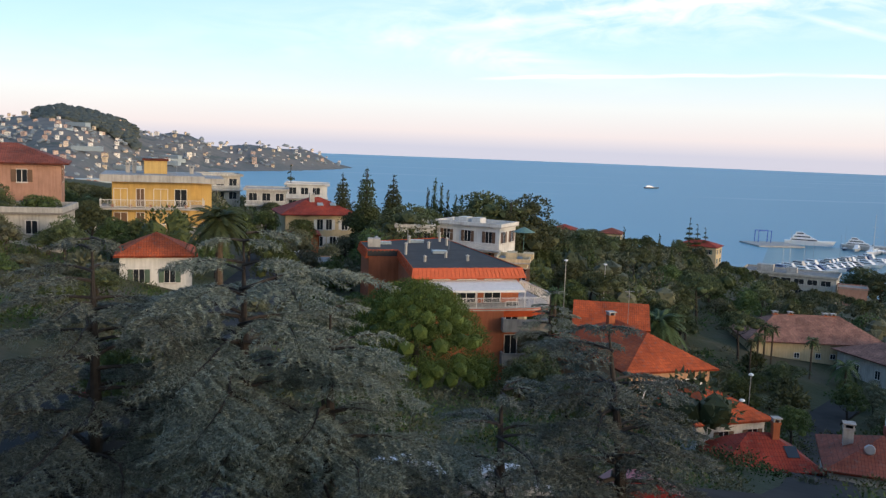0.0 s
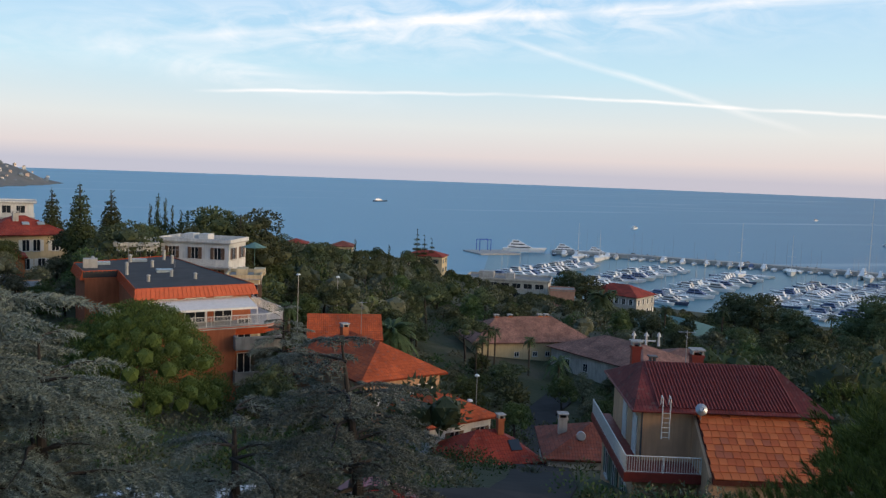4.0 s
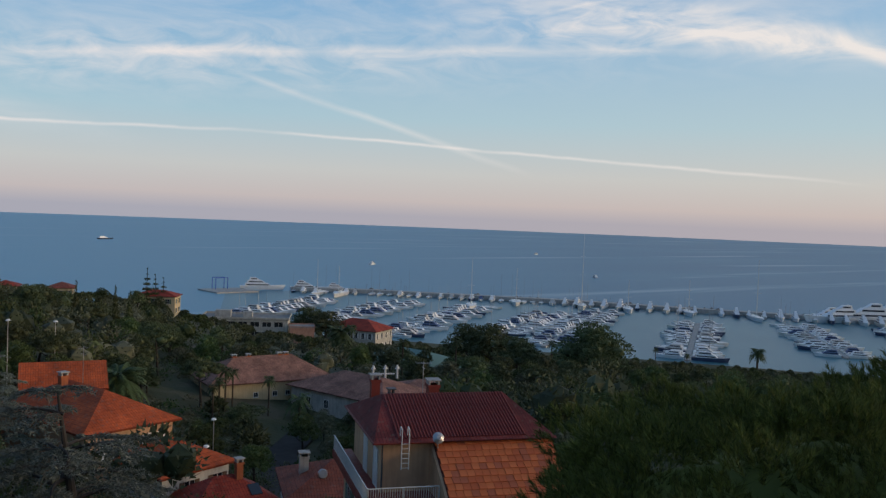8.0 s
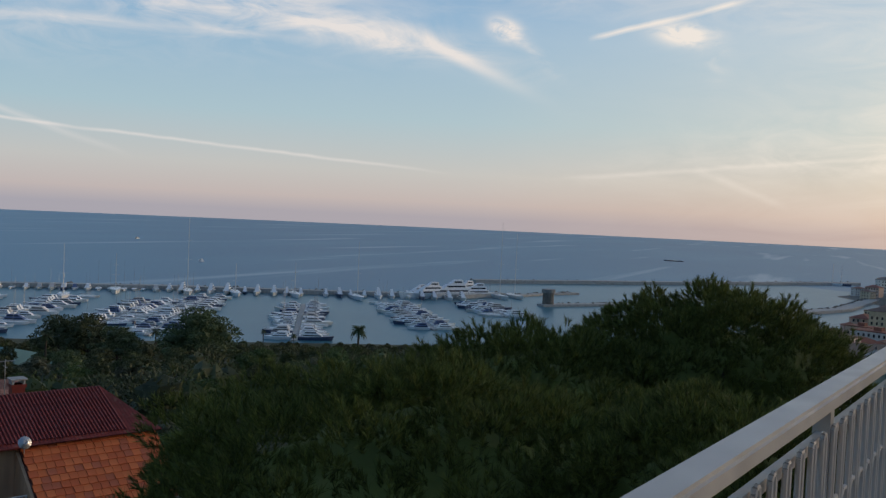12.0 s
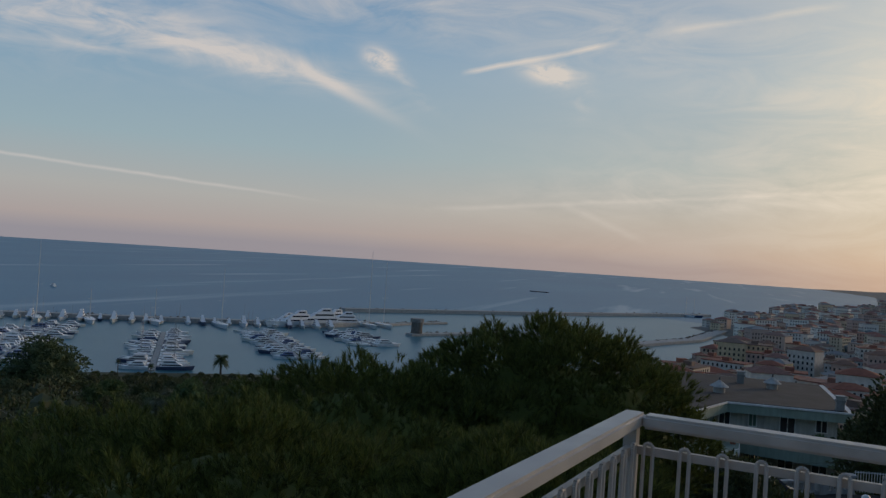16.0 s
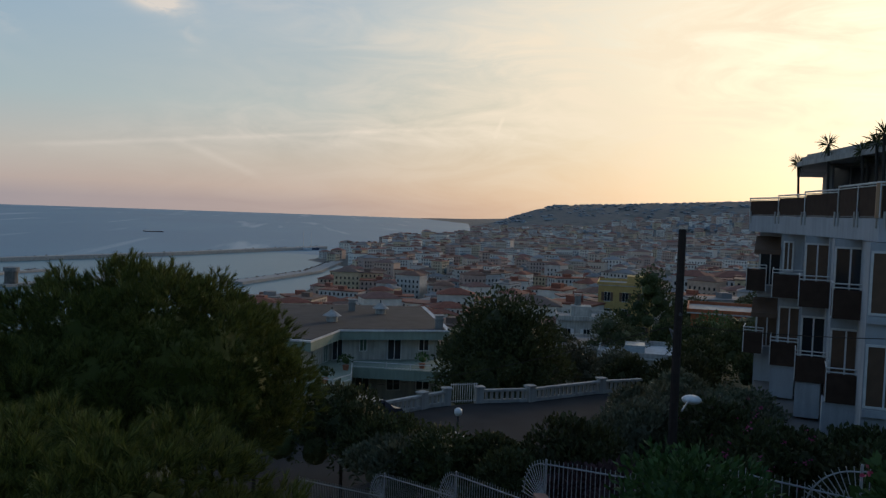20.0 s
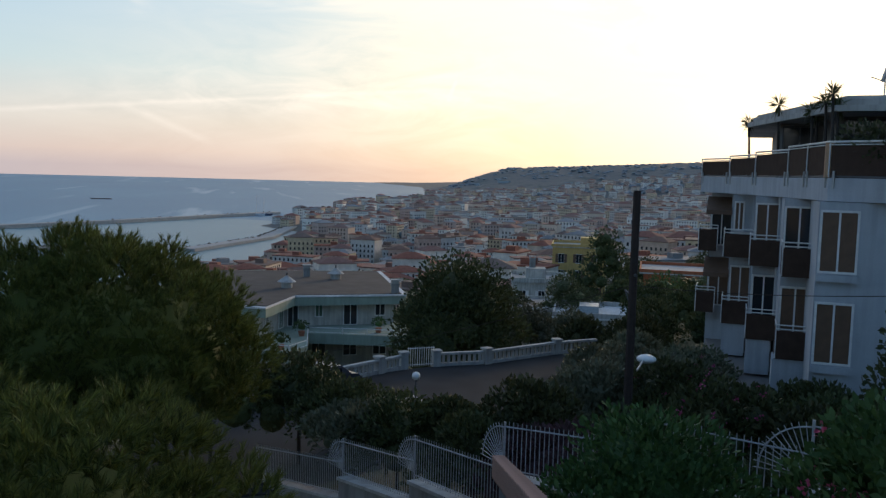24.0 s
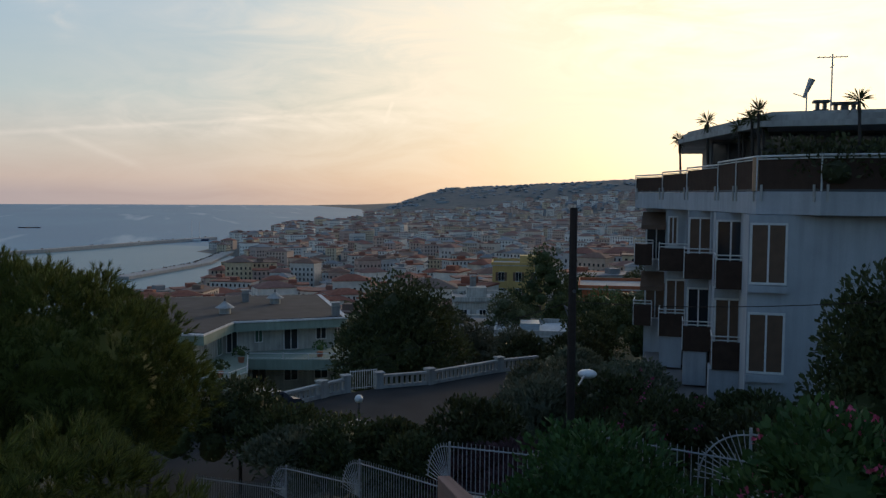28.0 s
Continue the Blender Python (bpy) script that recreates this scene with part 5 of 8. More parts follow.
hoop = from_bm("hoop", bent([(-0.014, 0, FLOOR + 0.13), (-0.014, 0, HOOP - 0.012), (-0.009, 0, HOOP - 0.003), (0, 0, HOOP), (0.009, 0, HOOP - 0.003), (0.014, 0, HOOP - 0.012), (0.014, 0, FLOOR + 0.13)], 0.0065), "rail_white")
arch = from_bm("arch", bent([(-0.038, 0, FLOOR + 0.13), (-0.038, 0, ARCH - 0.03), (-0.032, 0, ARCH - 0.012), (-0.018, 0, ARCH), (0.018, 0, ARCH), (0.032, 0, ARCH - 0.012), (0.038, 0, ARCH - 0.03), (0.038, 0, FLOOR + 0.13)], 0.0065), "rail_white")
for i in range(61):
    part("hoop", hoop, None, rl, at=pose(0.06 + i * 0.109, 0.024, 0))
    part("arch", arch, None, rl, at=pose(0.114 + i * 0.109, 0.024, 0))
for i in range(66):
    part("hoop", hoop, None, rl, at=pose(0.024, 0.06 + i * 0.109, 0, 0, 0, 90))
    part("arch", arch, None, rl, at=pose(0.024, 0.114 + i * 0.109, 0, 0, 0, 90))

# ---- the marina ----


def hull_mesh(name, ln, w, h, mat):
    """A pointed hull along x, bow at the far end."""
    bm = bmesh.new()
    rows = []
    for t in (0, 0.3, 0.6, 0.82, 1.0):
        k = [0.88, 1.0, 0.95, 0.62, 0.04][(0, 0.3, 0.6, 0.82, 1.0).index(t)] * w / 2
        sheer = h * (1 + 0.35 * t * t)
        rows.append([bm.verts.new(p) for p in ((t * ln, -k, sheer), (t * ln * 0.94, -k * 0.7, -0.3), (t * ln * 0.94, k * 0.7, -0.3), (t * ln, k, sheer))])
    for a, b in zip(rows, rows[1:]):
        for i in range(3):
            bm.faces.new((a[i], a[i + 1], b[i + 1], b[i]))
        bm.faces.new((a[3], a[0], b[0], b[3]))
    bm.faces.new(rows[0])
    bm.faces.new(rows[-1][::-1])
    return from_bm(name, bm, mat)


def cabin_mesh(name, ln, w, h, tiers, mat):
    bm = bmesh.new()
    z = h
    for i in range(tiers):
        k = 0.72 - 0.14 * i
        a, b = ln * (0.10 + 0.05 * i), ln * (0.70 - 0.13 * i)
        lo = [bm.verts.new(p) for p in ((a, -w * k / 2, z), (b, -w * k / 2, z), (b, w * k / 2, z), (a, w * k / 2, z))]
        zz = z + h * 0.85
        hi = [bm.verts.new(p) for p in ((a + 0.02 * ln, -w * k * 0.44, zz), (b - ln * 0.1, -w * k * 0.4, zz), (b - ln * 0.1, w * k * 0.4, zz), (a + 0.02 * ln, w * k * 0.44, zz))]
        for q in range(4):
            bm.faces.new((lo[q], lo[(q + 1) % 4], hi[(q + 1) % 4], hi[q]))
        bm.faces.new(hi)
        z = zz
    return from_bm(name, bm, mat)


def glass_mesh(ln, w, h, tiers):
    dims = []
    for i in range(tiers):
        k = 0.72 - 0.14 * i
        a, b = ln * (0.14 + 0.05 * i), ln * (0.66 - 0.13 * i)
        z = h + h * 0.85 * i
        dims += [(a, b - ln * 0.03, -w * k * 0.49, -w * k * 0.455, z + h * 0.28, z + h * 0.58), (a, b - ln * 0.03, w * k * 0.455, w * k * 0.49, z + h * 0.28, z + h * 0.58)]
    return from_bm("cabin_window", boxes(*dims), "boat_window")


BOATS = []
for ln, w, h, tiers in ((9, 3.0, 1.0, 1), (12, 3.8, 1.2, 2), (11, 3.4, 1.1, 1), (15, 4.4, 1.4, 2)):
    BOATS.append((hull_mesh("hull", ln, w, h, "boat_hull"), cabin_mesh("cabin", ln, w, h, tiers, "boat_cover"), glass_mesh(ln, w, h, tiers), None))
for ln, w, h in ((11, 3.2, 0.95), (14, 3.8, 1.1)):
    BOATS.append((hull_mesh("hull", ln, w, h, "boat_hull"), cabin_mesh("cabin", ln, w, h * 0.7, 1, "boat_white"), None, from_bm("mast", rods(((ln * 0.5, 0, 0.8), (ln * 0.5, 0, ln * 1.35), 0.09, 0.05, 5), ((ln * 0.5, 0, 2.2), (ln * 0.1, 0, 2.3), 0.12, 0.1, 5)), "steel")))
YACHTS = [(hull_mesh("hull", ln, w, h, mat), cabin_mesh("superstructure", ln, w, h * 0.9, 3, "boat_white"), glass_mesh(ln, w, h * 0.9, 3), None) for ln, w, h, mat in ((24, 6.0, 2.4, "boat_hull"), (30, 7.0, 2.9, "boat_hull"), (40, 8.0, 3.4, "boat_white"))]


def boat(kinds, x, y, turn, label, group, name="motor_boat", s=1.0):
    h, c, g, mast = kinds
    b = thing(name, Matrix.LocRotScale((x, y, 0.05), Euler((0, 0, turn)), (s, s, s)), label, "boat", group)
    part("hull", h, None, b)
    part("cabin", c, None, b)
    if g:
        part("cabin_window", g, None, b)
    if mast:
        part("mast", mast, None, b)
    return b


def tall_mast(x, y, h, label):
    b = boat((hull_mesh("hull", 32, 7, 2.2, "boat_hull"), cabin_mesh("cabin", 32, 6, 1.4, 1, "boat_white"), None, from_bm("mast", rods(((16, 0, 1.5), (16, 0, h), 0.3, 0.12, 7), ((16, -2.5, h * 0.45), (16, 2.5, h * 0.45), 0.08), ((16, -1.8, h * 0.7), (16, 1.8, h * 0.7), 0.08), ((16, 0, 3.2), (3, 0, 3.4), 0.28)), "white_metal")), x, y, 3.9, label, "", "sailing_yacht")
    return b


def pier(ax, ay, bx, by, w=2.6, h=0.9):
    mm, ln = frame_at(ax, ay, bx, by)
    ob = new("pier", from_bm("pier", boxes((0, ln, -w / 2, w / 2, -1, h)), "pale_concrete"))
    ob.matrix_world = mm
    return tagged(ob, "pale concrete floating pier between moored boats", "pier", "piers of the marina")


rb = random.Random(5)
made_boats = 0
PIERS = ((330, 492, 238, 436), (372, 456, 252, 388), (410, 420, 262, 334), (420, 366, 318, 312), (466, 360, 308, 273), (474, 294, 338, 214), (524, 257, 418, 178), (566, 214, 506, 168))
for ax, ay, bx, by in PIERS:
    pier(ax, ay, bx, by)
    ln = math.hypot(bx - ax, by - ay)
    ux, uy = (bx - ax) / ln, (by - ay) / ln
    ang = math.atan2(uy, ux)
    s = 2.0
    while s < ln - 2:
        wide = rb.choice((4.6, 4.9, 5.4))
        for sd in (-1, 1):
            if rb.random() < 0.10:
                continue
            k = rb.choice((0, 1, 1, 2, 3, 3, 4, 5))
            off = 1.7
            x, y = ax + ux * s - uy * sd * off, ay + uy * s + ux * sd * off
            boat(BOATS[k], x, y, ang + sd * math.pi / 2 + rb.uniform(-0.04, 0.04), "white sailing boat moored at a pier" if k > 3 else "white motor boat moored stern-to at a pier", "boats in the marina", "sailing_boat" if k > 3 else "motor_boat", rb.uniform(0.9, 1.12))
            made_boats += 1
        s += wide
# the long mole with yachts along it
MOLE = [(345, 562), (391, 524), (484, 414), (540, 322), (600, 232), (640, 215)]


def mole(pts, w, h, label):
    bm = bmesh.new()
    n = len(pts)
    left, right = [], []
    for i, (x, y) in enumerate(pts):
        a, b = pts[max(i - 1, 0)], pts[min(i + 1, n - 1)]
        dx, dy = b[0] - a[0], b[1] - a[1]
        q = math.hypot(dx, dy)
        left.append((x - dy / q * w / 2, y + dx / q * w / 2))
        right.append((x + dy / q * w / 2, y - dx / q * w / 2))
    prism(bm, right + left[::-1], -2, h)
    ob = tagged(new("mole", from_bm("mole", bm, "pale_concrete")), label, "mole", kind="structure")
    rocks = []
    rg = np.random.default_rng(3)
    for (ax, ay), (bx, by) in zip(left, left[1:]):
        for i in range(int(math.hypot(bx - ax, by - ay) / 2.2)):
            k = rg.uniform()
            rocks.append(lump((ax + (bx - ax) * k + rg.normal() * 1.6, ay + (by - ay) * k + rg.normal() * 1.6, rg.uniform(0, h * 0.8)), rg.uniform(0.9, 2.2, 3), i, 1, 0.5))
    v, f = joined(rocks)
    tagged(new("boulders", mesh_of("boulders", v, f, "rock")), "grey boulders heaped against the mole", "rocks", kind="stuff")
    return ob


mole([(p[0] + 5, p[1] + 4) for p in MOLE], 9, 3.0, "long stone mole that shelters the marina")
mole([(757, 286), (850, 205), (945, 119), (1080, 20), (1180, -60)], 10, 3.4, "stone breakwater of the old harbour")
mole([(652, 210), (690, 196), (720, 178)], 7, 1.6, "short stone mole")
mole([(592, 172), (660, 118), (700, 80)], 8, 1.8, "quay with a round tower")
mole([(640, 30), (760, -30), (900, -60)], 12, 2.2, "quay of the old harbour")
tw = thing("harbour_tower", pose(598, 168, 1.8), "round stone harbour tower with a wide top", "tower")
part("shaft", rods(((0, 0, -2), (0, 0, 8), 4.2, 4.0, 14)), "rock", tw)
part("gallery", rods(((0, 0, 8), (0, 0, 10.5), 4.9, 4.9, 14)), "grey_concrete", tw)
for (ax, ay), (bx, by) in zip(MOLE, MOLE[1:5]):
    ln = math.hypot(bx - ax, by - ay)
    ux, uy = (bx - ax) / ln, (by - ay) / ln
    s = 4.0
    small = ax < 450
    while s < ln - 4:
        k = rb.choice((0, 0, 1))
        ang = math.atan2(uy, ux) - math.pi / 2
        if small:
            boat(BOATS[rb.choice((1, 3, 4, 5))], ax + ux * s, ay + uy * s, ang, "white boat moored along the mole", "boats along the mole", s=1.1)
            s += rb.uniform(6, 9)
        else:
            boat(YACHTS[k], ax + ux * s, ay + uy * s, ang + rb.uniform(-0.05, 0.05), "white motor yacht moored stern-to at the mole", "yachts along the mole", "motor_yacht", rb.uniform(0.6, 0.85))
            s += rb.uniform(8.5, 11.5)
for x, y, a, s in ((318, 588, -0.5, 0.85), (352, 572, -0.6, 0.7), (372, 556, -0.6, 0.6), (598, 246, 2.6, 1.1), (616, 232, 2.5, 1.25), (632, 222, 2.4, 1.0), (650, 240, 2.7, 1.0), (604, 262, 2.7, 0.8)):
    boat(YACHTS[2], x, y, a, "large white motor yacht with three decks", "large yachts", "motor_yacht", s)
for x, y, h in ((410, 430, 34), (489, 400, 52), (548, 300, 40), (640, 226, 58), (652, 218, 50), (460, 436, 26), (360, 540, 26), (372, 530, 22), (505, 372, 22), (530, 340, 24), (1150, -20, 26), (1160, -30, 24)):
    tall_mast(x, y, h, "large sailing yacht with a tall white mast")
crane = thing("boat_crane", pose(300, 585, 1.0), "blue steel travelling boat crane", "crane")
part("crane_frame", boxes((-5, -4.5, -3, -2.5, 0, 8), (4.5, 5, -3, -2.5, 0, 8), (-5, -4.5, 2.5, 3, 0, 8), (4.5, 5, 2.5, 3, 0, 8), (-5, 5, -3, -2.5, 8, 8.6), (-5, 5, 2.5, 3, 8, 8.6)), "blue_plastic", crane)
tagged(new("boatyard_quay", from_bm("boatyard_quay", boxes((285, 318, 560, 590, -2, 1.0)), "pale_concrete")), "pale concrete boatyard quay", "quay", kind="structure")
tagged(new("harbour_basin", from_bm("harbour_basin", prism(bmesh.new(), [(p[0] + 3, p[1] + 2) for p in MOLE][::-1] + [(300, 575), (225, 440), (200, 300), (300, 180), (380, 60), (560, -30), (700, -60), (860, -90), (1000, -80), (1076, 20), (945, 117), (850, 202), (757, 283)], -0.5, 0.04), "harbour_water")), "calm pale green water of the marina", "water", kind="structure")
# ship on the sea, barge, small craft
ship_kind = (hull_mesh("hull", 44, 8, 2.4, "boat_window"), cabin_mesh("cabin", 40, 7, 2.6, 2, "boat_white"), None, from_bm("mast", rods(((16, 0, 4), (16, 0, 13), 0.3, 0.2, 6)), "boat_white"))
for x, y, s, a in ((538, 1500, 0.72, 0.25), (1602, 203, 0.8, 1.4), (620, 830, 0.35, 0.5), (760, 600, 0.3, 1.0), (1150, 1050, 0.3, 0.2)):
    boat(ship_kind if x == 538 else BOATS[3] if s < 0.5 else (hull_mesh("hull", 46, 8, 1.6, "boat_window"), cabin_mesh("cabin", 20, 5, 1.2, 1, "rock"), None, None), x, y, a, "small boat under way on the open sea" if s < 0.5 else "ship lying off the coast", "", "ship" if s > 0.5 else "motor_boat", s if s > 0.5 else s * 3)

# ---- the white apartment house with smoked-glass balconies ----
m = Matrix(((-0.545, 0.839, 0, 3.4), (-0.839, -0.545, 0, -0.9), (0, 0, 1, 59.35), (0, 0, 0, 1)))
A = thing("apartment_house", m, "white apartment house with smoked-glass balconies and a planted roof terrace", "house")
BAYS = [(-1.6, -0.56, 43.5), (-0.56, 0.35, 40.5), (0.35, 1.28, 37.0), (1.28, 2.36, 33.4), (2.15, 15.0, 29.5)]
for i, (x0, x1, y) in enumerate(BAYS):
    part("wall", boxes((x0, 15.0, y, BAYS[i - 1][2] if i else 52.0, -9.5, 0.02)), "grey_white_plaster", A)
slab = [(-2.15, 44.0), (-0.82, 41.5), (0.25, 38.5), (1.37, 35.0), (2.4, 30.2), (4.2, 29.0), (15.0, 28.2)]
bm = bmesh.new()
prism(bm, slab + [(15, 52), (-2.15, 52)], 0.04, 0.78)
part("terrace_slab", bm, "grey_white_plaster", A, "thick white slab edge")
for i, ((ax, ay), (bx, by)) in enumerate(zip(slab, slab[1:])):
    mm, ln = frame_at(ax, ay, bx, by)
    n = max(1, round(ln / 2.8))
    top = 1.5 + 0.1 * min(i, 3)
    for k in range(n):
        x0, x1 = ln * k / n + 0.05, ln * (k + 1) / n - 0.05
        part("glass_panel", boxes((x0, x1, 0.02, 0.05, 0.86, top)), "smoked_glass", A, at=mm)
        for x in (x0 + 0.1, x1 - 0.2):
            part("bracket", boxes((x, x + 0.07, -0.05, 0.0, 0.46, 1.0)), "pale_concrete", A, at=mm)
        part("panel_frame", boxes((x0, x1, 0.01, 0.06, 0.80, 0.855), (x0, x0 + 0.04, 0.055, 0.075, 0.86, top), (x1 - 0.04, x1, 0.055, 0.075, 0.86, top)), "iron", A, at=mm)
    part("parapet_rail", rods(((0, 0.0, top + 0.12), (ln, 0.0, top + 0.12), 0.035), ((0, 0.0, top + 0.03), (ln, 0.0, top + 0.03), 0.02), *[((ln * k / n, 0.0, 0.8), (ln * k / n, 0.0, top + 0.12), 0.025) for k in range(n + 1)]), "white_metal", A, at=mm)
part("parapet_pier", boxes((2.28, 2.52, 30.25, 30.5, 0.79, 1.9)), "peach_plaster", A)
part("penthouse", boxes((1.12, 15.0, 38.5, 50, 0.79, 3.0), (2.9, 15.0, 34.0, 38.5, 0.79, 3.0)), "grey_concrete", A)
bm = bmesh.new()
prism(bm, [(-0.15, 41.0), (0.9, 37.4), (1.9, 34.0), (2.6, 31.6), (15, 30.0), (15, 50.5), (-0.15, 50.5)], 3.0, 3.2)
prism(bm, [(0.05, 41.2), (1.1, 37.7), (2.1, 34.3), (2.8, 31.9), (15, 30.3), (15, 50.2), (0.05, 50.2)], 3.2, 3.42)
prism(bm, [(0.25, 41.4), (1.3, 38.0), (2.3, 34.6), (3.0, 32.2), (15, 30.6), (15, 50.0), (0.25, 50.0)], 3.42, 3.56)
part("penthouse_roof", bm, "pale_concrete", A, "wide flat roof with a layered rim")
for x, ww in ((3.9, 1.5), (6.2, 1.9), (8.6, 1.9)):
    window(A, x, 34.0, 0.85, ww, 2.05, 0, "iron", "glass_dark", None, False)
window(A, 1.9, 38.5, 0.85, 1.2, 2.0, 0, "iron", "glass_dark", None, False)
for x, h in ((4.75, 3.72), (5.35, 3.64), (5.7, 3.64)):
    chimney(A, x, 33.5, 3.5, h, 0.34, "iron", "iron")
antenna(A, 5.0, 33, 3.5, 2.1)
part("satellite_dish", rods(((4.2, 33, 3.5), (4.2, 33, 4.4), 0.025), ((4.1, 33, 4.1), (4.35, 32.9, 4.75), 0.05, 0.12, 8), ((4.2, 33, 4.1), (3.75, 32.9, 4.25), 0.015)), "steel", A)
GLASS = {-2.45: ((-2.05, -1.2), (-0.85, 0.37), (0.2, 1.42), (1.26, 2.44)), -5.35: ((-2.05, -1.2), (-0.8, 0.3), (0.2, 1.42), (1.2, 2.42))}
for z in (-2.45, -5.35):
    for i, (x0, x1, y) in enumerate(BAYS[:4]):
        xm, ww = (x0 + x1) / 2, x1 - x0
        if i == 1 and z > -3:
            window(A, xm - 0.18, y, z + 0.9, 0.3, 1.2, 0, "white_metal", "shutter_brown", None, False)
        else:
            window(A, xm, y, z + 0.02, ww * 0.84, 2.12, 0, "white_metal", "shutter_brown" if (i + (z < -3)) % 3 else "glass_dark", None, False)
        bx0, bx1 = GLASS[z][i]
        part("balcony_slab", boxes((bx0 + 0.02, bx1 - 0.02, y - 1.28, y - 0.005, z - 0.14, z)), "pale_concrete", A)
        part("balcony_glass", boxes((bx0 + 0.03, bx1 - 0.03, y - 1.34, y - 1.30, z - 0.22, z + 0.78)), "smoked_glass", A)
        part("balcony_glass", boxes((bx0, bx0 + 0.03, y - 1.29, y, z - 0.22, z + 0.78)), "smoked_glass", A)
        part("balcony_rail", rods(((bx0, y - 1.32, z + 0.98), (bx1, y - 1.32, z + 0.98), 0.025), ((bx0, y - 1.32, z + 0.84), (bx1, y - 1.32, z + 0.84), 0.025), ((bx0, y - 1.32, z + 0.98), (bx0, y, z + 0.98), 0.025), ((bx0, y - 1.32, z - 0.2), (bx0, y - 1.32, z + 0.98), 0.02), ((bx1, y - 1.32, z - 0.2), (bx1, y - 1.32, z + 0.98), 0.02)), "white_metal", A)
        part("divider", boxes((x1 - 0.08, x1 - 0.01, y - 1.25, y, z + 0.005, z + 2.47 if z > -3 else z + 2.75)), "grey_white_plaster", A)
    window(A, 2.76, 29.5, z + 0.30, 1.0, 1.85, 0, "white_metal", "shutter_brown", None, False)
    part("window_box", boxes((2.17, 3.36, 29.3, 29.5, z - 0.02, z + 0.2)), "grey_white_plaster", A)
    part("awning", mesh_of("awning", [(-1.75, 43.4, z + 2.3), (-0.62, 43.4, z + 2.3), (-0.62, 41.9, z + 1.7), (-1.75, 41.9, z + 1.7), (-1.75, 41.88, z + 1.5), (-0.62, 41.88, z + 1.5)], [(0, 1, 2, 3), (3, 2, 5, 4)], "shutter_brown"), None, A, "dark folded canvas awning")
for x0, x1, y, z in ((-0.75, 0.2, 39.25, -6.95), (0.25, 1.15, 35.75, -6.95), (1.12, 2.35, 32.15, -6.95)):
    part("plinth", boxes((x0, x1, y, y + 1.2, z, -5.57)), "grey_white_plaster", A)
fc = tagged(new("forecourt", from_bm("forecourt", prism(bmesh.new(), [(-1.6, 44.0), (-1.25, 40.2), (-1.03, 36.8), (-0.05, 33.1), (0.8, 31.4), (2.4, 30.4), (2.4, 44.0)], -9.5, -7.05), "pavement_stone")), "pale paved forecourt beside the apartment house", "pavement", kind="structure")
fc.matrix_world = m
# yuccas on the roof terrace
for x, y, h in ((0.02, 41.3, 2.4), (1.1, 37.2, 2.9), (2.12, 33.7, 2.4), (2.62, 31.7, 2.8), (2.8, 31.9, 2.4), (5.47, 29.9, 2.9), (2.3, 34.0, 2.1), (2.45, 32.2, 2.55)):
    p = m @ Vector((x, y, 0.78))
    t = thing("yucca", Matrix.Translation(p), "slender yucca with a spiky head in the roof garden", "plant", "yuccas on the roof terrace")
    part("trunk", rods(((0, 0, 0), (0.12, 0.05, h), 0.06, 0.045, 6)), "bark", t)
    n = 70
    v, f = blades(np.tile([0.12, 0.05, h], (n, 1)), unit(n) + np.array([0, 0, 0.35]), RNG.uniform(0.32, 0.62, n), 0.04, 0.1)
    part("leaves", mesh_of("leaves", v, f, "dark_leaves"), None, t)
for x in (4.0, 5.6, 7.2):
    p = m @ Vector((x, 30.0, 0.78))
    t = thing("shrub", Matrix.Translation(p), "dense dark shrub trailing over the roof terrace", "shrub", "shrubs on the roof terrace")
    part("foliage", crown("foliage", [((0, 0, 0.7), (1.6, 0.9, 0.9)), ((1.0, 0, 0.9), (1.1, 0.8, 0.9)), ((-1.1, 0, 0.6), (1.0, 0.8, 0.7))], 700, 0.2, "dark_leaves"), None, t)

# ---- the green-edged apartment house ----
B = thing("apartment_house", pose(0, 0, 49.3), "pale angled apartment house with green balcony fronts", "house")
ROOF_B = [(74.0, 6.0), (69.2, -3.4), (75.2, -6.0), (75.6, -15.4), (93.0, -16.0), (94.0, 4.0)]
WALL_B = [(74.8, 5.4), (70.4, -2.8), (76.2, -5.2), (76.8, -14.6), (92.0, -15.2), (93.0, 3.4)]
TERR_B = [(72.0, 5.0), (67.4, -0.9), (65.6, -4.9), (67.6, -6.4), (73.0, -6.9), (72.2, -9.6), (71.0, -13.4), (71.6, -15.4), (78.0, -15.6), (78.0, 4.0)]


def ring(name, pts, z0, z1, mat, label=""):
    bm_ = bmesh.new()
    prism(bm_, pts, z0, z1)
    return part(name, bm_, mat, B, label)


def toward(pts, k, c=(83.0, -5.0)):
    return [(c[0] + (x - c[0]) * k, c[1] + (y - c[1]) * k) for x, y in pts]


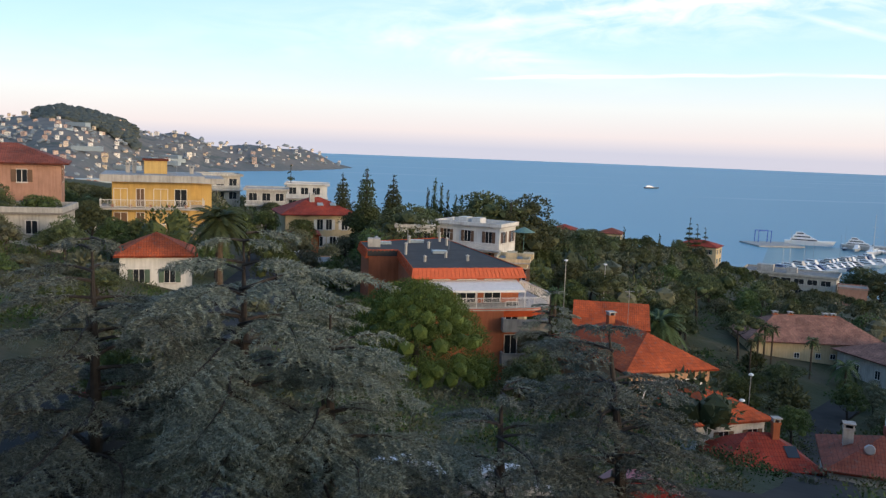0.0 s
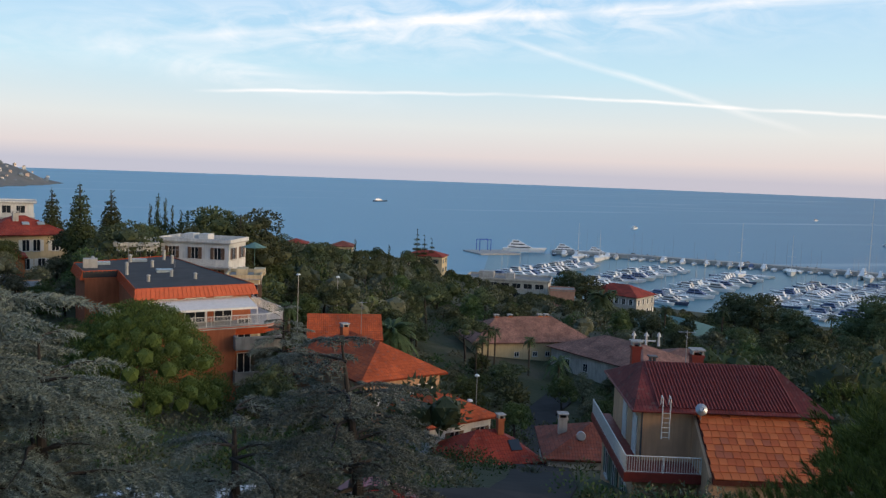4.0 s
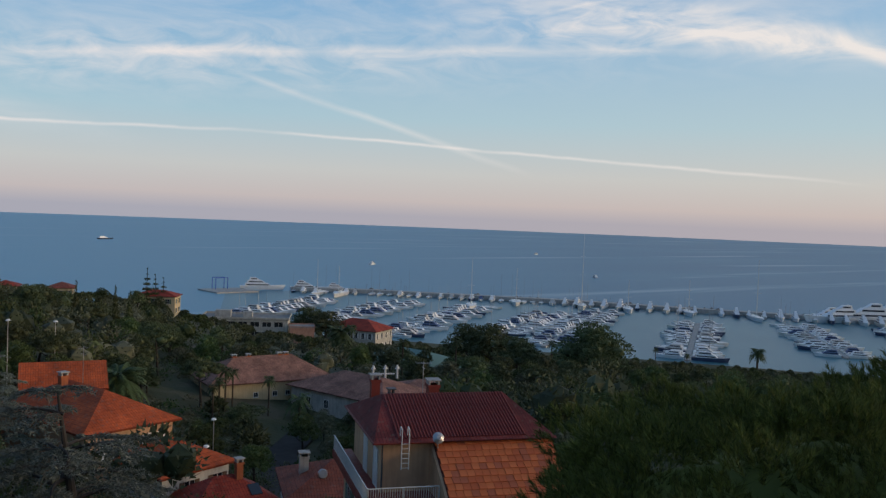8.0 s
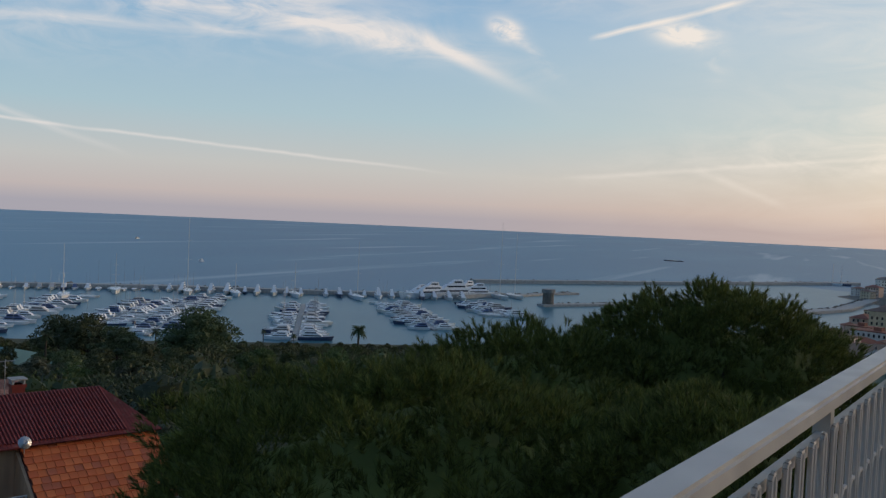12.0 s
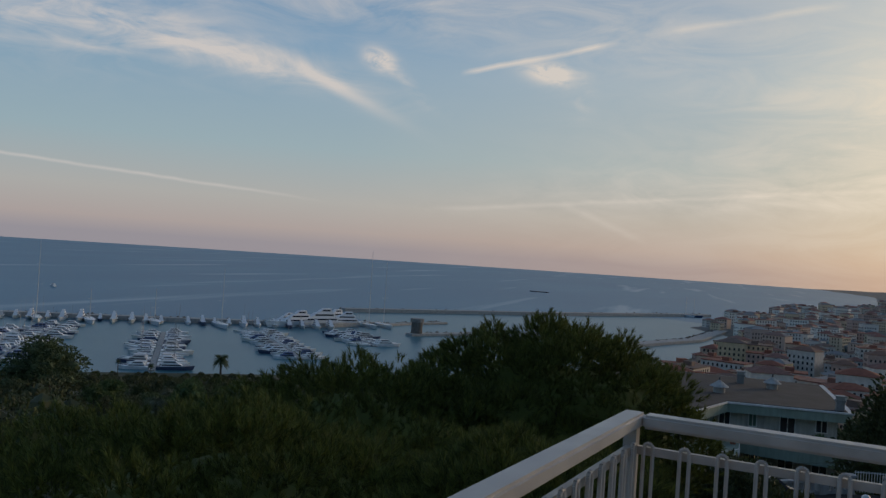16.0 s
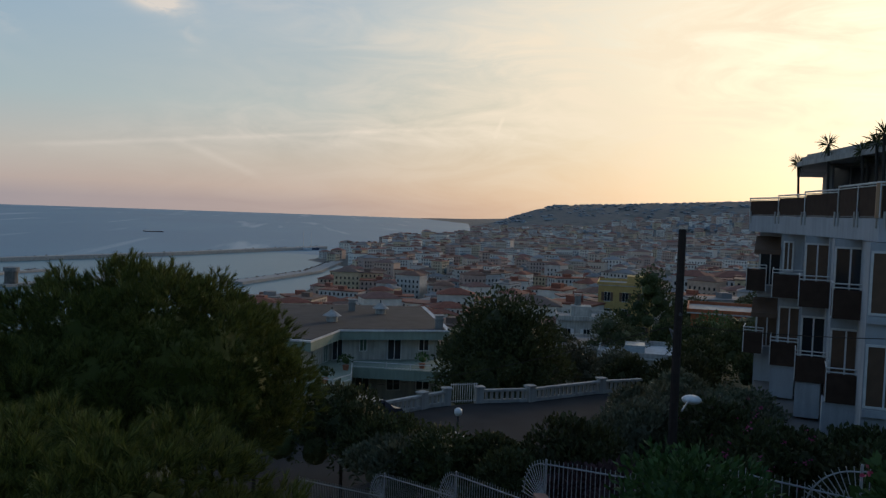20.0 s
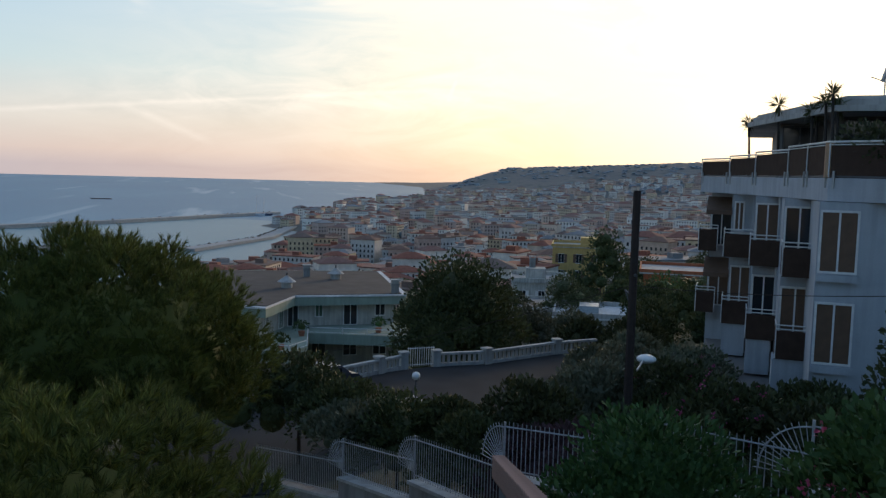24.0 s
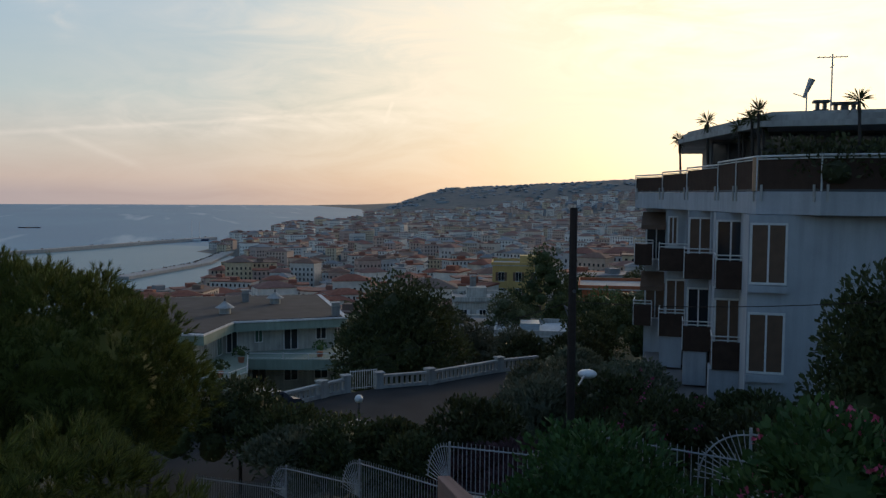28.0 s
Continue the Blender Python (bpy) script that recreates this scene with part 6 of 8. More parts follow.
ring("wall", WALL_B, -7.5, -0.62, "old_white_plaster")
ring("roof_band", ROOF_B, -0.62, 0.1, "green_fascia", "pale green fascia")
ring("roof_rim", toward(ROOF_B, 1.015), 0.1, 0.22, "white_plaster")
ring("roof", toward(ROOF_B, 0.97), 0.22, 0.27, "bitumen", "dark flat roof")
ring("balcony_slab", TERR_B, -3.35, -2.5, "green_fascia", "pale green balcony front")
railing(B, TERR_B[1:8], -2.5, 0.48, "white_metal", 0.9, bars=False)
part("rail_post", rods(*[((x, y, -2.5), (x, y, -1.95), 0.06, None, 6) for x, y in TERR_B[1:8]]), "white_plaster", B)
for pa, pb, jobs in ((WALL_B[0], WALL_B[1], ((3.0, 0.9, 1.9), (6.5, 0.9, 1.9))), (WALL_B[1], WALL_B[2], ((2.0, 0.5, 1.2), (5.3, 0.9, 1.95))), (WALL_B[2], WALL_B[3], ((0.7, 0.8, 1.95), (2.9, 0.55, 1.2), (5.6, 1.1, 1.95), (8.2, 0.8, 1.2)))):
    mm, ln = frame_at(*pa, *pb)
    tr = math.degrees(math.atan2(pb[1] - pa[1], pb[0] - pa[0]))
    for k, (x, ww, hh) in enumerate(jobs):
        p = mm @ Vector((x, -0.02, 0))
        window(B, p.x, p.y, -2.45 + (1.95 - hh), ww, hh, tr, "white_metal", "shutter_green" if k == 1 else "glass_dark", None, False)
        window(B, p.x, p.y, -5.1, 1.1, 1.2, tr, "white_metal", "glass_dark" if k else "shutter_brown", None, False)
for x, y in ((76.4, -14.6), (88, -8)):
    chimney(B, x, y, 0.27, 1.1, 0.6, "grey_concrete")
for x, y in ((80.0, -5.6), (86.0, -10.6)):
    cowl = part("roof_cowl", rods(((x, y, 0.27), (x, y, 0.75), 0.5, 0.5, 10), ((x, y, 0.8), (x, y, 1.35), 0.85, 0.05, 10)), "pale_concrete", B)
    part("cowl_stack", rods(((x, y, 1.35), (x, y, 1.6), 0.08, None, 6)), "iron", cowl)
for x, y in ((66.6, -4.4), (71.8, -6.3), (72.6, -12.6), (68.4, -1.0)):
    t = thing("potted_shrub", pose(x, y, 46.8), "bushy green shrub in a pot on the balcony", "plant", "shrubs on the balcony")
    part("pot", rods(((0, 0, 0), (0, 0, 0.4), 0.2, 0.28, 9)), "terracotta_clay", t)
    part("foliage", crown("foliage", [((0, 0, 0.75), (0.55, 0.55, 0.45))], 160, 0.2, "shrub_leaves"), None, t)

# ---- the turning place with its balustrade ----
tagged(new("road_turning", from_bm("road_turning", prism(bmesh.new(), [(31.0, 1.0), (30.0, -9.0), (37.0, -19.0), (42, -26), (55.0, -27), (50.9, -22.3), (50.3, -19.4), (48.2, -14.5), (47.8, -11.0), (46.7, -8.3), (44.2, -4.8), (41.0, 0.0), (36.0, 3.0)], 43.0, 49.6), "asphalt")), "dark asphalt turning place", "road", kind="structure")
bal = thing("balustrade", pose(0, 0, 49.55), "pale concrete balustrade with a small gate", "balustrade")
bpts = [(41.5, -0.6), (44.27, -4.84), (46.69, -8.3), (47.66, -9.76), (47.95, -11.6), (48.2, -14.5), (50.3, -19.4), (50.9, -22.3)]
slot = from_bm("baluster", boxes((-0.07, 0.07, -0.06, 0.06, 0.22, 0.66)), "pale_concrete")
for i, (a, b) in enumerate(zip(bpts, bpts[1:])):
    mm, ln = frame_at(*a, *b)
    part("pillar", boxes((-0.2, 0.2, -0.2, 0.2, -2.5, 0.86), (-0.26, 0.26, -0.26, 0.26, 0.86, 0.95)), "pale_concrete", bal, at=mm)
    if i == 3:
        part("gate", rods(*[((0.25 + k * 0.13, 0, 0.1), (0.25 + k * 0.13, 0, 1.15), 0.018) for k in range(12)], ((0.2, 0, 1.08), (1.75, 0, 1.08), 0.025), ((0.2, 0, 0.2), (1.75, 0, 0.2), 0.025)), "white_metal", bal, at=mm)
        continue
    part("plinth", boxes((0.2, ln - 0.2, -0.12, 0.12, -2.5, 0.22)), "pale_concrete", bal, at=mm)
    part("coping", boxes((0.2, ln - 0.2, -0.14, 0.14, 0.66, 0.78)), "pale_concrete", bal, at=mm)
    for k in range(int((ln - 0.5) / 0.3)):
        part("baluster", slot, None, bal, at=mm @ pose(0.4 + k * 0.3, 0, 0))


def globe_lamp(x, y, z, h=2.6, s=0.2):
    t = thing("garden_lamp", pose(x, y, z), "white globe lamp on a thin dark post, unlit", "lamp", "globe lamps")
    part("post", rods(((0, 0, -1.5), (0, 0, h), 0.035)), "iron", t)
    bm_ = bmesh.new()
    bmesh.ops.create_uvsphere(bm_, u_segments=14, v_segments=10, radius=s, matrix=Matrix.Translation((0, 0, h + s * 0.8)))
    part("globe", from_bm("globe", bm_, "lamp_white", True), None, t)
    return t


globe_lamp(30.8, -6.8, 50.4, 2.75, 0.14)
globe_lamp(11.2, -4.6, 52.2, 1.6, 0.14)
pole = thing("utility_pole", pose(25.9, -12.0, 52.0), "dark wooden utility pole with a wire", "pole")
part("shaft", rods(((0, 0, -1), (0, 0, 7.6), 0.14, 0.11, 9)), "pole_wood", pole)
part("bracket", rods(((0, 0, 4.6), (0.5, 0, 4.7), 0.03), ((-0.15, 0, 5.2), (0.15, 0, 5.2), 0.05), ((0, 0, 4.2), (0.5, 0, 4.7), 0.02)), "iron", pole)
lampb = part("street_light", rods(((0.3, -0.4, 2.35), (0.9, -0.9, 2.5), 0.03)), "steel", pole)
bm = bmesh.new()
bmesh.ops.create_uvsphere(bm, u_segments=12, v_segments=8, radius=0.23, matrix=Matrix.Translation((1.1, -1.1, 2.5)) @ Matrix.Diagonal((1.3, 1.3, 0.6, 1)))
part("lamp_head", from_bm("lamp_head", bm, "lamp_white", True), None, lampb)


def tube(pts, r, sides=5):
    """One bent rod along a line of points."""
    pts = [Vector(p) for p in pts]
    vs, fs = [], []
    for i, p in enumerate(pts):
        d = (pts[min(i + 1, len(pts) - 1)] - pts[max(i - 1, 0)]).normalized()
        u_ = d.orthogonal().normalized() if i == 0 else (u_ - d * u_.dot(d)).normalized()
        w_ = d.cross(u_)
        vs += [p + (u_ * math.cos(6.2832 * k / sides) + w_ * math.sin(6.2832 * k / sides)) * r for k in range(sides)]
    for i in range(len(pts) - 1):
        fs += [(i * sides + k, i * sides + (k + 1) % sides, (i + 1) * sides + (k + 1) % sides, (i + 1) * sides + k) for k in range(sides)]
    return [v[:] for v in vs], fs


def sag_wire(a, b, sag, r=0.012):
    a, b = Vector(a), Vector(b)
    pts = [a.lerp(b, k / 12) - Vector((0, 0, sag * 4 * (k / 12) * (1 - k / 12))) for k in range(13)]
    return tagged(new("wire", mesh_of("wire", *tube(pts, r, 4), "pole_wood")), "thin dark overhead wire from a wooden pole", "wire")


sag_wire((25.9, -12.0, 56.9), (56.0, -7.0, 48.9), 0.3)
sag_wire((25.9, -12.0, 56.9), (14.0, -14.0, 58.4), 0.2)

# ---- garden fence with fans ----
fence = thing("garden_fence", pose(0, 0, 0), "white iron garden fence with fan-shaped steps", "fence")
# each post: place, top of the panel that starts there, top of the panel that ends there
FP = [(32.4, -1.74, 50.65, 50.2), (27.22, -3.97, 52.34, 51.74), (23.45, -5.23, 53.52, 52.98), (19.75, -6.28, 54.89, 54.0), (16.6, -8.04, 55.8, 55.35), (14.89, -9.75, 56.18, 55.72), (13.49, -11.31, 56.3, 56.05)]
bar_m = from_bm("bar", rods(((0, 0, -1.0), (0, 0, 0.06), 0.011, 0.008, 5)), "fence_grey")
fan_rod = from_bm("fan_rod", rods(((0, 0, 0), (0.88, 0, 0), 0.009, None, 4)), "fence_grey")
for i, (a, b) in enumerate(zip(FP, FP[1:])):
    mm, ln = frame_at(a[0], a[1], b[0], b[1])
    za, zb = a[2], b[3]
    part("top_rail", rods(((0, 0, za - 0.04), (ln, 0, zb - 0.04), 0.018)), "fence_grey", fence, at=mm)
    part("bottom_rail", rods(((0, 0, za - 0.92), (ln, 0, zb - 0.92), 0.016)), "fence_grey", fence, at=mm)
    part("post", rods(((0, 0, za - 1.4), (0, 0, za + 0.06), 0.026)), "fence_grey", fence, at=mm)
    n = int(ln / 0.115)
    for k in range(1, n):
        part("bar", bar_m, None, fence, at=mm @ pose(k * ln / n, 0, za + (zb - za) * k / n))
    if i < len(FP) - 2:
        r = 0.8
        ox, oz = ln, b[2] - 0.86
        arc = [(ox + math.cos(math.pi / 2 * (1 + k / 12)) * r, 0, oz + math.sin(math.pi / 2 * (1 + k / 12)) * r) for k in range(13)]
        fan = part("fan", mesh_of("fan", *tube(arc, 0.014), "fence_grey"), None, fence, "quarter-circle fan of iron rods", at=mm)
        for k in range(13):
            part("fan_rod", fan_rod, None, fan, at=pose(ox, 0, oz, 0, -90 - k * 7.5 + 0.0, 0))
    wl = thing("garden_wall", mm, "whitewashed garden wall with a stone coping", "wall", "stepped garden walls", kind="structure")
    part("wall_body", mesh_of("wall_body", [(0.0, -0.12, za - 4), (ln, -0.12, zb - 4), (ln, 0.12, zb - 4), (0, 0.12, za - 4), (0.0, -0.12, za - 1.12), (ln, -0.12, zb - 1.12), (ln, 0.12, zb - 1.12), (0, 0.12, za - 1.12)], [(0, 3, 2, 1), (4, 5, 6, 7), (0, 1, 5, 4), (1, 2, 6, 5), (2, 3, 7, 6), (3, 0, 4, 7)], "grey_concrete"), None, wl)
    part("coping", mesh_of("coping", [(0.0, -0.2, za - 1.115), (ln, -0.2, zb - 1.115), (ln, 0.2, zb - 1.115), (0, 0.2, za - 1.115), (0.0, -0.2, za - 1.03), (ln, -0.2, zb - 1.03), (ln, 0.2, zb - 1.03), (0, 0.2, za - 1.03)], [(0, 3, 2, 1), (4, 5, 6, 7), (0, 1, 5, 4), (1, 2, 6, 5), (2, 3, 7, 6), (3, 0, 4, 7)], "pale_concrete"), None, wl)
st = thing("stair_parapet", frame_at(19.56, -6.1, 13.7, -4.79)[0], "brown brick stair parapet running down the garden", "wall", kind="structure")
for k in range(26):
    for j in range(5):
        part("brick", boxes((0, 0.22, -0.12, 0.12, 0, 0.075)) if k + j == 0 else st.children[0].data, "pink_brick", st, at=pose(k * 0.23, 0, 54.25 + k * 0.055 - j * 0.085))

# ---- shrubs, hedges and trees round the garden ----


def bush(x, y, z, r, h, mat, label, leaves=1200, size=0.16, name="shrub", flowers=0, fmat="flower_pink", n=9, group=""):
    z = max(z, gz(x, y) - 0.3)
    t = thing(name, pose(x, y, z), label, "shrub", group)
    blobs = []
    for i in range(n):
        a = i * 2.4 + x
        k = math.sqrt((i + 0.3) / n)
        b = r * RNG.uniform(0.36, 0.5)
        blobs.append(((math.cos(a) * r * 0.62 * k, math.sin(a) * r * 0.62 * k, h * (0.72 - 0.42 * k * k) * RNG.uniform(0.85, 1.1)), (b, b, min(b, h * 0.4))))
    part("foliage", crown("foliage", blobs, leaves, size, mat, core=0.5, upward=0.5), None, t)
    part("stem", rods(((0, 0, -1.5), (0, 0, h * 0.5), 0.08, 0.05, 5), ((0, 0, 0.1), (r * 0.3, 0, h * 0.5), 0.05, 0.03, 5)), "bark", t)
    if flowers:
        c = np.array([bb[0] for bb in blobs])[RNG.integers(0, n, flowers)]
        rr = np.array([bb[1] for bb in blobs])[RNG.integers(0, n, flowers)]
        u = unit(flowers)
        u[:, 2] = np.abs(u[:, 2])
        pos = np.repeat(c + u * rr * 1.08, 9, 0) + RNG.normal(size=(flowers * 9, 3)) * 0.05
        v, f = blades(pos, unit(flowers * 9) + np.array([0, 0, 0.4]), 0.07, 0.06)
        tagged(part("blossom", mesh_of("blossom", v, f, fmat), None, t), "clusters of pink blossom", kind="stuff")
    return t


bush(14.6, -6.9, 53.1, 2.1, 3.6, "shrub_leaves", "dense green citrus-like shrub before the fence", 9000, 0.13, n=16)
bush(11.7, -8.6, 52.6, 1.8, 5.6, "shrub_leaves", "oleander with pink flower heads before the fence", 9000, 0.15, "oleander", 170, n=20)
bush(9.5, -9.8, 52.0, 1.4, 2.6, "shrub_leaves", "oleander with pink flower heads before the fence", 2600, 0.16, "oleander", 26, n=10)
for x, y, r, h, mat in ((26.4, -7.6, 1.9, 2.4, "dark_leaves"), (28.6, -5.8, 2.0, 2.4, "dark_leaves"), (31.4, -4.6, 2.2, 2.4, "dark_leaves"), (33.4, -3.2, 2.2, 3.2, "dark_leaves"), (33.4, -0.2, 2.4, 3.3, "dark_leaves"), (34.4, 2.0, 2.4, 3.6, "dark_leaves"), (22.3, -9.0, 1.8, 2.9, "bougainvillea"), (24.2, -9.6, 1.8, 2.7, "bougainvillea"), (25.4, -8.6, 1.7, 2.4, "bougainvillea"), (22.0, -11.5, 1.8, 2.6, "dark_leaves"), (19.5, -12.5, 1.9, 2.6, "dark_leaves"), (18.0, -15, 2.2, 2.9, "dark_leaves")):
    bush(x, y, 50.55, r, h, mat, "dark flowering hedge shrub behind the garden fence" if mat == "bougainvillea" else "dense dark green hedge shrub behind the fence", 4600, 0.17, group="hedge shrubs")
for x, y, r, h, fl in ((24.6, -14.4, 2.2, 3.0, 30), (27.6, -14.6, 2.0, 2.8, 22), (29.5, -12.6, 2.0, 2.3, 0), (33.0, -14.4, 2.0, 2.4, 0), (36.5, -17.5, 2.2, 2.2, 0), (31, -17, 2.2, 2.6, 0), (34, -19.0, 2.2, 2.6, 0), (24.0, -17.4, 2.0, 2.4, 0), (21.5, -17.2, 2.2, 2.6, 0), (20.2, -14.8, 1.9, 3.2, 0), (22.6, -15.6, 1.9, 2.8, 0), (25.8, -16.2, 1.9, 2.2, 0), (26.5, -18.4, 1.9, 2.2, 0), (29.2, -14.6, 2.2, 2.4, 0), (27.0, -9.6, 2.0, 2.4, 0), (28.8, -7.4, 1.8, 1.3, 0), (29.6, -4.6, 1.8, 1.2, 0), (31.0, -9.0, 1.6, 1.0, 0)):
    bush(x, y, 51.4 if x < 30 else 50.6, r, h, "olive_leaves" if x > 29 else "dark_leaves", "oleander with faint pink blossom by the pole" if fl else "rounded grey-green garden shrub", 3600, 0.19, flowers=fl, group="garden shrubs")
bush(17.6, -15.4, 51.6, 2.1, 7.9, "dark_leaves", "tall dark evergreen hedge beside the white house", 11000, 0.17, n=26)
bush(15.2, -16.2, 51.6, 2.0, 8.4, "dark_leaves", "tall dark evergreen hedge beside the white house", 9000, 0.17, n=26)
bush(20.0, -18.4, 51.5, 2.0, 3.6, "dark_leaves", "dark evergreen shrub below the white wall", 2200, 0.2, n=10)
bush(58.0, -15.5, 44.6, 5.0, 10.6, "dark_leaves", "large dark evergreen tree beside the pale apartment house", 16000, 0.3, "tree", n=30)
bush(62.0, -22.0, gz(62, -22), 2.4, 5.0, "olive_leaves", "rounded grey-green tree by the balustrade", 1800, 0.28, "tree", n=10)
for x, y, r, h in ((19.4, -0.8, 1.6, 2.9), (20.8, 0.9, 1.7, 2.8), (17.4, -0.4, 1.5, 2.6), (15.6, -1.6, 1.3, 1.9), (17.6, -2.4, 1.2, 2.0), (15.0, 0.2, 1.3, 2.4)):
    bush(x, y, gz(x, y), r, h, "dark_leaves", "dark green shrub in the planting below the pines", 3600, 0.16, group="shrubs below the pines")
for x, y, r, h, mat in ((43.5, -21.0, 2.2, 3.2, "olive_leaves"), (40.5, -17.5, 2.2, 3.0, "olive_leaves"), (48.5, -23.5, 2.6, 3.6, "dark_leaves"), (52.5, -26.5, 2.6, 4.0, "dark_leaves"), (57.0, -24.0, 2.4, 3.8, "dark_leaves"), (60.5, -30.5, 3.0, 5.0, "dark_leaves"), (66.0, -34.5, 3.2, 6.4, "broad_leaves"), (64.0, -26.0, 2.6, 4.2, "olive_leaves"), (72.0, -38.0, 3.0, 6.6, "dark_leaves"), (56.0, -31.5, 2.8, 4.6, "dark_leaves"), (47.0, -27.5, 2.2, 3.0, "dark_leaves"), (70.0, -27.0, 2.6, 3.4, "dark_leaves"), (79.0, -46.0, 3.4, 7.0, "dark_leaves"), (76.0, -30.5, 2.2, 2.6, "olive_leaves")):
    bush(x, y, gz(x, y), r * 0.85, h * 0.68, mat, "dense garden tree beyond the turning place", 2600, 0.26, "tree", n=12, group="trees beyond the turning place")
t = thing("agave", pose(9.6, -1.2, 52.6), "pale spiky agave below the pine", "plant")
v, f = blades(np.zeros((40, 3)), unit(40) + np.array([0, 0, 1.0]), RNG.uniform(0.6, 1.0, 40), 0.12, 0.1)
part("leaves", mesh_of("leaves", v, f, "olive_leaves"), None, t)
v2 = plant("date_palm", 37.5, -19.5, (0.55, 0.55, 0.3), 0.3, 50.3, "low cycad with arching dark fronds", "plant", "cycad")

# ---- villas and pavilions towards the marina ----
t, w = house("villa", (62.4, 122.8), (82.0, 119.6), 10, 24.0, 32.5, "cream_plaster", "long cream villa with a weathered brown tiled roof", ("hip", 3.3, 0.8, "brown_tiles"), [("f", 10.2, -2.3, 0.7, 0.7), ("f", 12.4, -2.3, 0.7, 0.7), ("f", 14.6, -2.3, 0.7, 0.7), ("f", 13.6, -5.2, 1.1, 1.6), ("f", 7.0, -2.3, 0.7, 0.7)])
for x in (5.0, 7.4, 14.0, 12.8):
    chimney(t, x, 5.2, 2.0, 3.5, 0.7, "terracotta_plaster")
part("awning", rods(((13.6, -0.5, -4.0), (13.6, -0.1, -3.3), 1.0, 0.9, 10)), "canvas_white", t)
t, w = house("villa", (74.0, 118.6), (77.5, 99.0), 12, 26.0, 32.2, "old_white_plaster", "white villa wing with a weathered brown tiled roof", ("hip", 2.4, 0.7, "brown_tiles"), [("f", 4, -2.4, 0.9, 1.2), ("f", 8, -2.4, 0.9, 1.2), ("f", 3.0, -5.4, 1.2, 1.9)])
house("house", (84.0, 106.0), (92.0, 100.0), 9, 25.0, 31.6, "old_white_plaster", "white house with a brown tiled roof behind the villa", ("hip", 1.8, 0.6, "brown_tiles"), [("f", 3, -2.3, 0.9, 1.2)])
t, w = house("house", (63.5, 83.0), (71.0, 76.0), 8, 27.0, 34.0, "old_white_plaster", "white house with a brown tiled roof and brick chimneys", ("hip", 1.5, 0.6, "brown_tiles"), [("f", 3, -2.4, 0.9, 1.2)])
for x in (1.6, 3.6, 4.8):
    chimney(t, x, 3.5, 0.8, 3.0, 0.7, "terracotta_plaster")
b = thing("roof_balustrade", pose(86, 113, 33.0), "white roof balustrade with stone finials", "balustrade")
for k in range(3):
    part("finial", rods(((k * 1.8, -k * 0.9, 0), (k * 1.8, -k * 0.9, 1.6), 0.22, 0.16, 8), ((k * 1.8, -k * 0.9, 1.6), (k * 1.8, -k * 0.9, 2.3), 0.4, 0.05, 8)), "white_plaster", b)
part("rail", boxes((0, 3.6, -0.1, 0.1, 0.7, 0.9)), "white_plaster", b, at=pose(0, 0, 0, 0, 0, -26))
t, w = house("villa", (181.3, 268.7), (190.5, 250.0), 14, 6.0, 17.3, "old_white_plaster", "pale pink villa with a red tiled hip roof", ("hip", 3.4, 0.9, "red_tiles"), grid_windows("f", 20, 7, 2, 0.9, 3.6, 1.1, 2.0) + grid_windows("r", 14, 4, 2, 0.9, 3.6, 1.1, 2.0), shutter="white_metal")
t, w = house("pavilion", (130, 178), (133, 152.5), 16, 18.0, 23.4, "old_white_plaster", "low pavilion with a green copper hip roof", ("hip", 3.0, 1.0, "green_copper"), grid_windows("f", 25, 6, 1, 0.8, 3, 1.6, 2.4))
house("portico", (140, 157.5), (146, 152), 6, 18.0, 24.2, "cream_plaster", "cream portico with tall arched openings", ("flat", 0.3, 0.4, "pale_concrete"), grid_windows("f", 8, 3, 1, 0.8, 3, 1.3, 3.6))
t, w = house("office_block", (128.0, 262), (151.0, 246.0), 14, 12.0, 24.0, "old_white_plaster", "low modern block with long ribbon windows", ("flat", 0.6, 0.5, "grey_concrete"), grid_windows("f", 27, 7, 3, 0.7, 3.3, 2.8, 1.6))
part("roof_box", boxes((4, 9, 4, 8, 0.2, 2.4), (13, 16, 5, 8, 0.2, 2.0)), "pale_concrete", t)
house("house", (150, 243), (157, 239), 8, 8.0, 22.0, "pink_brick", "plain brown brick tower block end", ("flat", 0.3, 0.2, "grey_concrete"))
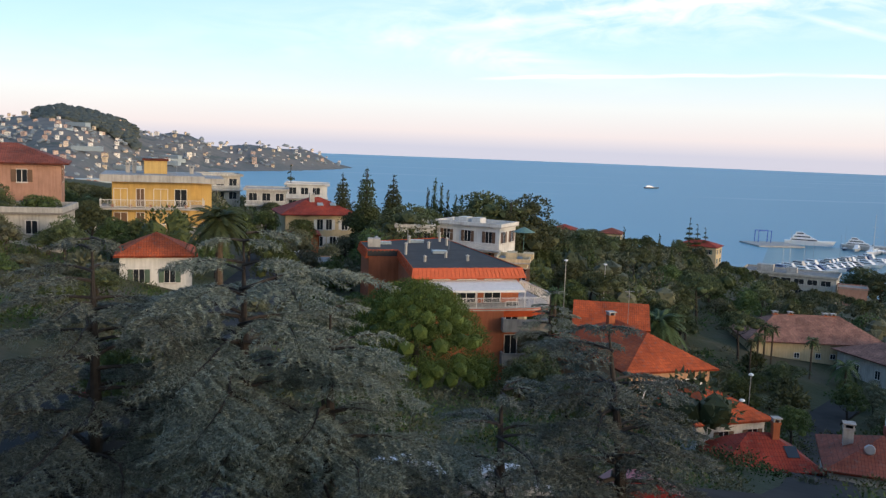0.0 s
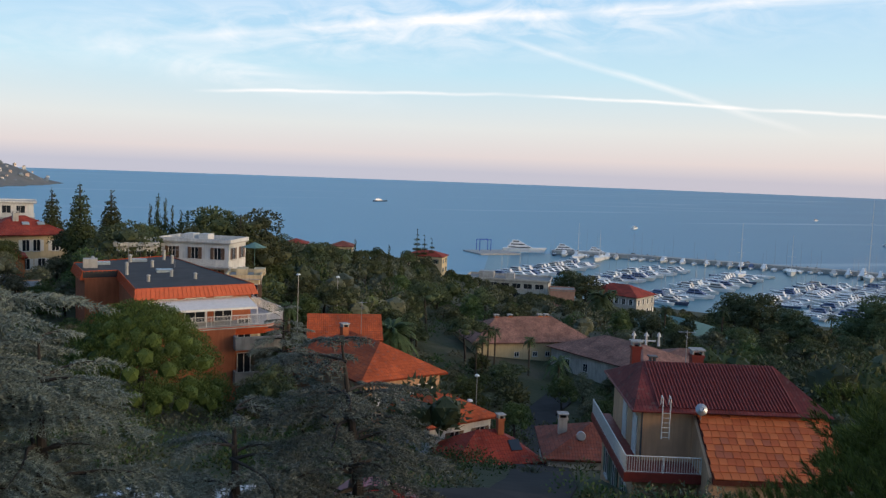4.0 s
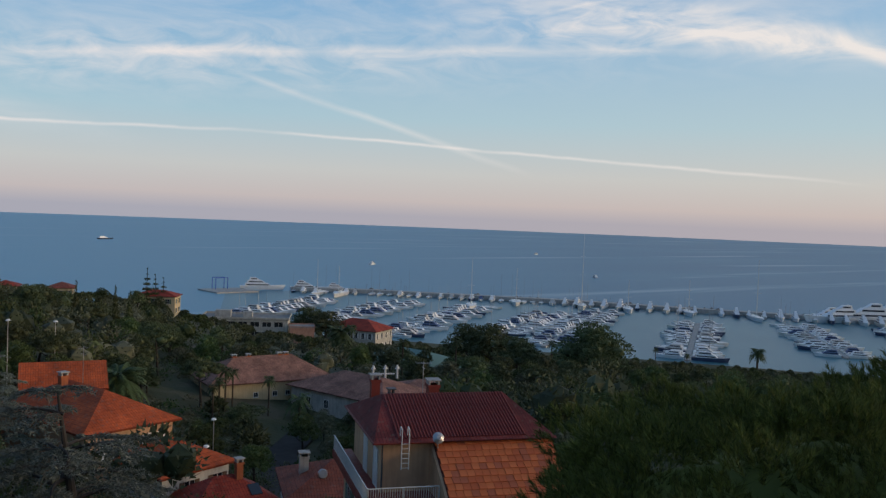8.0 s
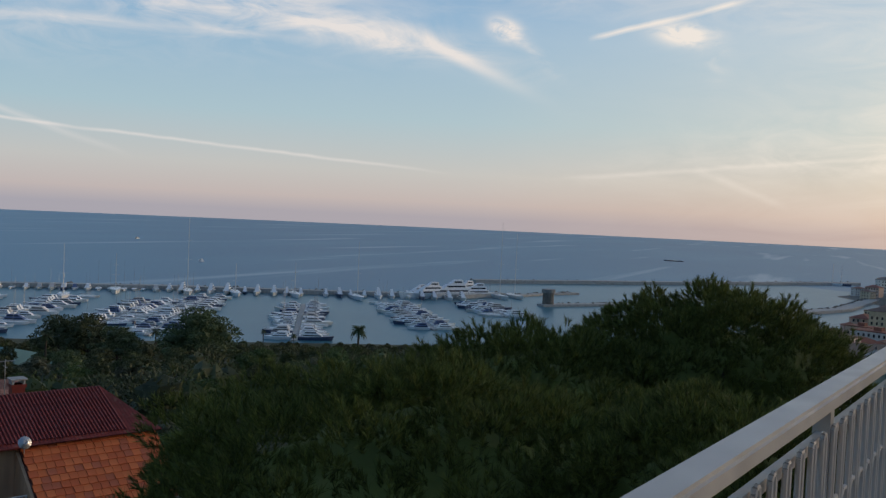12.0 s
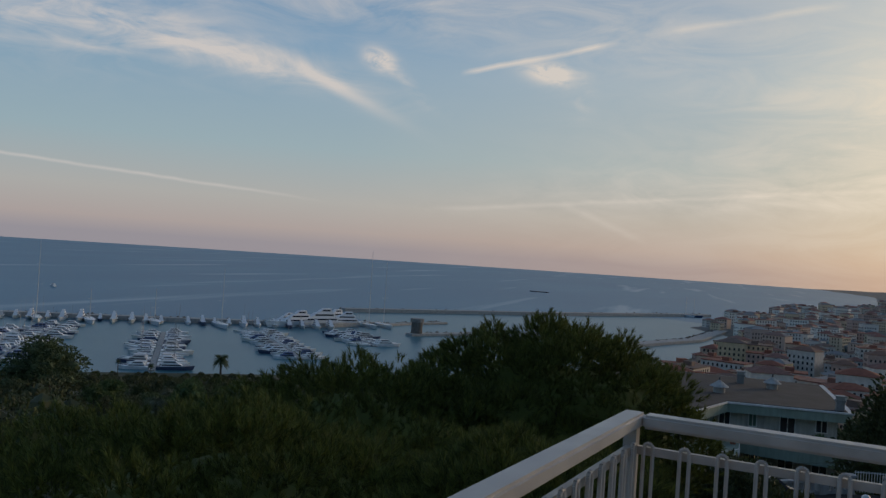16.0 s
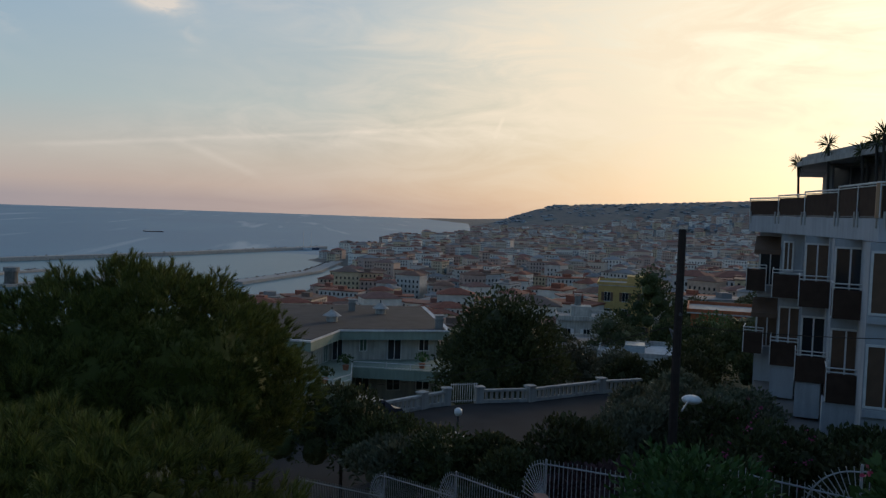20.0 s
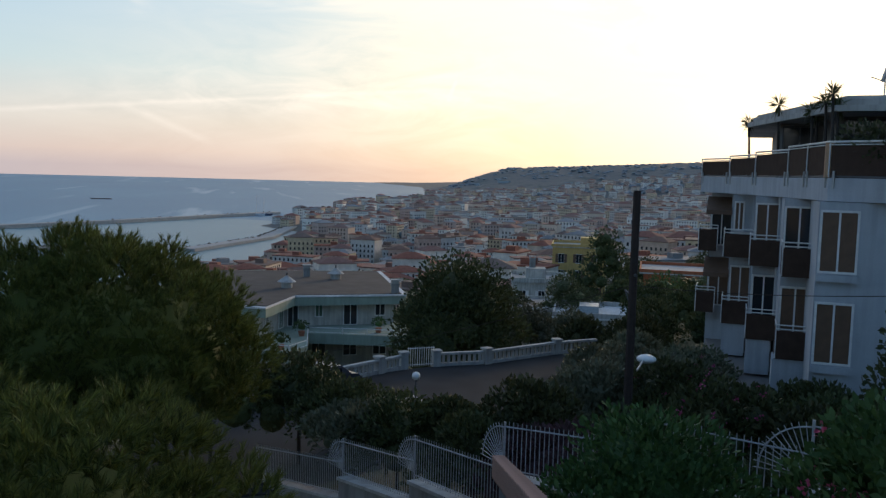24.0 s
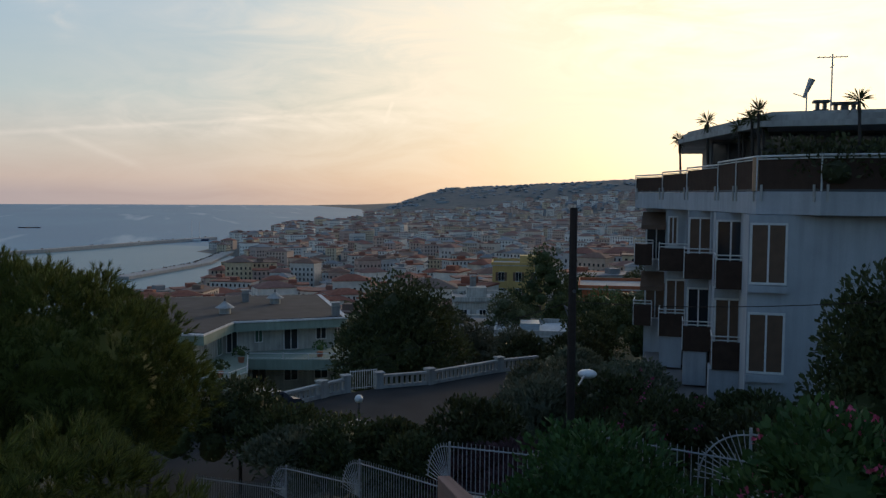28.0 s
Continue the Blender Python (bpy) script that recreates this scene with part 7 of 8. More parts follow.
for a, b_, z0, z1, wl_, rf in (((80, 322), (88, 319), 26, 34.6, "white_plaster", "red_tiles"), ((92, 300), (99, 297), 26, 35.6, "cream_plaster", "dull_red_tiles"), ((104, 286), (113, 283), 22, 31.6, "cream_plaster", "pale_concrete"), ((113, 281), (124, 273), 24, 34.2, "cream_plaster", "red_tiles"), ((105, 268), (110, 265), 20, 28.0, "terracotta_plaster", "red_tiles"), ((60, 316), (66, 315), 30, 38.5, "peach_plaster", "red_tiles"), ((150, 310), (158, 306), 10, 20.0, "white_plaster", "red_tiles"), ((128, 300), (138, 296), 14, 22.5, "old_white_plaster", "dull_red_tiles"), ((205, 200), (214, 190), 10, 16.0, "grey_concrete", "brown_tiles"), ((92, 330), (97, 328), 24, 31.5, "peach_plaster", "red_tiles")):
    ln = math.hypot(b_[0] - a[0], b_[1] - a[1])
    house("villa", a, b_, 9, z0, z1 - 4.2, wl_, "villa with shuttered windows among dark trees", ("flat", 0.4, 0.3, rf) if rf == "pale_concrete" else ("hip", 1.8, 0.6, rf), grid_windows("f", ln, 3, 2, 0.8, 3.0, 1.0, 1.5) + grid_windows("r", 9, 2, 2, 0.8, 3.0, 1.0, 1.5), shutter="shutter_green", group="villas by the shore")
g = thing("greenhouse", frame_at(46.1, 153.3, 56.6, 150.1, 33.0)[0], "long glass greenhouse with a low ridge", "greenhouse")
part("glazing", roof_shell("glazing", 11, 8, 1.2, 0.1, "gable", "greenhouse_glass"), None, g)
part("wall", boxes((0, 11, 0, 8, -3, 0)), "greenhouse_glass", g)
for k in range(12):
    part("glazing_bar", rods(((k, -0.1, 0.03), (k, 4, 1.26), 0.04)), "white_metal", g)

# ---- streets, lamps and cars ----


def strip(name, pts, w, mat, label, lift=0.06):
    vs, fs = [], []
    dense = []
    for (ax, ay), (bx, by) in zip(pts, pts[1:]):
        n = max(2, int(math.hypot(bx - ax, by - ay) / 3))
        dense += [(ax + (bx - ax) * k / n, ay + (by - ay) * k / n) for k in range(n)]
    dense.append(pts[-1])
    for i, (x, y) in enumerate(dense):
        a, b_ = dense[max(i - 1, 0)], dense[min(i + 1, len(dense) - 1)]
        q = math.hypot(b_[0] - a[0], b_[1] - a[1])
        nx, ny = -(b_[1] - a[1]) / q, (b_[0] - a[0]) / q
        z = max(gz(x + nx * k * w / 2, y + ny * k * w / 2) for k in (-1, 0, 1)) + lift
        vs += [(x + nx * w / 2, y + ny * w / 2, z), (x - nx * w / 2, y - ny * w / 2, z), (x + nx * w / 2, y + ny * w / 2, z - 0.8), (x - nx * w / 2, y - ny * w / 2, z - 0.8)]
    for i in range(len(dense) - 1):
        o = i * 4
        fs += [(o, o + 1, o + 5, o + 4), (o, o + 4, o + 6, o + 2), (o + 1, o + 3, o + 7, o + 5)]
    return tagged(new(name, mesh_of(name, vs, fs, mat)), label, "road", kind="structure")


strip("road_street", [(-24, 14), (-13, 30), (-9.5, 60), (-8.0, 100), (-9.5, 150), (-14, 220)], 7.0, "asphalt", "grey asphalt street climbing between gardens")
strip("road_lower", [(-13, 30), (0, 36), (12, 33), (20, 34), (26, 42), (42, 68), (56, 92), (68, 104)], 4.2, "asphalt", "asphalt lane below the cedars", 0.1)


def car(x, y, turn, label, z=None):
    t = thing("car", pose(x, y, (gz(x, y) + 0.16) if z is None else z, 0, 0, turn), label, "car", "parked cars")
    bm = bmesh.new()
    prof = [(-2.05, 0.35), (-2.1, 0.75), (-1.9, 0.95), (-1.5, 1.0), (-1.0, 1.42), (0.5, 1.45), (1.15, 1.0), (1.9, 0.85), (2.1, 0.6), (2.05, 0.35)]
    a = [bm.verts.new((px, -0.82 if pz < 1.1 else -0.66, pz)) for px, pz in prof]
    c = [bm.verts.new((px, 0.82 if pz < 1.1 else 0.66, pz)) for px, pz in prof]
    n = len(prof)
    bm.faces.new(a[::-1])
    bm.faces.new(c)
    for i in range(n):
        bm.faces.new((a[i], a[(i + 1) % n], c[(i + 1) % n], c[i]))
    part("body", bm, "car_paint", t)
    part("window_glass", boxes((-0.95, 0.55, -0.765, -0.745, 1.02, 1.33), (-0.95, 0.55, 0.745, 0.765, 1.02, 1.33)), "glass_dark", t)
    part("windscreen", mesh_of("windscreen", [(0.62, -0.6, 1.41), (1.1, -0.7, 1.06), (1.1, 0.7, 1.06), (0.62, 0.6, 1.41)], [(0, 1, 2, 3)], "glass_dark"), None, t)
    for wx in (-1.3, 1.3):
        for wy in (-0.78, 0.78):
            wh = part("wheel", rods(((wx, wy - 0.1, 0.32), (wx, wy + 0.1, 0.32), 0.32, None, 14)), "tyre", t)
            part("rim", rods(((wx, wy - 0.11, 0.32), (wx, wy + 0.11, 0.32), 0.19, None, 10)), "steel", wh)
    return t


for x, y, a in ((-6.5, 122, 92), (-6.4, 112, 92), (-6.2, 128, 92), (-6.6, 134, 92), (3.0, 37.5, 12), (7.5, 36.0, -10), (-11, 42, 80), (-10.6, 48, 82), (13.0, 34.8, -5)):
    car(x, y, a, "parked car at the kerb of the street")
car(42.4, -4.6, 122, "white car parked by the balustrade", 49.62)
car(36.0, -7.2, 110, "pale car parked behind the hedge", 49.62)


def street_lamp(x, y, h, z=None):
    t = thing("street_lamp", pose(x, y, gz(x, y) if z is None else z), "slim grey street lamp with a pale flat head, unlit", "street lamp", "street lamps")
    part("post", rods(((0, 0, -0.5), (0, 0, h), 0.07, 0.045, 7)), "steel", t)
    part("lamp_head", rods(((0, 0, h), (0, 0, h + 0.16), 0.3, 0.2, 12), ((0, 0, h - 0.02), (0, 0, h), 0.12, 0.3, 12)), "lamp_white", t)


for x, y, top in ((52.5, 91, 33.3), (36.9, 73.4, 37.9), (43, 84, 37.5), (38, 120, 44.0), (30, 112, 45.5)):
    street_lamp(x, y, top - gz(x, y))

# ---- trees of the gardens and the wood above the shore ----
rt = random.Random(11)
plant("date_palm", -10.5, 76.5, (1.0, 1.0, 1.05), 0.2, 47.6, "tall date palm with a full arching crown", "palm", "palm")
plant("queen_palm", 69.9, 109.7, 1.1, 0, 27.0, "slender palm with drooping fronds before the villa", "palm", "palm")
for x, y in ((58, 112), (60.5, 115), (63, 117.5), (56, 110), (66, 112)):
    plant("fan_palm", x, y, rt.uniform(0.7, 0.95), rt.random() * 6, None, "fan palm with a shaggy trunk by the villa", "palm", "palm", "palms by the villa")
for x, y, k in ((40, 103, 1.3), (26.5, 103, 1.1), (112, 160, 1.3), (118, 164, 1.2), (348, 186, 1.4), (300, 190, 1.0), (120, 130, 1.2), (150, 140, 1.1), (162, 150, 1.2), (140, 128, 1.1), (176, 140, 1.1), (190, 165, 1.2), (110, 135, 1.1), (315, 215, 1.0)):
    plant("date_palm" if k > 1.25 else "fan_palm", x, y, k, rt.random() * 6, None, "palm standing among the garden trees", "palm", "palm", "palms in the park")
# the bright round pine before the terracotta house
t = thing("stone_pine", Matrix.LocRotScale((5.9, 66.5, 37.0), None, (1.22, 1.22, 1.28)), "bright green round-headed pine before the terracotta house", "tree")
bl = [((math.cos(i * 2.4) * 4.2 * math.sqrt((i + 0.3) / 60), math.sin(i * 2.4) * 4.2 * math.sqrt((i + 0.3) / 60), 8.9 - 3.6 * ((i + 0.3) / 60) ** 1.3 * (1 + 0.12 * math.sin(i))), (1.05, 1.05, 0.95)) for i in range(60)]
bl += [((math.cos(i * 2.4) * 4.6, math.sin(i * 2.4) * 4.6, 3.6 + (i % 4) * 0.55), (0.95, 0.95, 0.85)) for i in range(36)]
part("crown", crown("crown", bl, 62000, 0.15, "bright_pine_needles", core=0.55, upward=0.7, aspect=0.3), None, t)
part("trunk", trunk_mesh("trunk", 7.5, 0.3, 0.2, BOUGHS), None, t)
CONIFERS = [("conifer", 3.8, 134.9, 56.6), ("conifer", 0.1, 150, 55.1), ("conifer", 9.7, 164.7, 54.6), ("araucaria", -11.9, 204.6, 54.9), ("cypress", 18.1, 169, 52.9), ("cypress", 17, 171.2, 51), ("cypress", 19.2, 166.9, 52.2), ("cypress", 21, 170.7, 50.6), ("cypress", 23, 174.5, 49.7), ("dark", 9.4, 124.7, 51.3), ("dark", 27.4, 157.6, 52.1), ("dark", 34.1, 161.4, 51), ("conifer", 27.2, 137.3, 52.3), ("cypress", 63.9, 189.5, 42.7), ("cypress", 67.8, 177.5, 42.6), ("cypress", 68.5, 171.9, 42), ("araucaria", 115.9, 276.7, 39.8), ("araucaria", 119.1, 277.5, 37.7), ("araucaria", 122.3, 278.3, 36.5), ("dark", 143.5, 112, 39.2), ("dark", 138.15, 144.75, 35.5), ("dark", 138.35, 137.55, 36.29), ("dark", 135.05, 126.57, 35.02), ("dark", 140.33, 112.88, 38.46), ("dark", 179.57, 276.96, 24.38), ("dark", 179.35, 265.12, 23.71)]
TALL = {"dark": 6.8, "conifer": 13.2, "araucaria": 13.2, "cypress": 9.8, "pine": 8.8}
for kind, x, y, top in CONIFERS:
    high = (top - gz(x, y)) / TALL[kind]
    wide = high * (1.25 if kind == "dark" else 0.62 if kind == "araucaria" else 0.85 if kind != "cypress" else 0.75)
    plant((kind, rt.randrange(2)), x, y, (wide, wide, high), rt.random() * 6, None, {"conifer": "dark spire-shaped conifer", "araucaria": "tall layered araucaria", "cypress": "slim dark cypress", "dark": "broad round-headed pine"}[kind] + " among the houses", "tree", "pine_tree" if kind == "dark" else kind, "garden conifers")
KEEP = [(-23, 112, 11), (-35, 100, 9), (-31, 87, 6), (-16, 81, 6), (-3, 149, 9), (-5.5, 137, 5), (-4, 120, 5), (9.5, 92, 14), (14, 77, 7), (18, 124, 9), (22, 109, 6), (28, 88, 7), (27.5, 73, 10), (31, 64, 7), (33, 58, 6), (41, 54, 8), (37, 40, 11), (68, 125, 12), (80, 108, 13), (88, 104, 7), (69, 83, 8), (188, 262, 14), (140, 168, 14), (143, 256, 18), (52, 154, 9), (-10.5, 76, 5), (5.6, 66, 8), (65, 110, 6)]
LANES = [(-9.5, 60), (-8.5, 80), (-8, 100), (-8.5, 120), (-9.5, 140), (-9.5, 150), (26, 42), (34, 55), (42, 68), (49, 80), (56, 92), (62, 98), (-13, 30), (-11, 45), (0, 36), (12, 33), (20, 34)]
made = 0
far_trees = []
for i in range(9500):
    az, d = rt.uniform(-82, 26), math.sqrt(rt.uniform(38 ** 2, 430 ** 2))
    x, y = polar(az, d)
    z = gz(x, y)
    if z < 1.4 or any((x - a) ** 2 + (y - b_) ** 2 < r * r for a, b_, r in KEEP) or any((x - a) ** 2 + (y - b_) ** 2 < 30 for a, b_ in LANES):
        continue
    if d < 60 and -50 < az < 10 or az < -50 and d < 90:
        continue
    if any((x - a) ** 2 + (y - b_) ** 2 < (q ** 2) for a, b_, q in far_trees):
        continue
    gap = 3.9 if d < 150 else 5.6
    far_trees.append((x, y, gap))


def skyline(x, y, d):
    """The height that the tree tops keep to, so that roofs and boats show over them."""
    az = math.degrees(math.atan2(-x, y))
    el = np.interp(az, [-60, -45, -38, -30, -26, -22, -17, -12, 0, 20], [-8.9, -8.7, -8.5, -8.0, -7.0, -6.1, -5.2, -4.5, -3.7, -3.2])
    if d < 128 and -43 < az < -19:
        el = -13.2
    elif d < 100 and -19 <= az < -3:
        el = -12.6
    elif d < 90 and az >= -3:
        el = -8.0
    return 60 + d * math.tan(radians(el - rt.random() ** 2 * 1.6))


trunks_far, woods = [], {"broad_leaves": [], "wood_leaves": [], "olive_leaves": []}
for x, y, gap in far_trees:
    d = math.hypot(x, y)
    z = gz(x, y)
    near = d < 190 and made < 400
    if near:
        kind = rt.choice(["broad", "dark", "dark", "olive", "olive", "broad", "pine"])
        top = skyline(x, y, d)
        s = rt.uniform(0.6, 1.05) * (0.8 if d < 110 else 1.0)
        s = min(s, (top - z) / (8.6 if kind == "pine" else 6.9))
        s = max(s, 0.36)
        if kind == "pine" and d < 120:
            kind = "olive"
        plant((kind, rt.randrange(3)), x, y, (max(s, 0.62), max(s, 0.62), s * rt.uniform(0.9, 1.1)), rt.random() * 6, None, {"broad": "leafy green garden tree", "dark": "dark evergreen oak in the gardens", "olive": "grey-green olive tree in the gardens", "pine": "umbrella-shaped pine among the gardens"}[kind], "tree", {"broad": "garden_tree", "dark": "oak_tree", "olive": "olive_tree", "pine": "pine_tree"}[kind], "trees of the gardens")
        made += 1
    else:
        size = min(rt.uniform(3.0, 5.0), (skyline(x, y, d) - z) / 1.9)
        size = max(size, 1.5)
        woods[rt.choice(["broad_leaves", "wood_leaves", "wood_leaves", "olive_leaves"])].append((x, y, z, size))
for mat, items in woods.items():
    pieces = []
    for x, y, z, r in items:
        for q in range(3):
            a = rt.random() * 6.28
            c = (x + math.cos(a) * r * 0.45, y + math.sin(a) * r * 0.45, z + r * rt.uniform(0.75, 1.35))
            pieces.append(lump(c, (r * 0.46, r * 0.46, r * 0.45), q + int(x), 1, 0.5))
    quads = []
    for x, y, z, r in items:
        n = 330
        u = unit(n)
        u[:, 2] = np.abs(u[:, 2]) * 1.2 - 0.15
        quads.append(blades(np.array([x, y, z + r * 0.95]) + u * np.array([r, r, r * 0.95]) * RNG.uniform(0.7, 1.05, (n, 1)), u + unit(n) * 0.8, RNG.uniform(0.35, 0.7, n), 0.34, tri=True))
    if pieces:
        v, f = joined(pieces + quads)
        tagged(new("wood", mesh_of("wood", v, f, mat)), "dense wood of evergreen trees above the shore", "wood", kind="stuff")
for x, y, s in ((26, 172, 1.7), (31, 186, 1.9), (36, 196, 1.9), (41, 184, 1.8), (33, 205, 2.0), (48, 196, 1.7), (54, 190, 1.5), (60, 200, 1.5), (22, 160, 1.3), (70, 232, 1.5), (78, 240, 1.4), (90, 246, 1.4), (66, 250, 1.6), (118, 262, 1.3), (278, 213, 1.6), (288, 205, 1.4), (252, 250, 1.3), (265, 240, 1.2), (240, 262, 1.2), (47, 205, 1.25), (56, 210, 1.2), (40, 215, 1.1), (64, 214, 1.1), (35, 190, 0.9), (14, 145, 0.9), (20, 150, 0.8), (128, 330, 0.8), (112, 318, 0.8)):
    high = (skyline(x, y, math.hypot(x, y)) + 0.6 - gz(x, y)) / 6.8
    if high > 0.45:
        plant(("dark", rt.randrange(3)), x, y, (max(high, s * 0.8), max(high, s * 0.8), high), rt.random() * 6, None, "large round-headed pine above the shore", "tree", "pine_tree", "large pines")

rk = random.Random(4)
for x, y, s in ((-34, 88, 0.8), (-30, 90.5, 0.75), (-26, 94, 0.7), (-39, 86, 0.9), (-28, 76, 0.6), (-32.5, 77, 0.7), (-24.5, 80, 0.6), (-22, 86, 0.6), (-20, 95, 0.6), (-38, 70, 0.9), (-30, 66, 0.8), (-44, 76, 1.0), (-25, 62, 0.6), (-36, 60, 0.8), (3.5, 83, 0.6), (1.5, 86, 0.55), (-1.0, 104, 0.6), (2.5, 112, 0.6), (24, 96, 0.7), (27, 99, 0.8), (21.5, 95, 0.7), (45, 96, 0.6), (48, 101, 0.6), (57, 104, 0.6), (60, 93, 0.7), (66, 97, 0.8), (63, 90, 0.6), (70, 95, 0.7), (96, 262, 0.9), (104, 255, 0.9), (112, 258, 0.9), (88, 285, 0.9), (76, 300, 0.9), (70, 290, 0.9)):
    plant((rk.choice(("dark", "broad", "olive")), rk.randrange(3)), x, y, s, rk.random() * 6, None, "leafy garden tree between the houses", "tree", "tree", "trees of the gardens")
for i in range(26):
    x, y = rk.uniform(-9, 0.5), rk.uniform(15, 22)
    if math.hypot(x, y) > 15:
        bush(x, y, gz(x, y), rk.uniform(0.8, 1.5), rk.uniform(0.9, 1.7), rk.choice(("shrub_leaves", "dark_leaves", "olive_leaves")), "low garden shrub on the bank below the terrace", 500, 0.14, n=6, group="shrubs on the bank")
under = {"shrub_leaves": [], "dark_leaves": [], "olive_leaves": []}
for i in range(3600):
    az, d = rk.uniform(-80, 30), rk.uniform(34, 200)
    x, y = polar(az, d)
    if any((x - a) ** 2 + (y - b_) ** 2 < (r * 0.85) ** 2 for a, b_, r in KEEP) or any((x - a) ** 2 + (y - b_) ** 2 < 24 for a, b_ in LANES):
        continue
    if abs(x + 9) < 5 and y > 25 or az < -48 and d < 60:
        continue
    r = rk.uniform(0.8, 2.1)
    n = 60 if d > 90 else 150
    u = unit(n)
    u[:, 2] = np.abs(u[:, 2])
    under[rk.choice(list(under))].append(blades(np.array([x, y, gz(x, y) - 0.1]) + u * np.array([r, r, r * 0.8]) * RNG.uniform(0.5, 1.0, (n, 1)), u + unit(n) * 0.8, RNG.uniform(0.2, 0.5, n) * (0.6 if d < 90 else 1), 0.26 if d > 90 else 0.13, tri=True))
for mat, pcs in under.items():
    v, f = joined(pcs)
    tagged(new("undergrowth", mesh_of("undergrowth", v, f, mat)), "low shrubs and undergrowth of the gardens", "shrubs", kind="stuff")

# ---- the town along the bay ----
TOWN = []
for k in range(9):
    w_, d_, h_ = ((14, 11, 9.5), (10, 10, 8), (20, 12, 13), (16, 12, 15), (12, 12, 11), (24, 12, 10), (11, 9, 7), (18, 14, 13), (15, 10, 12))[k]
    wall = from_bm("wall", boxes((-w_ / 2, w_ / 2, -d_ / 2, d_ / 2, -4, h_)), "town_wall")
    if k % 3 == 2:
        roof = from_bm("roof", boxes((-w_ / 2 - 0.3, w_ / 2 + 0.3, -d_ / 2 - 0.3, d_ / 2 + 0.3, h_, h_ + 0.5), (-2, 2, -2, 2, h_ + 0.5, h_ + 2.4)), "town_roof")
    else:
        roof = roof_shell("roof", w_, d_, 2.4, 0.5, "hip", "town_roof", -w_ / 2, -d_ / 2, h_ + 0.15)
    spots_ = [(x, z) for z in np.arange(1.2, h_ - 1.6, 3.1) for x in np.arange(-w_ / 2 + 1.6, w_ / 2 - 0.8, 2.6)]
    pane = from_bm("window", boxes((-0.5, 0.5, -0.06, 0.02, 0, 1.6)), "glass_dark")
    allw = from_bm("facade_glazing", boxes(*[(x - 0.5, x + 0.5, -d_ / 2 - 0.06, -d_ / 2 + 0.02, z, z + 1.6) for x, z in spots_], *[(-w_ / 2 - 0.06, -w_ / 2 + 0.02, y - 0.5, y + 0.5, z, z + 1.6) for _, z in spots_[:: max(1, len(spots_) // 6)] for y in (-2.5, 0.5, 3.0)]), "glass_dark")
    TOWN.append((wall, roof, pane, allw, spots_, d_, w_))


def town_house(k, x, y, turn, s, label, group, z=None):
    wall, roof, pane, allw, spots_, d_, w_ = TOWN[k]
    d = math.hypot(x, y)
    t = thing("town_house", Matrix.LocRotScale((x, y, gz(x, y) if z is None else z), Euler((0, 0, turn)), (s, s, s)), label, "house", group)
    part("wall", wall, None, t)
    part("roof", roof, None, t)
    if d < 330:
        for wx, wz in spots_:
            part("window", pane, None, t, at=pose(wx, -d_ / 2, wz))
    else:
        tagged(part("facade_glazing", allw, None, t), kind="stuff")
    return t


def far_town(name, jobs, label):
    """Houses too far to pick apart: walls, roofs and windows of many, each joined."""
    for which, mat in ((0, "far_wall"), (1, "far_roof"), (3, "glass_dark")):
        pieces_ = []
        for d, k, x, y, turn, s in jobs:
            me_ = TOWN[k][which]
            v_ = np.empty(len(me_.vertices) * 3)
            me_.vertices.foreach_get("co", v_)
            ca_, sa_ = math.cos(turn) * s, math.sin(turn) * s
            v_ = v_.reshape(-1, 3)
            v_ = np.stack([v_[:, 0] * ca_ - v_[:, 1] * sa_ + x, v_[:, 0] * sa_ + v_[:, 1] * ca_ + y, v_[:, 2] * s + gz(x, y)], 1)
            pieces_.append((v_, [tuple(p.vertices) for p in me_.polygons]))
        vs_, fs_, o_ = [], [], 0
        for v_, f_ in pieces_:
            vs_ += v_.tolist()
            fs_ += [tuple(i + o_ for i in q) for q in f_]
            o_ += len(v_)
        tagged(new(name, mesh_of(name, vs_, fs_, mat)), label, "houses", kind="stuff")


def island_paint(name, colours):
    m_, N_, p_ = base(name, 0.9)
    g_ = N_.add("ShaderNodeNewGeometry")
    N_.link(N_.ramp(g_.outputs["Random Per Island"], [(i / len(colours), c) for i, c in enumerate(colours)], "CONSTANT"), p_.inputs["Base Color"])


island_paint("far_wall", [(0.66, 0.54, 0.43), (0.62, 0.59, 0.54), (0.58, 0.43, 0.34), (0.74, 0.69, 0.61), (0.62, 0.50, 0.35), (0.80, 0.76, 0.69), (0.50, 0.37, 0.31)])
island_paint("far_roof", [(0.27, 0.13, 0.10), (0.24, 0.14, 0.11), (0.25, 0.15, 0.12), (0.30, 0.29, 0.28), (0.27, 0.12, 0.09), (0.22, 0.21, 0.20)])
rh = random.Random(21)
placed, town_jobs, hill_jobs = [], [], []
for i in range(14000):
    az = rh.uniform(-131, -88)
    d = 105 + 2300 * rh.random() ** 1.25
    x, y = polar(az, d)
    z = gz(x, y)
    if z < 0.7 or d < 260 and az > -99 or d < 150 or d < 215 and az < -110:
        continue
    gap = 13 + d * 0.009
    if any((x - a) ** 2 + (y - b_) ** 2 < gap * gap for a, b_ in placed):
        continue
    placed.append((x, y))
    town_jobs.append((d, rh.randrange(9), x, y, math.atan2(x, -y) + math.pi + rh.choice((0, 0.5, -0.4, 0.25, 1.2)), rh.uniform(0.75, 1.05) if d > 330 else rh.uniform(0.55, 0.72)))
    if len(placed) > 1400:
        break
town_jobs.sort()
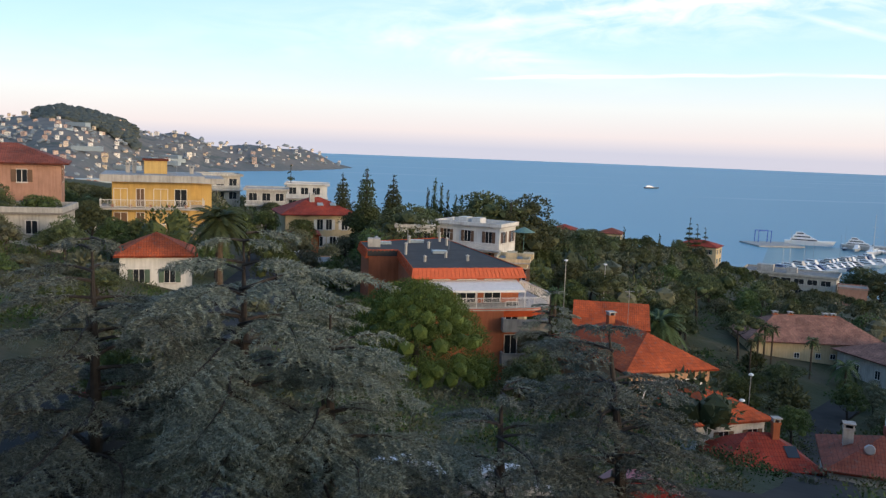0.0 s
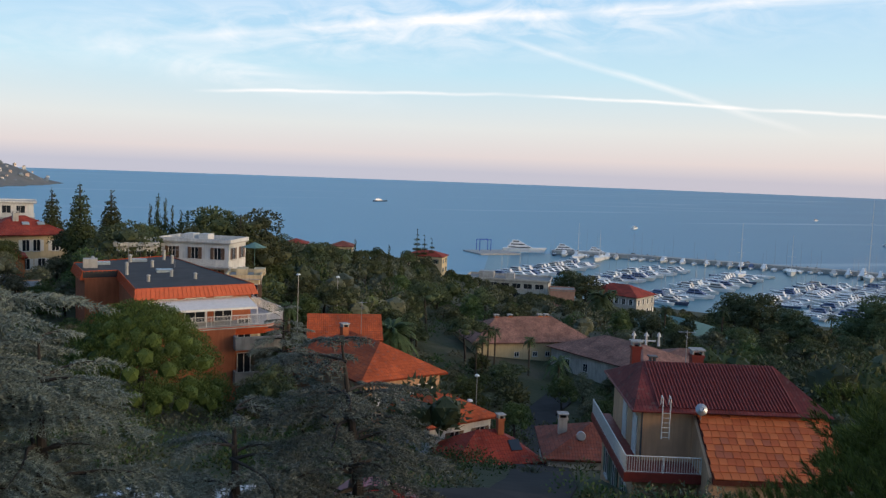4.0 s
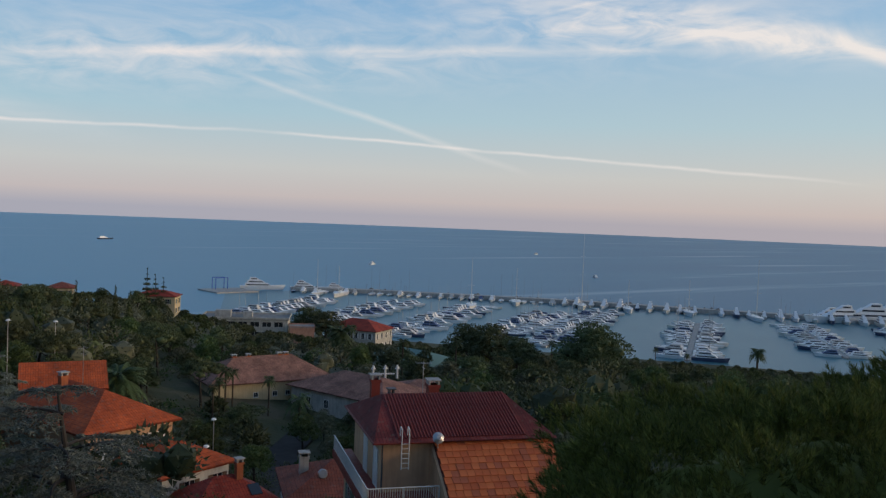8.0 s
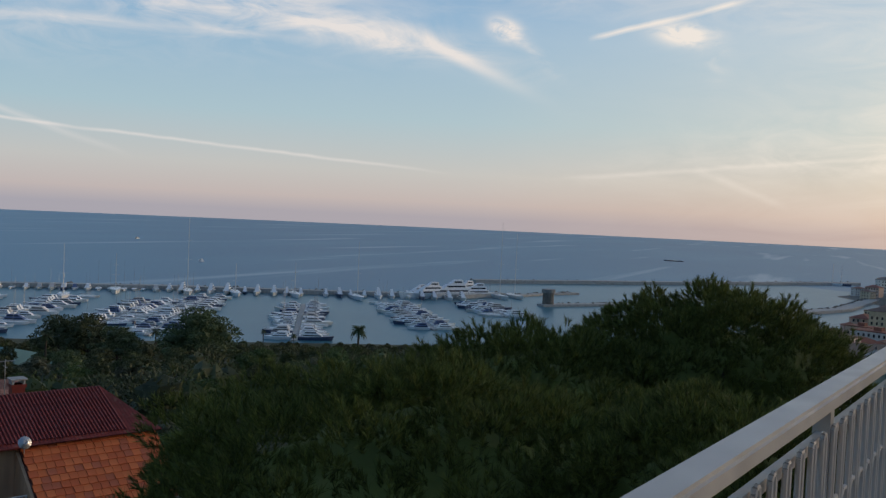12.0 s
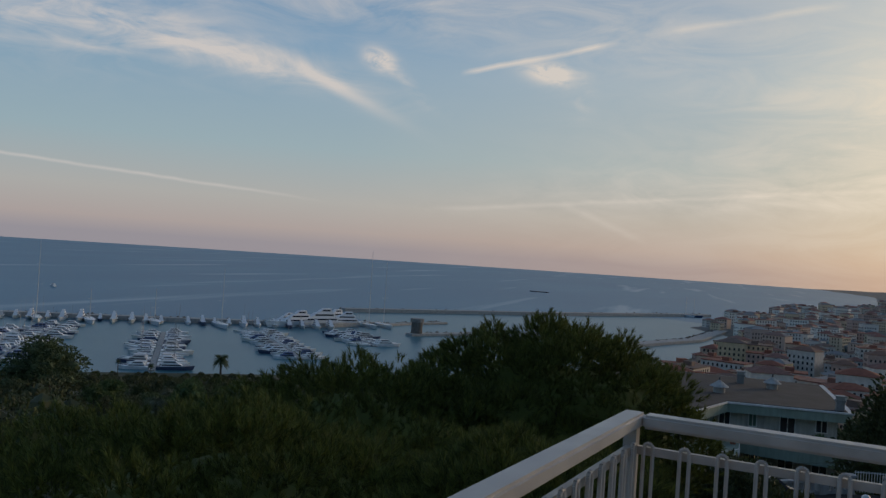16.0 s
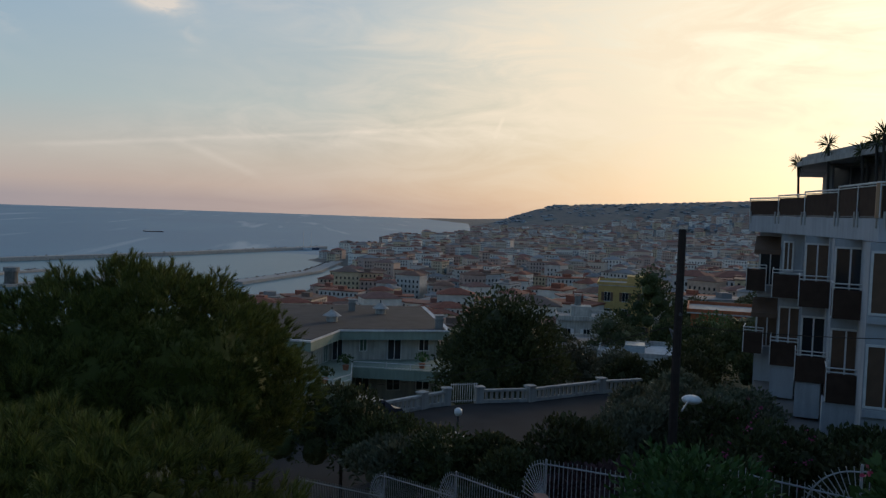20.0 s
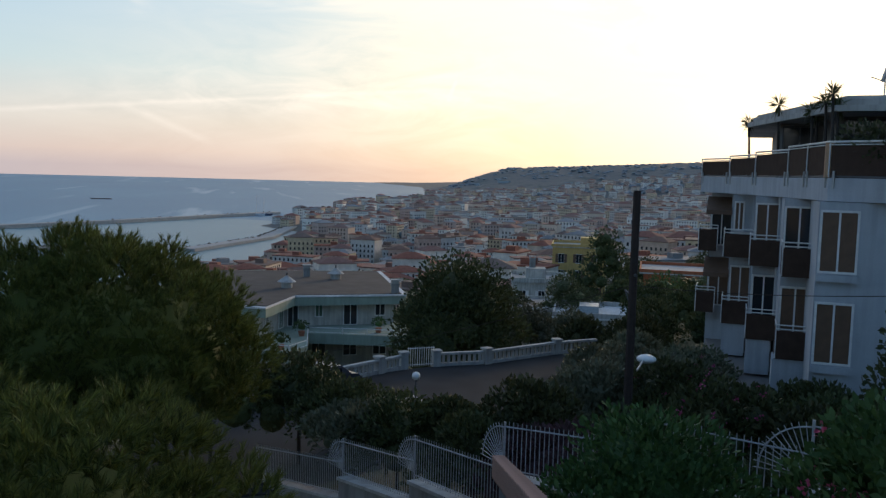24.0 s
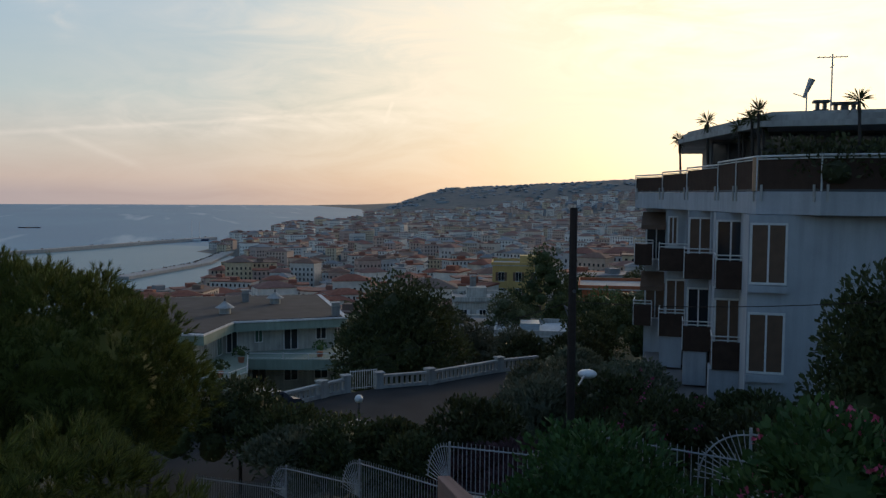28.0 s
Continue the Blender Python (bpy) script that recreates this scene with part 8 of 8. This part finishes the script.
for d, k, x, y, turn, s in town_jobs[:285]:
    town_house(k, x, y, turn, s, "plastered town house with a tiled roof" if k % 3 != 2 else "flat-roofed plastered apartment block in the town", "houses of the town")
far_town("far_town", town_jobs[285:], "crowded plastered houses of the far town")
# the nearer houses: the yellow block, white villas and a terraced house
t, w = house("apartment_block", (181.0, -69.2), (176.5, -80.0), 12, 20.0, 44.6, "yellow_plaster", "tall ochre yellow apartment block", ("flat", 0.6, 0.3, "pale_concrete"), grid_windows("f", 11.5, 3, 4, 1.4, 3.6, 1.2, 1.9), shutter="shutter_brown")
part("roof_box", boxes((6, 10, 3, 8, 0.2, 2.0)), "yellow_plaster", t)
t, w = house("villa", (124.6, -41.5), (122.2, -49.6), 9, 32.0, 44.2, "old_white_plaster", "white flat-roofed villa with shuttered windows", ("flat", 0.5, 0.3, "pale_concrete"), grid_windows("f", 8.4, 3, 3, 1.2, 3.2, 0.9, 1.6), shutter="white_metal")
part("roof_box", boxes((2, 5, 3, 6, 0.2, 1.8)), "old_white_plaster", t)
chimney(t, 3, 5, 0.2, 3.2, 0.9, "grey_concrete")
house("house", (97.0, -31.0), (95.0, -37.4), 9, 35.5, 44.6, "old_white_plaster", "low white house with a grey flat roof", ("flat", 0.3, 0.3, "grey_concrete"), grid_windows("f", 6.7, 2, 2, 1.0, 3.4, 1.1, 1.5))
t, w = house("house", (89.6, -34.6), (86.4, -42.0), 9, 36, 44.9, "pale_concrete", "low house with a bright flat terrace roof", ("flat", 0.5, 0.3, "white_plaster"), grid_windows("f", 8, 2, 1, 1.0, 3.4, 1.1, 1.5))
part("skylight", boxes((2.5, 4.6, 2, 5, 0.3, 1.1)), "greenhouse_glass", t)
t, w = house("house", (102.0, -51.0), (98.4, -58.0), 10, 34, 48.2, "terracotta_plaster", "brown terraced house with white balconies", ("flat", 0.4, 0.5, "pale_concrete"), grid_windows("f", 7.8, 2, 3, 1.0, 3.1, 1.2, 1.9))
for z in (-3.3, -6.4, -9.5):
    part("balcony", boxes((-0.6, 5.0, -1.3, 0.0, z - 0.1, z + 0.1), (-0.6, 5.0, -1.3, -1.2, z + 0.1, z + 0.8)), "white_plaster", t)
for x, y, r, h in ((141, -63.5, 5.0, 17), (150, -98, 6, 17), (170, -104, 6, 15), (100, -22, 4.0, 7.5), (112, -27, 4, 7), (131, -33, 4.5, 8), (118, -56, 3.5, 7), (137, -55, 4, 9), (108, -40.5, 2.5, 5), (148, -75, 5, 9)):
    bush(x, y, gz(x, y) - 0.5, r, h, "dark_leaves", "tall dark evergreen tree at the edge of the town", 2600, 0.5, "tree", n=16, group="trees of the town")
plant("date_palm", 73, -41, 0.9, 0, None, "palm beside the houses of the town", "palm", "palm")
pieces = []
for i in range(70):
    az, d = rh.uniform(-128, -98), rh.uniform(95, 420)
    x, y = polar(az, d)
    if d < 130 and az > -108:
        continue
    plant((rh.choice(('dark', 'broad', 'dark', 'dark')), rh.randrange(3)), x, y, rh.uniform(0.8, 1.25), rh.random() * 6, None, 'dark leafy tree between the town houses', 'tree', 'tree', 'trees of the town')
for i in range(900):
    az, d = rh.uniform(-131, -90), 480 + 1600 * rh.random() ** 1.2
    x, y = polar(az, d)
    z = gz(x, y)
    if z < 3 or d < 300 and az > -100:
        continue
    r = rh.uniform(2.2, 4.6)
    pieces.append(lump((x, y, z + r * 0.7), (r, r, r * 1.0), i, 1, 0.5))
v, f = joined(pieces)
tagged(new("town_trees", mesh_of("town_trees", v, f, "hazed_scrub")), "clumps of trees between the town houses, coloured blue-grey as if hazy", "trees", kind="stuff")
# houses, glasshouses and trees on the headlands
hp = []
for i in range(5000):
    az, d = rh.uniform(-1, 32), rh.uniform(800, 2150)
    x, y = polar(az, d)
    z = gz(x, y)
    if z < 4 or any((x - a) ** 2 + (y - b_) ** 2 < 20 ** 2 for a, b_ in hp):
        continue
    hp.append((x, y))
    hill_jobs.append((0, rh.choice((0, 1, 4, 6, 8, 2)), x, y, math.atan2(x, -y) + math.pi + rh.uniform(-0.6, 0.6), rh.uniform(0.28, 0.55)))
    if len(hp) > 620:
        break
far_town("headland_houses", hill_jobs, "pale villas scattered over the terraced headland")
pieces = []
for i in range(2200):
    az, d = rh.uniform(-1, 34), rh.uniform(420, 2150)
    x, y = polar(az, d)
    z = gz(x, y)
    if z < 4:
        continue
    r = rh.uniform(1.2, 2.4) * (0.6 + d / 1500)
    pieces.append(lump((x, y, z + r * 0.5), (r * 1.3, r, r * 0.8), i, 1, 0.5))
hill_wood = []
for i in range(420):
    az, d = rh.uniform(12.8, 18.6), rh.uniform(1620, 1900)
    x, y = polar(az, d)
    hill_wood.append(lump((x, y, gz(x, y) + 3), (9, 8, 6), i, 1, 0.5))
v, f = joined(hill_wood)
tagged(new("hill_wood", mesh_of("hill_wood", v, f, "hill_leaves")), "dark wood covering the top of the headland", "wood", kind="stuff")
for i in range(900):
    x, y = polar(rh.uniform(-131, -104), rh.choice((rh.uniform(1650, 2100), rh.uniform(2750, 3300))))
    if gz(x, y) > 14:
        pieces.append(lump((x, y, gz(x, y)), (11, 9, 3.5), i, 1, 0.5))
v, f = joined(pieces)
tagged(new("headland_trees", mesh_of("headland_trees", v, f, "hazed_scrub")), "scrub and trees on the headlands, coloured blue-grey as if hazy", "trees", kind="stuff")
gh = [from_bm("greenhouse", boxes((0, 40, 0, 12, -3, 3.5)), "greenhouse_glass")]
for i in range(46):
    az, d = rh.uniform(-1, 30), rh.uniform(900, 2100)
    x, y = polar(az, d)
    if i > 30:
        x, y = polar(rh.uniform(-122, -106), rh.uniform(2650, 3050))
    if gz(x, y) < 8:
        continue
    o = tagged(new("greenhouse", gh[0]), "long pale glasshouse on a hillside terrace", "greenhouse", "glasshouses on the headlands")
    o.matrix_world = pose(x, y, gz(x, y), 0, 0, rh.uniform(-40, 40))

# ---- orange tiles of the garden-side roof, laid singly ----
TILE_ROWS = 10
tile = from_bm("roof_tile", boxes((0.0, 0.43, -0.25, 0.25, 0.0, 0.045), (0.0, 0.04, -0.25, 0.25, 0.045, 0.056)), "clay_tile")
tone = random.Random(2)
fall = math.atan2(2.48, 3.9)
for row in range(TILE_ROWS):
    for col in range(16):
        k = (row + 0.5) / TILE_ROWS
        part("roof_tile", tile, None, TILE_HOUSE, at=Matrix.Translation((3.02 + col * 0.445 + (row % 2) * 0.06, -3.9 * k, -0.07 - 2.48 * k + tone.uniform(0, 0.02))) @ Matrix.Rotation(fall - 0.09, 4, "X"))
